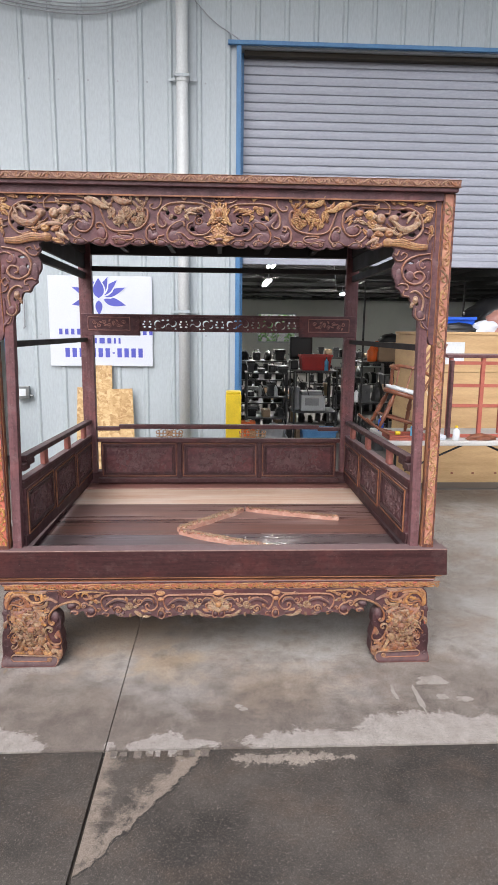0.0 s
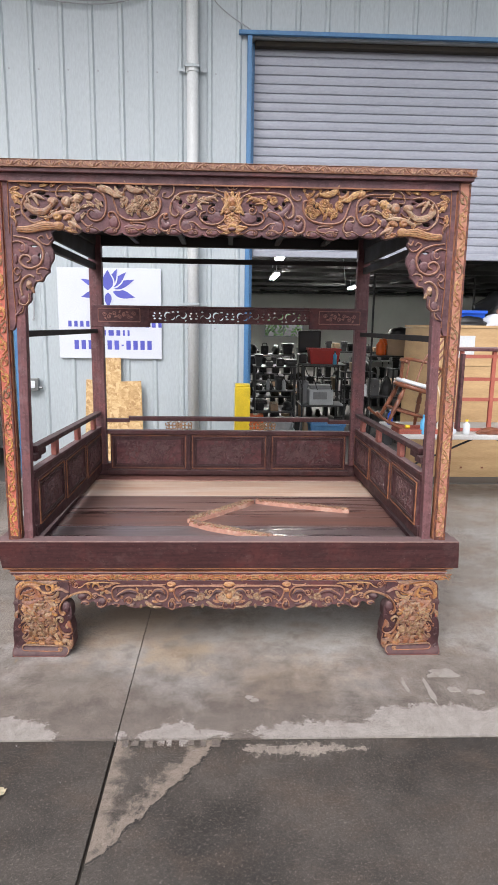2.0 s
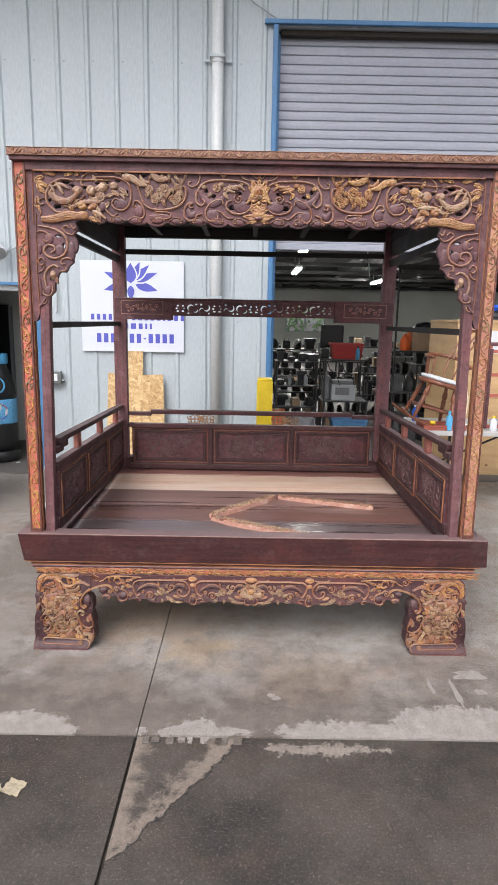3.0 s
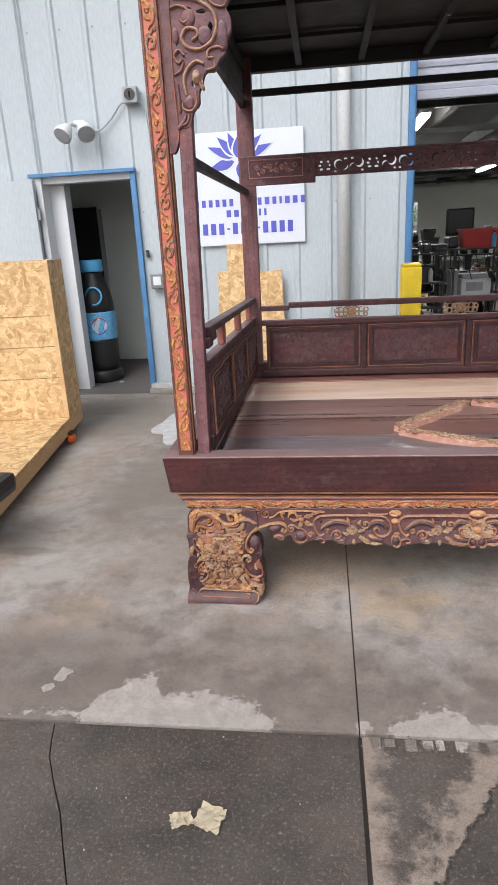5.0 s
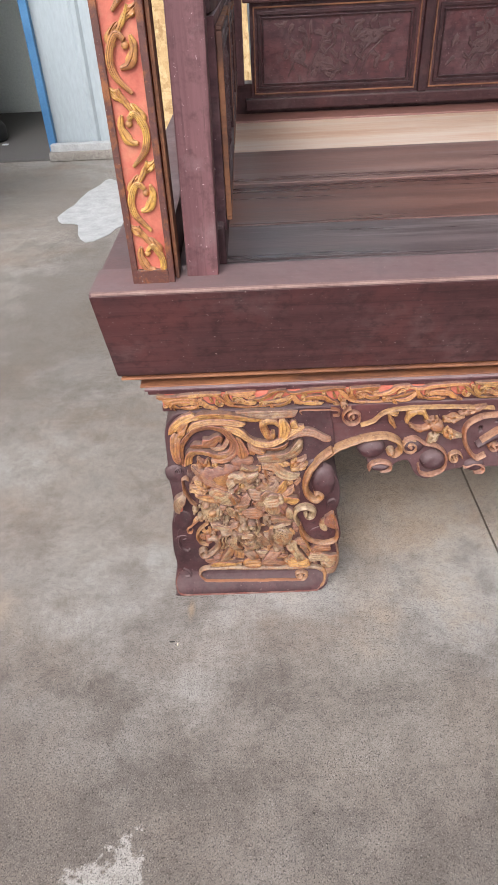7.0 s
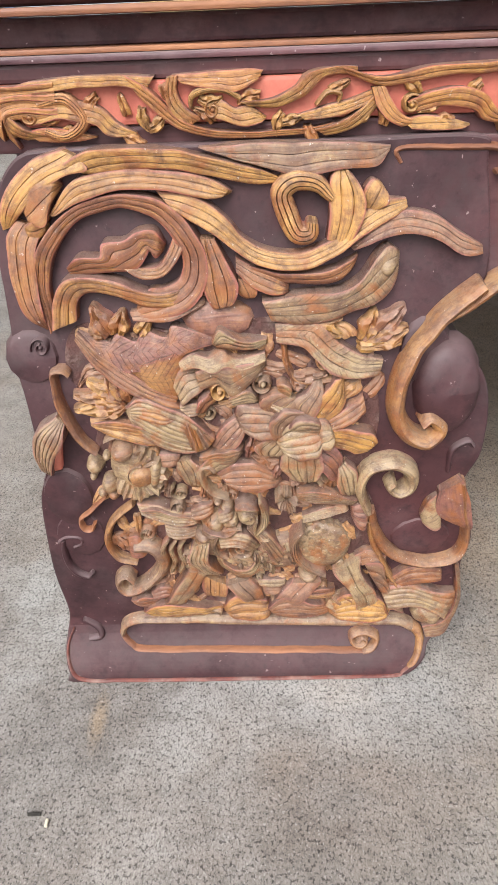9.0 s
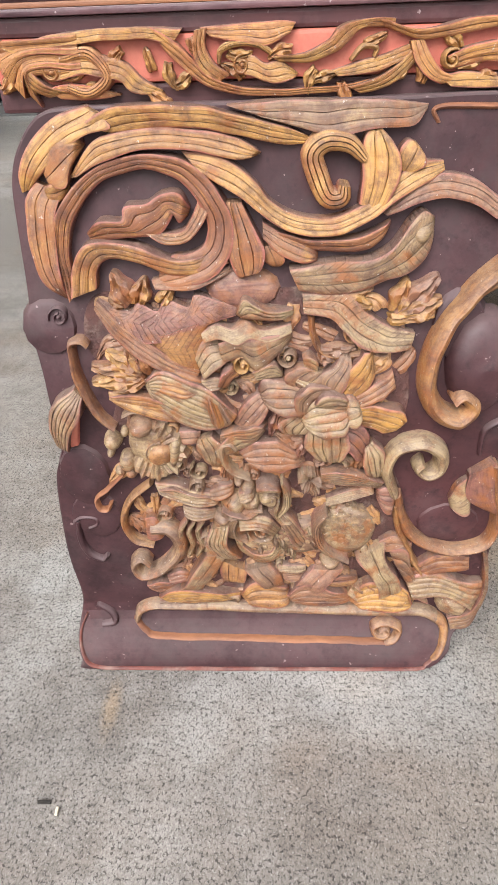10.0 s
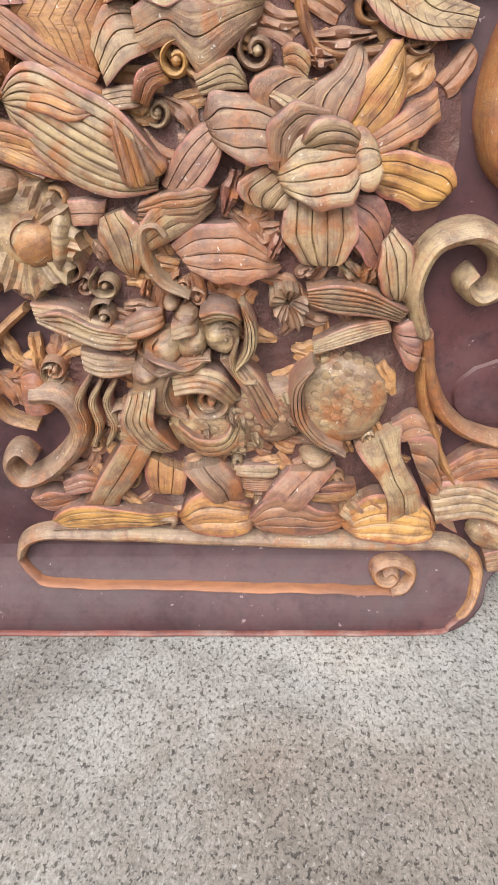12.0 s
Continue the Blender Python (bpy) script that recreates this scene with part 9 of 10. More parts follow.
leaning(-1.36, -1.09, 1.31, 5.955, 0, "tall narrow strand board offcut leaning on the siding")
leaning(-1.47, -1.12, 1.085, 5.915, 1.5, "strand board offcut leaning on the siding")
leaning(-1.11, -0.845, 1.075, 5.915, -2.0, "strand board offcut with a chipped corner leaning on the siding")

# ---- yard things ----
def blot(name, cx, cy, rx, ry, z, material, label, category, seed, rag=0.35, kind=""):
    rr = random.Random(seed)
    ring = []
    for k in range(48):
        a = 2 * math.pi * k / 48
        r = 1 + rag * noise.noise(Vector((1.6 * math.cos(a), 1.6 * math.sin(a), seed))) + 0.25 * rag * noise.noise(Vector((7 * math.cos(a), 7 * math.sin(a), seed)))
        ring.append((cx + rx * r * math.cos(a), cy + ry * r * math.sin(a), z))
    v = [(cx, cy, z)] + ring + [(x, y, 0.0005) for x, y, _ in ring]
    f = [(0, 1 + k, 1 + (k + 1) % 48) for k in range(48)] + [(1 + k, 49 + k, 49 + (k + 1) % 48, 1 + (k + 1) % 48) for k in range(48)]
    return tagged(part(name, (v, f), material), label, category, kind=kind)


blot("paint_spill", -1.63, 5.02, 0.20, 0.42, 0.0035, SPILL, "dried grey-white paint spill on the concrete", "paint spill", 21, 0.5, "structure")
for k, (cx, cy, rx, ry) in enumerate(((0.848, 2.23, 0.011, 0.062), (0.951, 2.195, 0.012, 0.095), (1.05, 2.335, 0.070, 0.042), (1.062, 2.198, 0.03, 0.022), (1.159, 2.178, 0.034, 0.020), (0.112, 2.150, 0.018, 0.016), (0.132, 2.128, 0.020, 0.013), (-1.40, 2.075, 0.026, 0.034), (-1.425, 2.01, 0.018, 0.016))):
    tagged(blot("lime_mark", cx, cy, rx, ry, 0.0028, LIME, "dried pale lime mark on the concrete", "lime mark", 60 + k, 0.6, "structure"), "dried pale lime mark on the concrete", "lime mark", "lime marks", "structure")


def paper(cx, cy, w, d, turn, seed):
    ob = thing("paper_scrap", (cx, cy, 0.002), "crumpled cream paper scrap on damp concrete", "paper", "paper scraps")
    bm = bmesh.new()
    rows = []
    for i in range(9):
        row = []
        for k in range(9):
            u, v = (i / 8 - 0.5), (k / 8 - 0.5)
            e = 1 + 0.28 * noise.noise(Vector((5 * u, 5 * v, seed)))
            x, y = w * u * e, d * v * e
            c, s = math.cos(radians(turn)), math.sin(radians(turn))
            row.append(bm.verts.new((cx + c * x - s * y, cy + s * x + c * y, 0.006 + 0.018 * abs(noise.noise(Vector((3.2 * u, 3.2 * v, seed + 3)))))))
        rows.append(row)
    for i in range(8):
        for k in range(8):
            bm.faces.new((rows[i][k], rows[i + 1][k], rows[i + 1][k + 1], rows[i][k + 1]))
    bmesh.ops.solidify(bm, geom=list(bm.faces), thickness=0.0012)
    part("sheet", bm, PAPER, ob)


paper(-0.884, 1.562, 0.052, 0.040, 20, 1)
paper(-0.815, 1.572, 0.066, 0.070, -15, 2)

# broken grey bits in the joint
for k in range(9):
    x = JX + 0.03 + 0.045 * k + rnd.uniform(-0.01, 0.01)
    bit = tagged(part("concrete_chip", boxes((x, x + rnd.uniform(0.02, 0.04), JY - 0.045 + rnd.uniform(-0.008, 0.008), JY - 0.012, 0.0005, rnd.uniform(0.004, 0.009)), bevel=0.003), CONCRETE), "loose chip of pale concrete beside the joint", "concrete chip", "chips in the joint")
for k in range(34):
    x, y = rnd.uniform(-1.6, 1.3), rnd.uniform(0.9, 1.84)
    r = rnd.uniform(0.0008, 0.0020)
    tagged(part("pebble", tube([(x, y, 0.0003), (x, y + 0.0005, r), (x, y, 1.6 * r)], [r, 1.1 * r, 0.4 * r], 7), rnd.choice((SPILL, CONCRETE, CONCRETE))), "small pale pebble on the concrete", "pebble", "pebbles")
chip = thing("wood_chip", (-1.07, 2.41, 0.001), "small pale wood splinter by the bed leg", "wood chip")
part("splinter", boxes((-1.0565, -1.0545, 2.399, 2.404, 0.0008, 0.003), bevel=0.0006), PAPER, chip)
part("stain_flake", boxes((-1.070, -1.061, 2.406, 2.4085, 0.0008, 0.002), bevel=0.0006), JOINT, chip)

# big strand board crate on a low trolley, turned a little
CRATE = Matrix.Translation((-2.385, 4.63, 0)) @ Matrix.Rotation(radians(7.8), 4, "Z")
crate = thing("wooden_crate", (-2.9, 4.4, 0), "strand board crate on a timber trolley base", "crate")


def crate_part(name, row, material, bevel=0.003, label=""):
    bm = boxes(row, bevel=bevel)
    bmesh.ops.transform(bm, matrix=CRATE, verts=bm.verts)
    part(name, bm, material, crate, label)


crate_part("base_board", (-1.5, 0.0, -1.75, 0.36, 0.145, 0.17), OSB)
crate_part("base_timber", (-0.09, 0.0, -1.75, 0.36, 0.06, 0.144), TIMBER)
crate_part("base_timber", (-1.5, -0.091, -1.75, -1.66, 0.06, 0.144), TIMBER)
crate_part("base_timber", (-0.16, -0.07, -1.6, 0.2, 0.0, 0.059), TIMBER)
for z0, z1 in ((0.172, 0.468), (0.471, 0.694), (0.697, 0.909), (0.912, 1.262)):
    crate_part("board", (-1.5, 0.0, 0.0, 0.018, z0, z1), OSB, 0.002)
crate_part("side_board", (-0.018, 0.0, 0.019, 0.36, 0.172, 1.262), OSB, 0.002)
crate_part("back_board", (-1.5, -0.019, 0.342, 0.36, 0.172, 1.262), OSB, 0.002)
crate_part("lid_board", (-1.5, 0.0, 0.0, 0.36, 1.263, 1.28), OSB, 0.002)
crate_part("corner_batten", (-0.03, 0.004, -0.014, -0.001, 0.172, 1.262), TIMBER, 0.002)
wheel = tube([(-2.372, 4.545, 0.035), (-2.335, 4.545, 0.035)], 0.034, 16)
part("caster_wheel", wheel, ORANGE, crate, "orange caster wheel")
part("caster_fork", boxes((-2.40, -2.373, 4.52, 4.57, 0.03, 0.075), (-2.41, -2.33, 4.51, 4.60, 0.0755, 0.084), bevel=0.003), BLACK, crate)

stool = thing("work_stool", (-2.26, 2.86, 0), "low black padded stool beside the crate", "stool")
part("seat", boxes((-2.50, -1.985, 2.66, 3.05, 0.26, 0.36), bevel=0.035), BLACK, stool)
part("column", tube([(-2.26, 2.86, 0.06), (-2.26, 2.86, 0.265)], 0.03, 12), BLACK, stool)
part("foot_plate", boxes((-2.42, -2.12, 2.74, 2.98, 0.0, 0.06), bevel=0.01), BLACK, stool)

# ---- in the doorway ----
cx, cy = -2.835, 6.66
cooler = thing("bottle_cooler", (cx, cy, 0.013), "black and blue bottle-shaped drinks cooler in the doorway", "drinks cooler")
part("base", lathe([(0.19, 0.0), (0.20, 0.02), (0.20, 0.09), (0.185, 0.11), (0.18, 0.12)], (cx, cy, 0.013), 28), BLACK, cooler, smooth=True)
part("lower_body", lathe([(0.172, 0.12), (0.178, 0.2), (0.182, 0.42), (0.182, 0.435)], (cx, cy, 0.013), 28), BLACK, cooler, smooth=True)
part("label_band", lathe([(0.186, 0.436), (0.187, 0.45), (0.187, 0.70), (0.186, 0.712)], (cx, cy, 0.013), 28), COOLER_BLUE, cooler, "light blue patterned label band", smooth=True)
part("shoulder", lathe([(0.182, 0.7125), (0.178, 0.78), (0.16, 0.90), (0.125, 1.0), (0.098, 1.06), (0.095, 1.10)], (cx, cy, 0.013), 28), BLACK, cooler, smooth=True)
part("cap", lathe([(0.105, 1.101), (0.112, 1.11), (0.112, 1.20), (0.105, 1.215), (0.0, 1.218)], (cx, cy, 0.013), 28), SKY_BLUE, cooler, "blue screw cap", smooth=True)
part("ring_mark", tube([(cx + 0.045 + 0.078 * math.cos(a), cy - 0.158 + 0.008 * math.cos(2 * a), 0.885 + 0.085 * math.sin(a)) for a in np.linspace(0, 2 * math.pi, 22)], 0.010, 6), SKY_BLUE, cooler)
for a0, a1, mat in ((20, 165, RED_PLASTIC), (195, 345, SIGN_BLUE)):
    pts = [(0.078 * math.cos(radians(a)), 0.085 * math.sin(radians(a))) for a in np.linspace(a0, a1, 12)]
    v = []
    for px, pz in pts:
        ang = 0.42 + px / 0.19
        v.append((cx + 0.1895 * math.sin(ang), cy - 0.1895 * math.cos(ang), 0.590 + pz))
    part("print_shape", (v, [tuple(range(len(v)))]), mat, cooler)
pts = [(0.078 * math.cos(a), 0.088 * math.sin(a)) for a in np.linspace(0, 2 * math.pi, 20)[:-1]]
part("print_shape", ([(cx + 0.1885 * math.sin(0.42 + p / 0.19), cy - 0.1885 * math.cos(0.42 + p / 0.19), 0.590 + q) for p, q in pts], [tuple(range(19))]), WHITE, cooler)
inner = thing("inner_door", (-3.2, 7.7, 0.013), "dark inner door standing ajar in the small room", "door")
part("leaf", boxes((-3.42, -3.08, 7.70, 7.74, 0.013, 1.78), bevel=0.004), BLACK, inner)
part("edge_strip", boxes((-3.078, -3.04, 7.70, 7.75, 0.013, 1.76), bevel=0.004), GREY, inner)
litter = thing("paper_litter", (-2.6, 6.5, 0.014), "scrap of white paper on the room floor", "paper")
part("scrap", boxes((-2.62, -2.58, 6.48, 6.51, 0.0135, 0.02), bevel=0.003), WHITE, litter)

# ---- the work table at the roller door ----
TX0, TX1, TY0, TY1, TZ = 1.50, 3.40, 4.85, 5.60, 0.745
table = thing("folding_table", (2.4, 5.2, 0), "white folding work table with grey legs", "table")
part("tabletop", boxes((TX0, TX1, TY0, TY1, TZ - 0.045, TZ), bevel=0.012), TABLETOP, table)
for x in (TX0 + 0.25, TX1 - 0.3):
    for y in (TY0 + 0.08, TY1 - 0.08):
        part("leg", tube([(x, y, TZ - 0.046), (x, y, 0.0)], 0.014, 8), BLACK, table)
    part("crossbar", tube([(x, TY0 + 0.08, 0.12), (x, TY1 - 0.08, 0.12)], 0.010, 8), BLACK, table)
    part("brace", tube([(x, 5.2, 0.4), (2.4, 5.2, TZ - 0.05)], 0.010, 8), BLACK, table)

box_crate = thing("plywood_crate", (2.95, 6.7, 0.012), "big knotty pine crate inside the roller door", "crate")
for z0, z1 in ((0.013, 0.44), (0.444, 0.86), (0.864, 1.25), (1.254, 1.66)):
    part("board", boxes((2.20, 3.95, 6.30, 6.325, z0, z1), bevel=0.002), PINE, box_crate)
part("side_board", boxes((2.20, 2.225, 6.326, 7.3, 0.013, 1.66), bevel=0.002), PINE, box_crate)
part("back_board", boxes((2.226, 3.95, 7.28, 7.3, 0.013, 1.66), bevel=0.002), PINE, box_crate)
part("lid_board", boxes((2.19, 3.96, 6.29, 7.31, 1.661, 1.69), bevel=0.003), PINE, box_crate)
part("corner_batten", boxes((2.24, 2.31, 6.27, 6.2995, 0.013, 1.66), bevel=0.003), TIMBER, box_crate)
for x in (2.62, 2.86, 3.12):
    part("hand_hole", boxes((x, x + 0.028, 6.2965, 6.2995, 0.112, 0.132), bevel=0.001), CHAIR_WOOD, box_crate)
part("paper_note", boxes((2.42, 2.68, 6.295, 6.2995, 1.34, 1.58)), WHITE, box_crate)


def soft_heap(name, cx, cy, z, rx, ry, h, material, label, category, seed, rough=0.35):
    """A soft crumpled body that rests on z."""
    ob = thing(name, (cx, cy, z), label, category)
    verts, faces, n, m = [], [], 9, 20
    for i in range(n + 1):
        t = i / n
        for k in range(m):
            a = 2 * math.pi * k / m
            w = 1 + rough * noise.noise(Vector((2.2 * math.cos(a), 2.2 * math.sin(a), 3 * t + seed)))
            r = (1 - t ** 3.2) ** 0.5
            verts.append((cx + rx * r * w * math.cos(a), cy + ry * r * w * math.sin(a), z + h * t * (1 + 0.3 * rough * noise.noise(Vector((math.cos(a) * 3, math.sin(a) * 3, seed))))))
    for i in range(n):
        for k in range(m):
            a, b = i * m + k, i * m + (k + 1) % m
            faces.append((a, b, b + m, a + m))
    part("body", (verts, faces), material, ob, smooth=True)


def tote(x, y, z, w, d, h, material, label, category="storage box", lid=None, rim=True):
    """An open or lidded plastic box with tapered walls and a rim."""
    ob = thing("storage_tote", (x, y, z), label, category)
    v, f = [], []
    for zz, k in ((z, 0.88), (z + h, 1.0), (z + h, 0.95), (z + 0.01, 0.84)):
        v += [(x + sx * w * k / 2, y + sy * d * k / 2, zz) for sx, sy in ((-1, -1), (1, -1), (1, 1), (-1, 1))]
    for r in range(3):
        f += [(4 * r + k, 4 * r + (k + 1) % 4, 4 * r + 4 + (k + 1) % 4, 4 * r + 4 + k) for k in range(4)]
    f += [(3, 2, 1, 0), (12, 13, 14, 15)]
    part("tub", (v, f), material, ob)
    if rim:
        part("rim", boxes((x - w / 2 - 0.012, x + w / 2 + 0.012, y - d / 2 - 0.012, y - d / 2 + 0.006, z + h - 0.03, z + h + 0.004), (x - w / 2 - 0.012, x + w / 2 + 0.012, y + d / 2 - 0.006, y + d / 2 + 0.012, z + h - 0.03, z + h + 0.004), (x - w / 2 - 0.012, x - w / 2 + 0.006, y - d / 2 + 0.007, y + d / 2 - 0.007, z + h - 0.03, z + h + 0.004), (x + w / 2 - 0.006, x + w / 2 + 0.012, y - d / 2 + 0.007, y + d / 2 - 0.007, z + h - 0.03, z + h + 0.004), bevel=0.004), material, ob)
    if lid:
        part("lid", boxes((x - w / 2 - 0.014, x + w / 2 + 0.014, y - d / 2 - 0.014, y + d / 2 + 0.014, z + h + 0.005, z + h + 0.035), bevel=0.01), lid, ob)
    return ob


def carton(x, y, z, w, d, h, label, material=None):
    ob = thing("cardboard_box", (x, y, z), label, "box")
    part("body", boxes((x - w / 2, x + w / 2, y - d / 2, y + d / 2, z, z + h - 0.006), bevel=0.004), material or CARD, ob)
    part("flap", boxes((x - w / 2, x - 0.003, y - d / 2, y + d / 2, z + h - 0.0055, z + h), bevel=0.001), material or CARD, ob)
    part("flap", boxes((x + 0.003, x + w / 2, y - d / 2, y + d / 2, z + h - 0.0055, z + h), bevel=0.001), material or CARD, ob)
    part("tape", boxes((x - 0.03, x + 0.03, y - d / 2 + 0.01, y + d / 2 - 0.01, z + h + 0.0003, z + h + 0.0015)), PAPER, ob)


tote(2.70, 6.72, 1.691, 0.34, 0.40, 0.16, BLUE_PLASTIC, "blue plastic tub on top of the plywood crate")
soft_heap("dark_blanket", 2.64, 6.42, 1.691, 0.20, 0.09, 0.10, BLACK, "folded dark packing blanket on the crate", "blanket", 3)
soft_heap("plastic_wrap", 2.98, 6.44, 1.691, 0.17, 0.11, 0.13, SIGN, "crumpled clear plastic wrap on the crate", "plastic wrap", 5)
soft_heap("dark_bundle", 3.25, 6.8, 1.691, 0.38, 0.30, 0.42, BLACK, "dark covered bundle on the crate", "bundle", 8, 0.5)
soft_heap("brown_bundle", 3.2, 6.5, 1.691, 0.25, 0.16, 0.26, DECK_RED, "brown covered cushion on the crate", "cushion", 9, 0.4)

# red glazed cabinet on the table
cab = thing("glazed_cabinet", (2.36, 5.15, TZ), "small red wooden cabinet frame with empty panes", "cabinet")
for x in (2.05, 2.34, 2.64):
    part("post", boxes((x, x + 0.035, 5.02, 5.05, TZ, 1.46), bevel=0.004), CABINET, cab)
for x in (2.05, 2.64):
    part("post", boxes((x, x + 0.035, 5.27, 5.30, TZ, 1.46), bevel=0.004), CABINET, cab)
for z in (TZ + 0.001, 1.02, 1.20, 1.40):
    part("rail", boxes((2.086, 2.339, 5.023, 5.047, z, z + 0.03), (2.376, 2.639, 5.023, 5.047, z, z + 0.03), bevel=0.003), CABINET, cab)
part("top_board", boxes((2.02, 2.70, 5.0, 5.32, 1.461, 1.49), bevel=0.006), LACQUER_DARK, cab)
part("open_door", boxes((2.045, 2.070, 4.955, 5.015, TZ + 0.01, 1.44), bevel=0.004), LACQUER_DARK, cab)

# turned armchair standing on the table
SX, SYY, SZ = 1.72, 5.06, 1.12
chair = thing("armchair", (SX, SYY, TZ), "red-brown turned wooden armchair with white seat pad on the table", "chair")
part("seat", tube([(SX, SYY, SZ - 0.02), (SX, SYY, SZ - 0.012), (SX, SYY, SZ + 0.012), (SX, SYY, SZ + 0.02)], [0.17, 0.185, 0.185, 0.17], 24), CHAIR_WOOD, chair, smooth=True)
part("seat_pad", tube([(SX, SYY, SZ + 0.021), (SX, SYY, SZ + 0.03), (SX, SYY, SZ + 0.05), (SX, SYY, SZ + 0.06)], [0.16, 0.175, 0.17, 0.12], 22), WHITE, chair, "white padded seat cushion", smooth=True)
for sx, sy in ((-1, -1), (1, -1), (-1, 1), (1, 1)):
    a, b = Vector((SX + sx * 0.11, SYY + sy * 0.11, SZ - 0.021)), Vector((SX + sx * 0.17, SYY + sy * 0.16, TZ + 0.034))
    part("leg", tube([a + (b - a) * t for t in (0, 0.12, 0.16, 0.3, 0.34, 0.38, 0.6, 0.72, 0.76, 0.8, 1.0)], [0.014, 0.016, 0.022, 0.024, 0.015, 0.022, 0.018, 0.022, 0.014, 0.018, 0.010], 10), CHAIR_WOOD, chair, smooth=True)
for p, q in (((-1, -1), (1, -1)), ((-1, 1), (1, 1)), ((-1, -1), (-1, 1)), ((1, -1), (1, 1))):
    part("stretcher", tube([(SX + p[0] * 0.148, SYY + p[1] * 0.14, 0.90), (SX + 0.5 * (p[0] + q[0]) * 0.148, SYY + 0.5 * (p[1] + q[1]) * 0.14, 0.90), (SX + q[0] * 0.148, SYY + q[1] * 0.14, 0.90)], [0.009, 0.015, 0.009], 8), CHAIR_WOOD, chair)
arm = glide([(SX - 0.16, SYY - 0.12, SZ + 0.20), (SX - 0.18, SYY + 0.02, SZ + 0.21), (SX - 0.05, SYY + 0.17, SZ + 0.24), (SX + 0.12, SYY + 0.13, SZ + 0.25), (SX + 0.18, SYY - 0.02, SZ + 0.22), (SX + 0.17, SYY - 0.13, SZ + 0.20)], 22)
part("arm_bow", tube([tuple(p) for p in arm], 0.016, 8), CHAIR_WOOD, chair, smooth=True)
for k in range(2, 21, 3):
    p = arm[k]
    part("spindle", tube([(SX + 0.75 * (p[0] - SX), SYY + 0.75 * (p[1] - SYY), SZ + 0.02), tuple(p)], 0.008, 8), CHAIR_WOOD, chair)
for k in range(4):
    part("back_spindle", tube([(SX + 0.05 + 0.03 * k, SYY + 0.13 - 0.02 * k, SZ + 0.24), (SX + 0.15 + 0.045 * k, SYY + 0.22 - 0.02 * k, SZ + 0.52)], 0.009, 8), CHAIR_WOOD, chair)
part("crest_rail", tube([(SX + 0.13, SYY + 0.22, SZ + 0.51), (SX + 0.22, SYY + 0.20, SZ + 0.54), (SX + 0.30, SYY + 0.16, SZ + 0.52)], 0.022, 8), CHAIR_WOOD, chair)

ROCK = 0.6
for sy in (-1, 1):
    part("rocker", tube([(SX + q, SYY + sy * 0.16, TZ + 0.012 + ROCK - math.sqrt(ROCK * ROCK - q * q)) for q in np.linspace(-0.30, 0.36, 16)], 0.012, 8), CHAIR_WOOD, chair)
tilt = Matrix.Translation((SX, 0, TZ + ROCK)) @ Matrix.Rotation(radians(15), 4, "Y") @ Matrix.Translation((-SX, 0, -TZ - ROCK))
chair.location, chair.rotation_euler = tilt @ Vector((SX, SYY, TZ)), (0, radians(15), 0)

frames = thing("frame_stack", (1.66, 4.95, TZ), "flat stack of dark red wooden frames on the table", "frame stack")
for k in range(3):
    part("frame", boxes((1.50, 1.86, 4.86, 4.89, TZ + 0.001 + 0.014 * k, TZ + 0.013 + 0.014 * k), (1.50, 1.86, 5.09, 5.12, TZ + 0.001 + 0.014 * k, TZ + 0.013 + 0.014 * k), (1.50, 1.53, 4.891, 5.089, TZ + 0.001 + 0.014 * k, TZ + 0.013 + 0.014 * k), (1.83, 1.86, 4.891, 5.089, TZ + 0.001 + 0.014 * k, TZ + 0.013 + 0.014 * k)), CABINET, frames)


def bottle(x, y, z, r, h, body, cap, label):
    ob = thing("bottle", (x, y, z), label, "bottle", "bottles on the table")
    part("body", lathe([(r * 0.95, 0), (r, 0.01), (r, 0.68 * h), (0.4 * r, 0.8 * h), (0.36 * r, 0.86 * h)], (x, y, z), 14), body, ob, smooth=True)
    part("cap", lathe([(0.42 * r, 0.861 * h), (0.42 * r, h), (0.0, h + 0.001)], (x, y, z), 12), cap, ob)


bottle(1.715, 4.88, TZ, 0.028, 0.17, SKY_BLUE, SKY_BLUE, "pale blue spray bottle on the table edge")
bottle(2.10, 4.89, TZ, 0.030, 0.13, WHITE, YELLOW, "white glue bottle with yellow cap")
bottle(1.56, 5.40, TZ, 0.026, 0.15, BLUE_PLASTIC, WHITE, "blue bottle standing on the table")
roll = thing("tape_roll", (1.60, 4.87, TZ), "yellow tape roll on the frames", "tape")
part("ring", tube([(1.56, 4.9, TZ + 0.062), (1.60, 4.9, TZ + 0.062)], 0.017, 14), YELLOW, roll)
soft_heap("rag", 1.95, 4.95, TZ, 0.08, 0.06, 0.05, SIGN, "crumpled white rag on the table", "rag", 12, 0.5)
soft_heap("brown_carving", 2.33, 4.90, TZ, 0.12, 0.035, 0.06, CHAIR_WOOD, "carved brown wooden piece lying on the table", "wood carving", 14, 0.6)
strap = thing("hanging_strap", (1.86, 5.0, TZ), "pale webbing strap hanging from the chair", "strap")
part("webbing", tube(glide([(1.83, 4.93, SZ + 0.05), (1.87, 4.91, SZ - 0.1), (1.86, 4.90, TZ + 0.15), (1.84, 4.90, TZ + 0.02)], 12), 0.012, 6, True, 0.3), PAPER, strap)

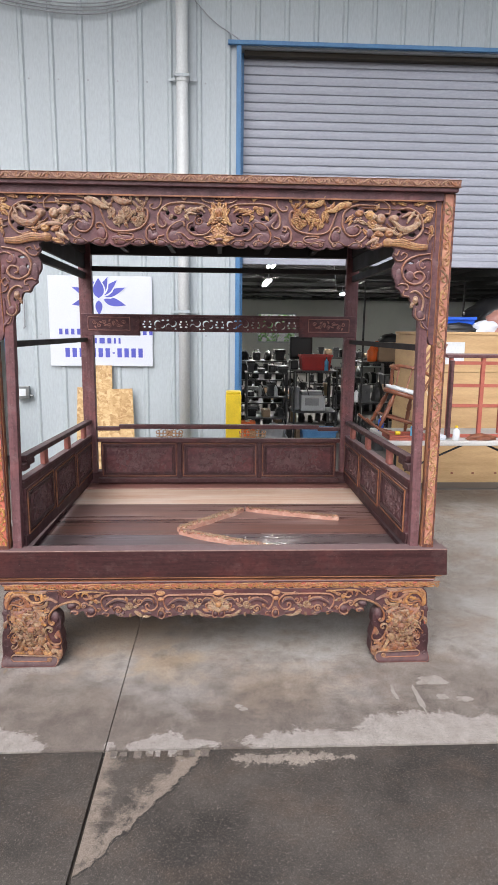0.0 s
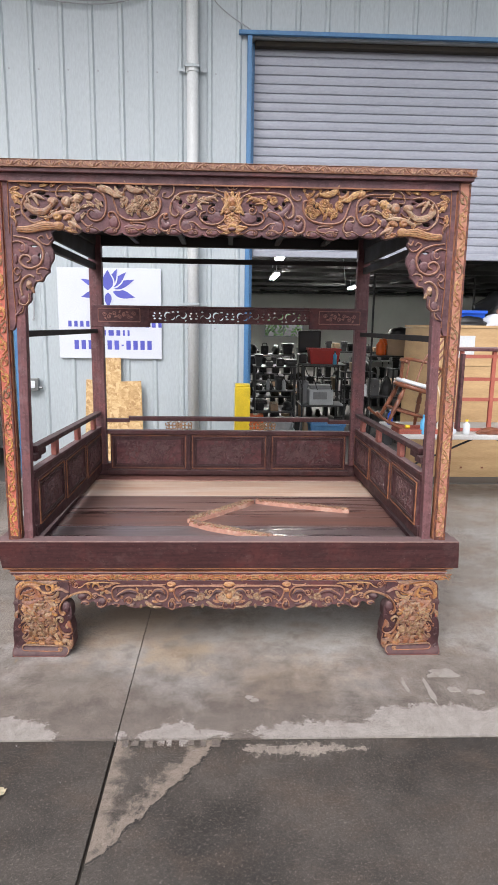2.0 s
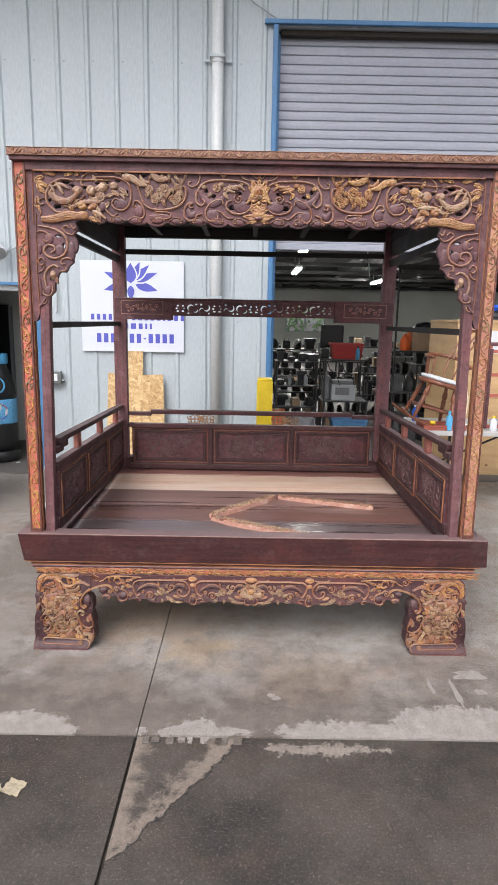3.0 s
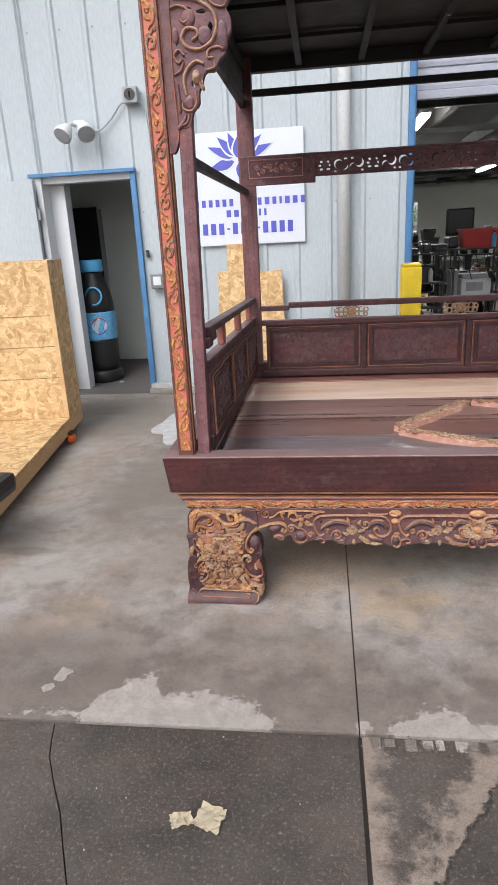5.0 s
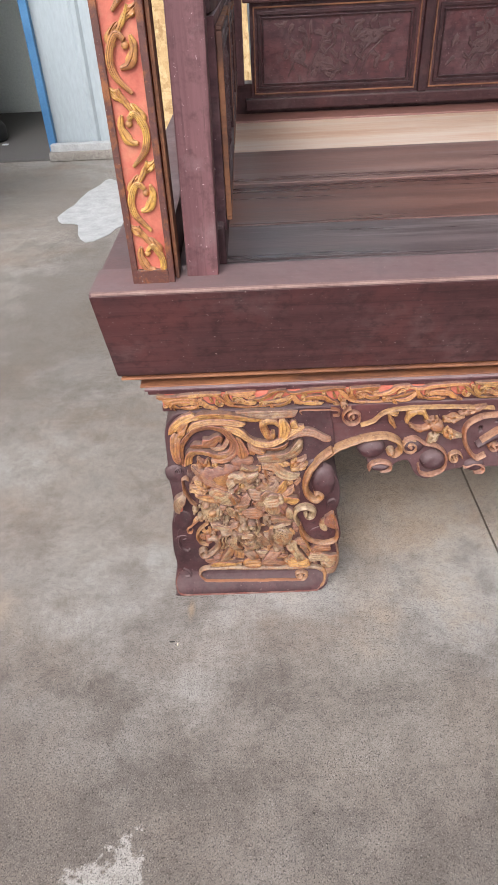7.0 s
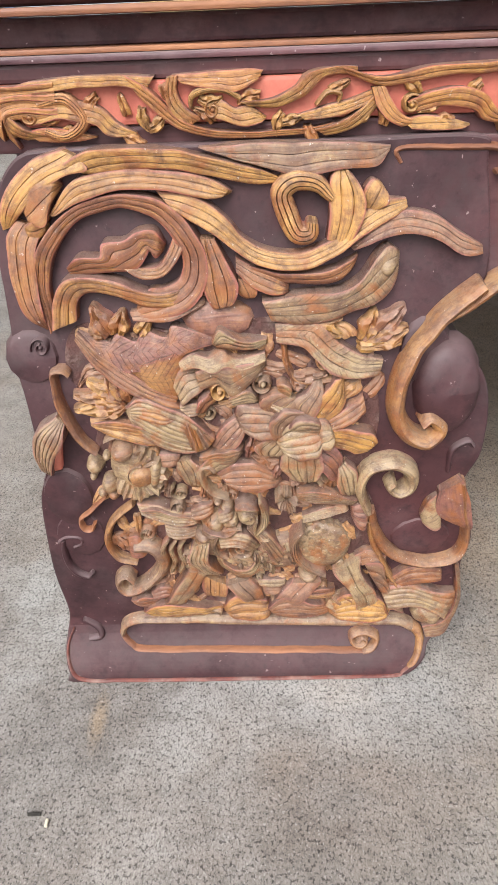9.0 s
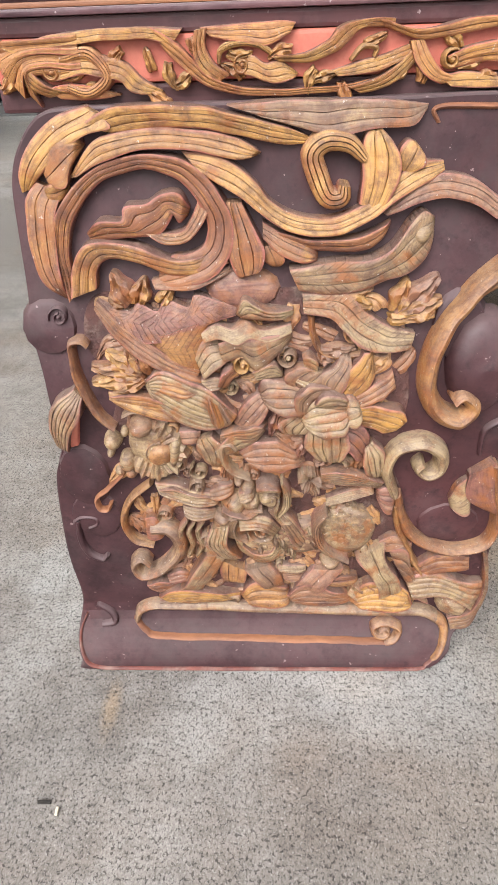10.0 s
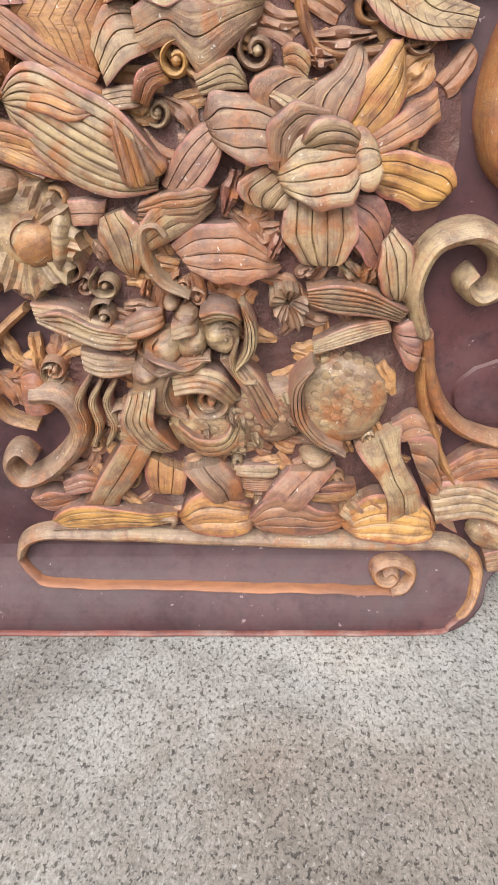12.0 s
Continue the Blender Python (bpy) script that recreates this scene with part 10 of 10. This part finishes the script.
# ---- shelves and stock inside the shop ----
def rack(x0, x1, y0, y1, levels, material, label):
    ob = thing("steel_rack", (0.5 * (x0 + x1), y0, 0.012), label, "rack", "shop racks")
    for x in (x0, x1):
        for y in (y0, y1):
            part("upright", tube([(x, y, 0.012), (x, y, levels[-1])], 0.014, 8), material, ob)
    for z in levels:
        part("shelf", boxes((x0 - 0.02, x1 + 0.02, y0 - 0.02, y1 + 0.02, z - 0.02, z), bevel=0.004), material, ob)


def stock(x0, x1, y0, y1, z, count, seed, dark=True, top=0.3):
    """Assorted boxes and bundles in a row on a shelf."""
    rr = random.Random(seed)
    x = x0
    step = (x1 - x0) / count
    for k in range(count):
        w, d, h = step * rr.uniform(0.6, 0.92), rr.uniform(0.15, min(0.4, y1 - y0)), rr.uniform(0.4, 1.0) * top
        xc, yc = x + step / 2, rr.uniform(y0 + d / 2, max(y0 + d / 2 + 0.01, y1 - d / 2))
        pick = rr.random()
        if pick < 0.35:
            soft_heap("dark_bundle", xc, yc, z + 0.001, 0.45 * w, 0.45 * d, h * 0.8, rr.choice((BLACK, DIM_GREY, BEAM, JOINT)), "dark wrapped bundle on a shop shelf", "bundle", rr.randint(1, 90), 0.5)
        elif pick < 0.65:
            tote(xc, yc, z + 0.001, w * 0.9, d * 0.9, h * 0.8, rr.choice((BLACK, DIM_GREY, BLACK, DIM_STEEL)), "dark plastic tote on a shop shelf", lid=rr.choice((None, BLACK, DIM_GREY)))
        elif pick < 0.85:
            ob = thing("small_machine", (xc, yc, z + 0.001), "dark small machine with a knob on a shelf", "machine")
            part("case", boxes((xc - w * 0.4, xc + w * 0.4, yc - d * 0.4, yc + d * 0.4, z + 0.001, z + h * 0.7), bevel=0.012), rr.choice((BLACK, DIM_STEEL, BLACK)), ob)
            part("knob", tube([(xc, yc - d * 0.4, z + h * 0.4), (xc, yc - d * 0.4 - 0.02, z + h * 0.4)], 0.02, 10), DIM_GREY, ob)
            part("handle", tube(glide([(xc - w * 0.25, yc, z + h * 0.7), (xc - w * 0.2, yc, z + h * 0.9), (xc + w * 0.2, yc, z + h * 0.9), (xc + w * 0.25, yc, z + h * 0.7)], 10), 0.008, 6), DIM_STEEL, ob)
        else:
            carton(xc, yc, z + 0.001, w * 0.9, d * 0.9, h * 0.8, "brown carton on a shop shelf")
        x += step


rack(0.42, 1.02, 8.9, 9.4, (0.38, 0.70, 1.06), DIM_STEEL, "grey steel shelf rack with dark stock")
stock(0.40, 1.05, 8.9, 9.4, 1.06, 4, 1, True, 0.20)
stock(0.40, 1.05, 8.9, 9.4, 0.70, 4, 2, True, 0.24)
stock(0.40, 1.05, 8.9, 9.4, 0.38, 3, 3, True, 0.24)
stock(0.40, 1.9, 8.9, 9.4, 0.012, 6, 4, True, 0.30)
rack(1.14, 1.78, 8.9, 9.5, (0.48, 1.10), DIM_STEEL, "grey steel work stand with a printer and red bin")
tote(1.47, 9.1, 1.101, 0.47, 0.32, 0.23, RED_PLASTIC, "red plastic bin on the work stand")
seat = thing("office_chair_back", (1.30, 9.3, 1.101), "dark padded chair standing on the work stand", "chair")
part("backrest", boxes((1.11, 1.47, 9.38, 9.46, 1.25, 1.60), bevel=0.03), BLACK, seat)
part("seat", boxes((1.10, 1.22, 9.1, 9.46, 1.102, 1.24), bevel=0.02), BLACK, seat)
printer = thing("printer", (1.43, 9.1, 0.481), "white desktop printer on the lower shelf", "printer")
part("case", boxes((1.25, 1.62, 8.93, 9.25, 0.481, 0.72), bevel=0.02), WHITE, printer)
part("paper_slot", boxes((1.31, 1.52, 8.915, 8.929, 0.57, 0.68), bevel=0.004), GREY, printer)
part("lid", boxes((1.26, 1.60, 8.95, 9.24, 0.7205, 0.78), bevel=0.015), GREY, printer)
tote(1.19, 9.2, 0.481, 0.10, 0.25, 0.34, GREY, "tall grey plastic bin beside the printer")
rack(1.86, 2.36, 9.6, 10.1, (0.5, 0.95), DIM_STEEL, "low steel rack behind the work stand")
stock(1.86, 2.4, 9.6, 10.1, 0.95, 4, 6, True, 0.25)
stock(1.86, 2.4, 9.6, 10.1, 0.5, 3, 7, True, 0.3)
rack(1.95, 3.3, 8.0, 8.6, (0.72, 1.28, 2.35), BLACK, "tall black steel rack with boxes and cans")
carton(2.36, 8.25, 1.281, 0.34, 0.36, 0.26, "brown carton on the black rack")
carton(2.72, 8.25, 1.281, 0.28, 0.36, 0.34, "white carton on the black rack", WHITE)
carton(3.08, 8.25, 1.281, 0.32, 0.36, 0.28, "brown carton on the black rack")
stock(1.95, 3.3, 8.0, 8.6, 0.72, 7, 10, True, 0.45)
stock(1.95, 3.3, 8.0, 8.6, 0.012, 6, 12, True, 0.55)
for x, y, h in ((2.10, 8.1, 0.22), (2.19, 8.2, 0.28)):
    can = thing("jerry_can", (x, y, 1.281), "orange plastic can on the black rack", "can", "orange cans")
    part("body", lathe([(0.05, 0.0), (0.062, 0.02), (0.062, 0.65 * h), (0.03, 0.85 * h), (0.02, h)], (x, y, 1.281), 14), ORANGE, can, smooth=True)
    part("handle", tube(glide([(x + 0.05, y, 1.281 + 0.6 * h), (x + 0.09, y, 1.281 + 0.7 * h), (x + 0.03, y, 1.281 + 0.9 * h)], 10), 0.007, 6), ORANGE, can)
soft_heap("black_hat", 2.42, 8.3, 1.545, 0.17, 0.14, 0.12, BLACK, "black folded cover on a carton", "cover", 22, 0.3)
for k in range(6):
    x = 3.6 + 1.1 * k
    tote(x, 11.5 + 0.4 * (k % 3), 0.013, 0.8, 0.7, 0.9 + 0.2 * (k % 2), (BLACK, GREY, STEEL)[k % 3], "large dark bin on the shop floor", lid=BLACK)
soft_heap("grey_sack", 0.78, 8.5, 0.013, 0.2, 0.16, 0.34, GREY, "grey sack slumped on the shop floor", "sack", 31, 0.5)
carton(0.40, 8.2, 0.013, 0.22, 0.2, 0.42, "orange carton on the shop floor", ORANGE)
rack(-0.9, 0.3, 10.5, 11.0, (0.5, 1.0, 1.5), STEEL, "grey steel rack deep in the shop")
stock(-0.9, 0.3, 10.5, 11.0, 1.0, 5, 14, True, 0.35)
stock(-0.9, 0.3, 10.5, 11.0, 0.5, 5, 15, True, 0.35)
rack(2.6, 4.6, 12.0, 12.6, (0.5, 1.0), STEEL, "long steel bench deep in the shop")
stock(2.6, 4.6, 12.0, 12.6, 1.0, 8, 16, True, 0.35)
stock(0.2, 2.5, 13.5, 14.2, 0.012, 6, 17, True, 0.9)

# deeper rows of dark stock
for k, (x0, x1, y0, levels) in enumerate(((0.35, 1.15, 10.3, (0.45, 0.85, 1.18)), (1.3, 2.6, 10.9, (0.5, 0.95)), (0.35, 1.6, 12.4, (0.55, 1.05)), (1.9, 3.4, 12.6, (0.6, 1.15)), (2.7, 3.6, 9.6, (0.55, 1.0)))):
    rack(x0, x1, y0, y0 + 0.5, levels, (DIM_STEEL, BLACK)[k % 2], "loaded steel rack deep in the shop")
    for n, z in enumerate((0.012,) + levels):
        stock(x0, x1, y0, y0 + 0.5, z, int((x1 - x0) / 0.16), 60 + 7 * k + n, True, 0.34 if z < levels[-1] else 0.22)


def lead(points, label):
    ob = thing("loose_cable", points[0], label, "cable", "cables on the racks")
    part("wire", tube(glide(points, 24), 0.006, 6), BLACK, ob)


for k in range(6):
    x = 0.5 + 0.22 * k
    lead([(x, 8.86, 1.075), (x + 0.05, 8.84, 0.95 - 0.03 * (k % 3)), (x + 0.14, 8.84, 0.88), (x + 0.2, 8.86, 0.722)], "black cable hanging off a shop shelf")
soft_heap("grey_sheet", 0.75, 8.65, 0.0125, 0.26, 0.16, 0.30, SIGN, "crumpled pale plastic sheet on the shop floor", "plastic sheet", 31, 0.6)
tote(1.45, 8.5, 0.0125, 0.5, 0.36, 0.27, BLUE, "dull blue plastic tub under the work stand")
for k, (x, m) in enumerate(((1.62, SKY_BLUE), (1.9, WHITE), (0.62, GREY), (0.86, WHITE))):
    bottle(x, 8.93 if k != 1 else 8.06, 1.1015 if k == 0 else (0.7205 if k == 1 else 0.7015), 0.03, 0.20, m, BLACK, "plastic bottle on a shop shelf")

hang = thing("hanging_cable", (1.55, 8.2, 3.1), "thin pale cable hanging from the shop ceiling", "cable")
part("wire", tube(glide([(1.58, 8.45, 3.12), (1.56, 8.4, 2.8), (1.60, 8.38, 2.5), (1.63, 8.38, 2.25)], 20), 0.007, 6), WHITE, hang)
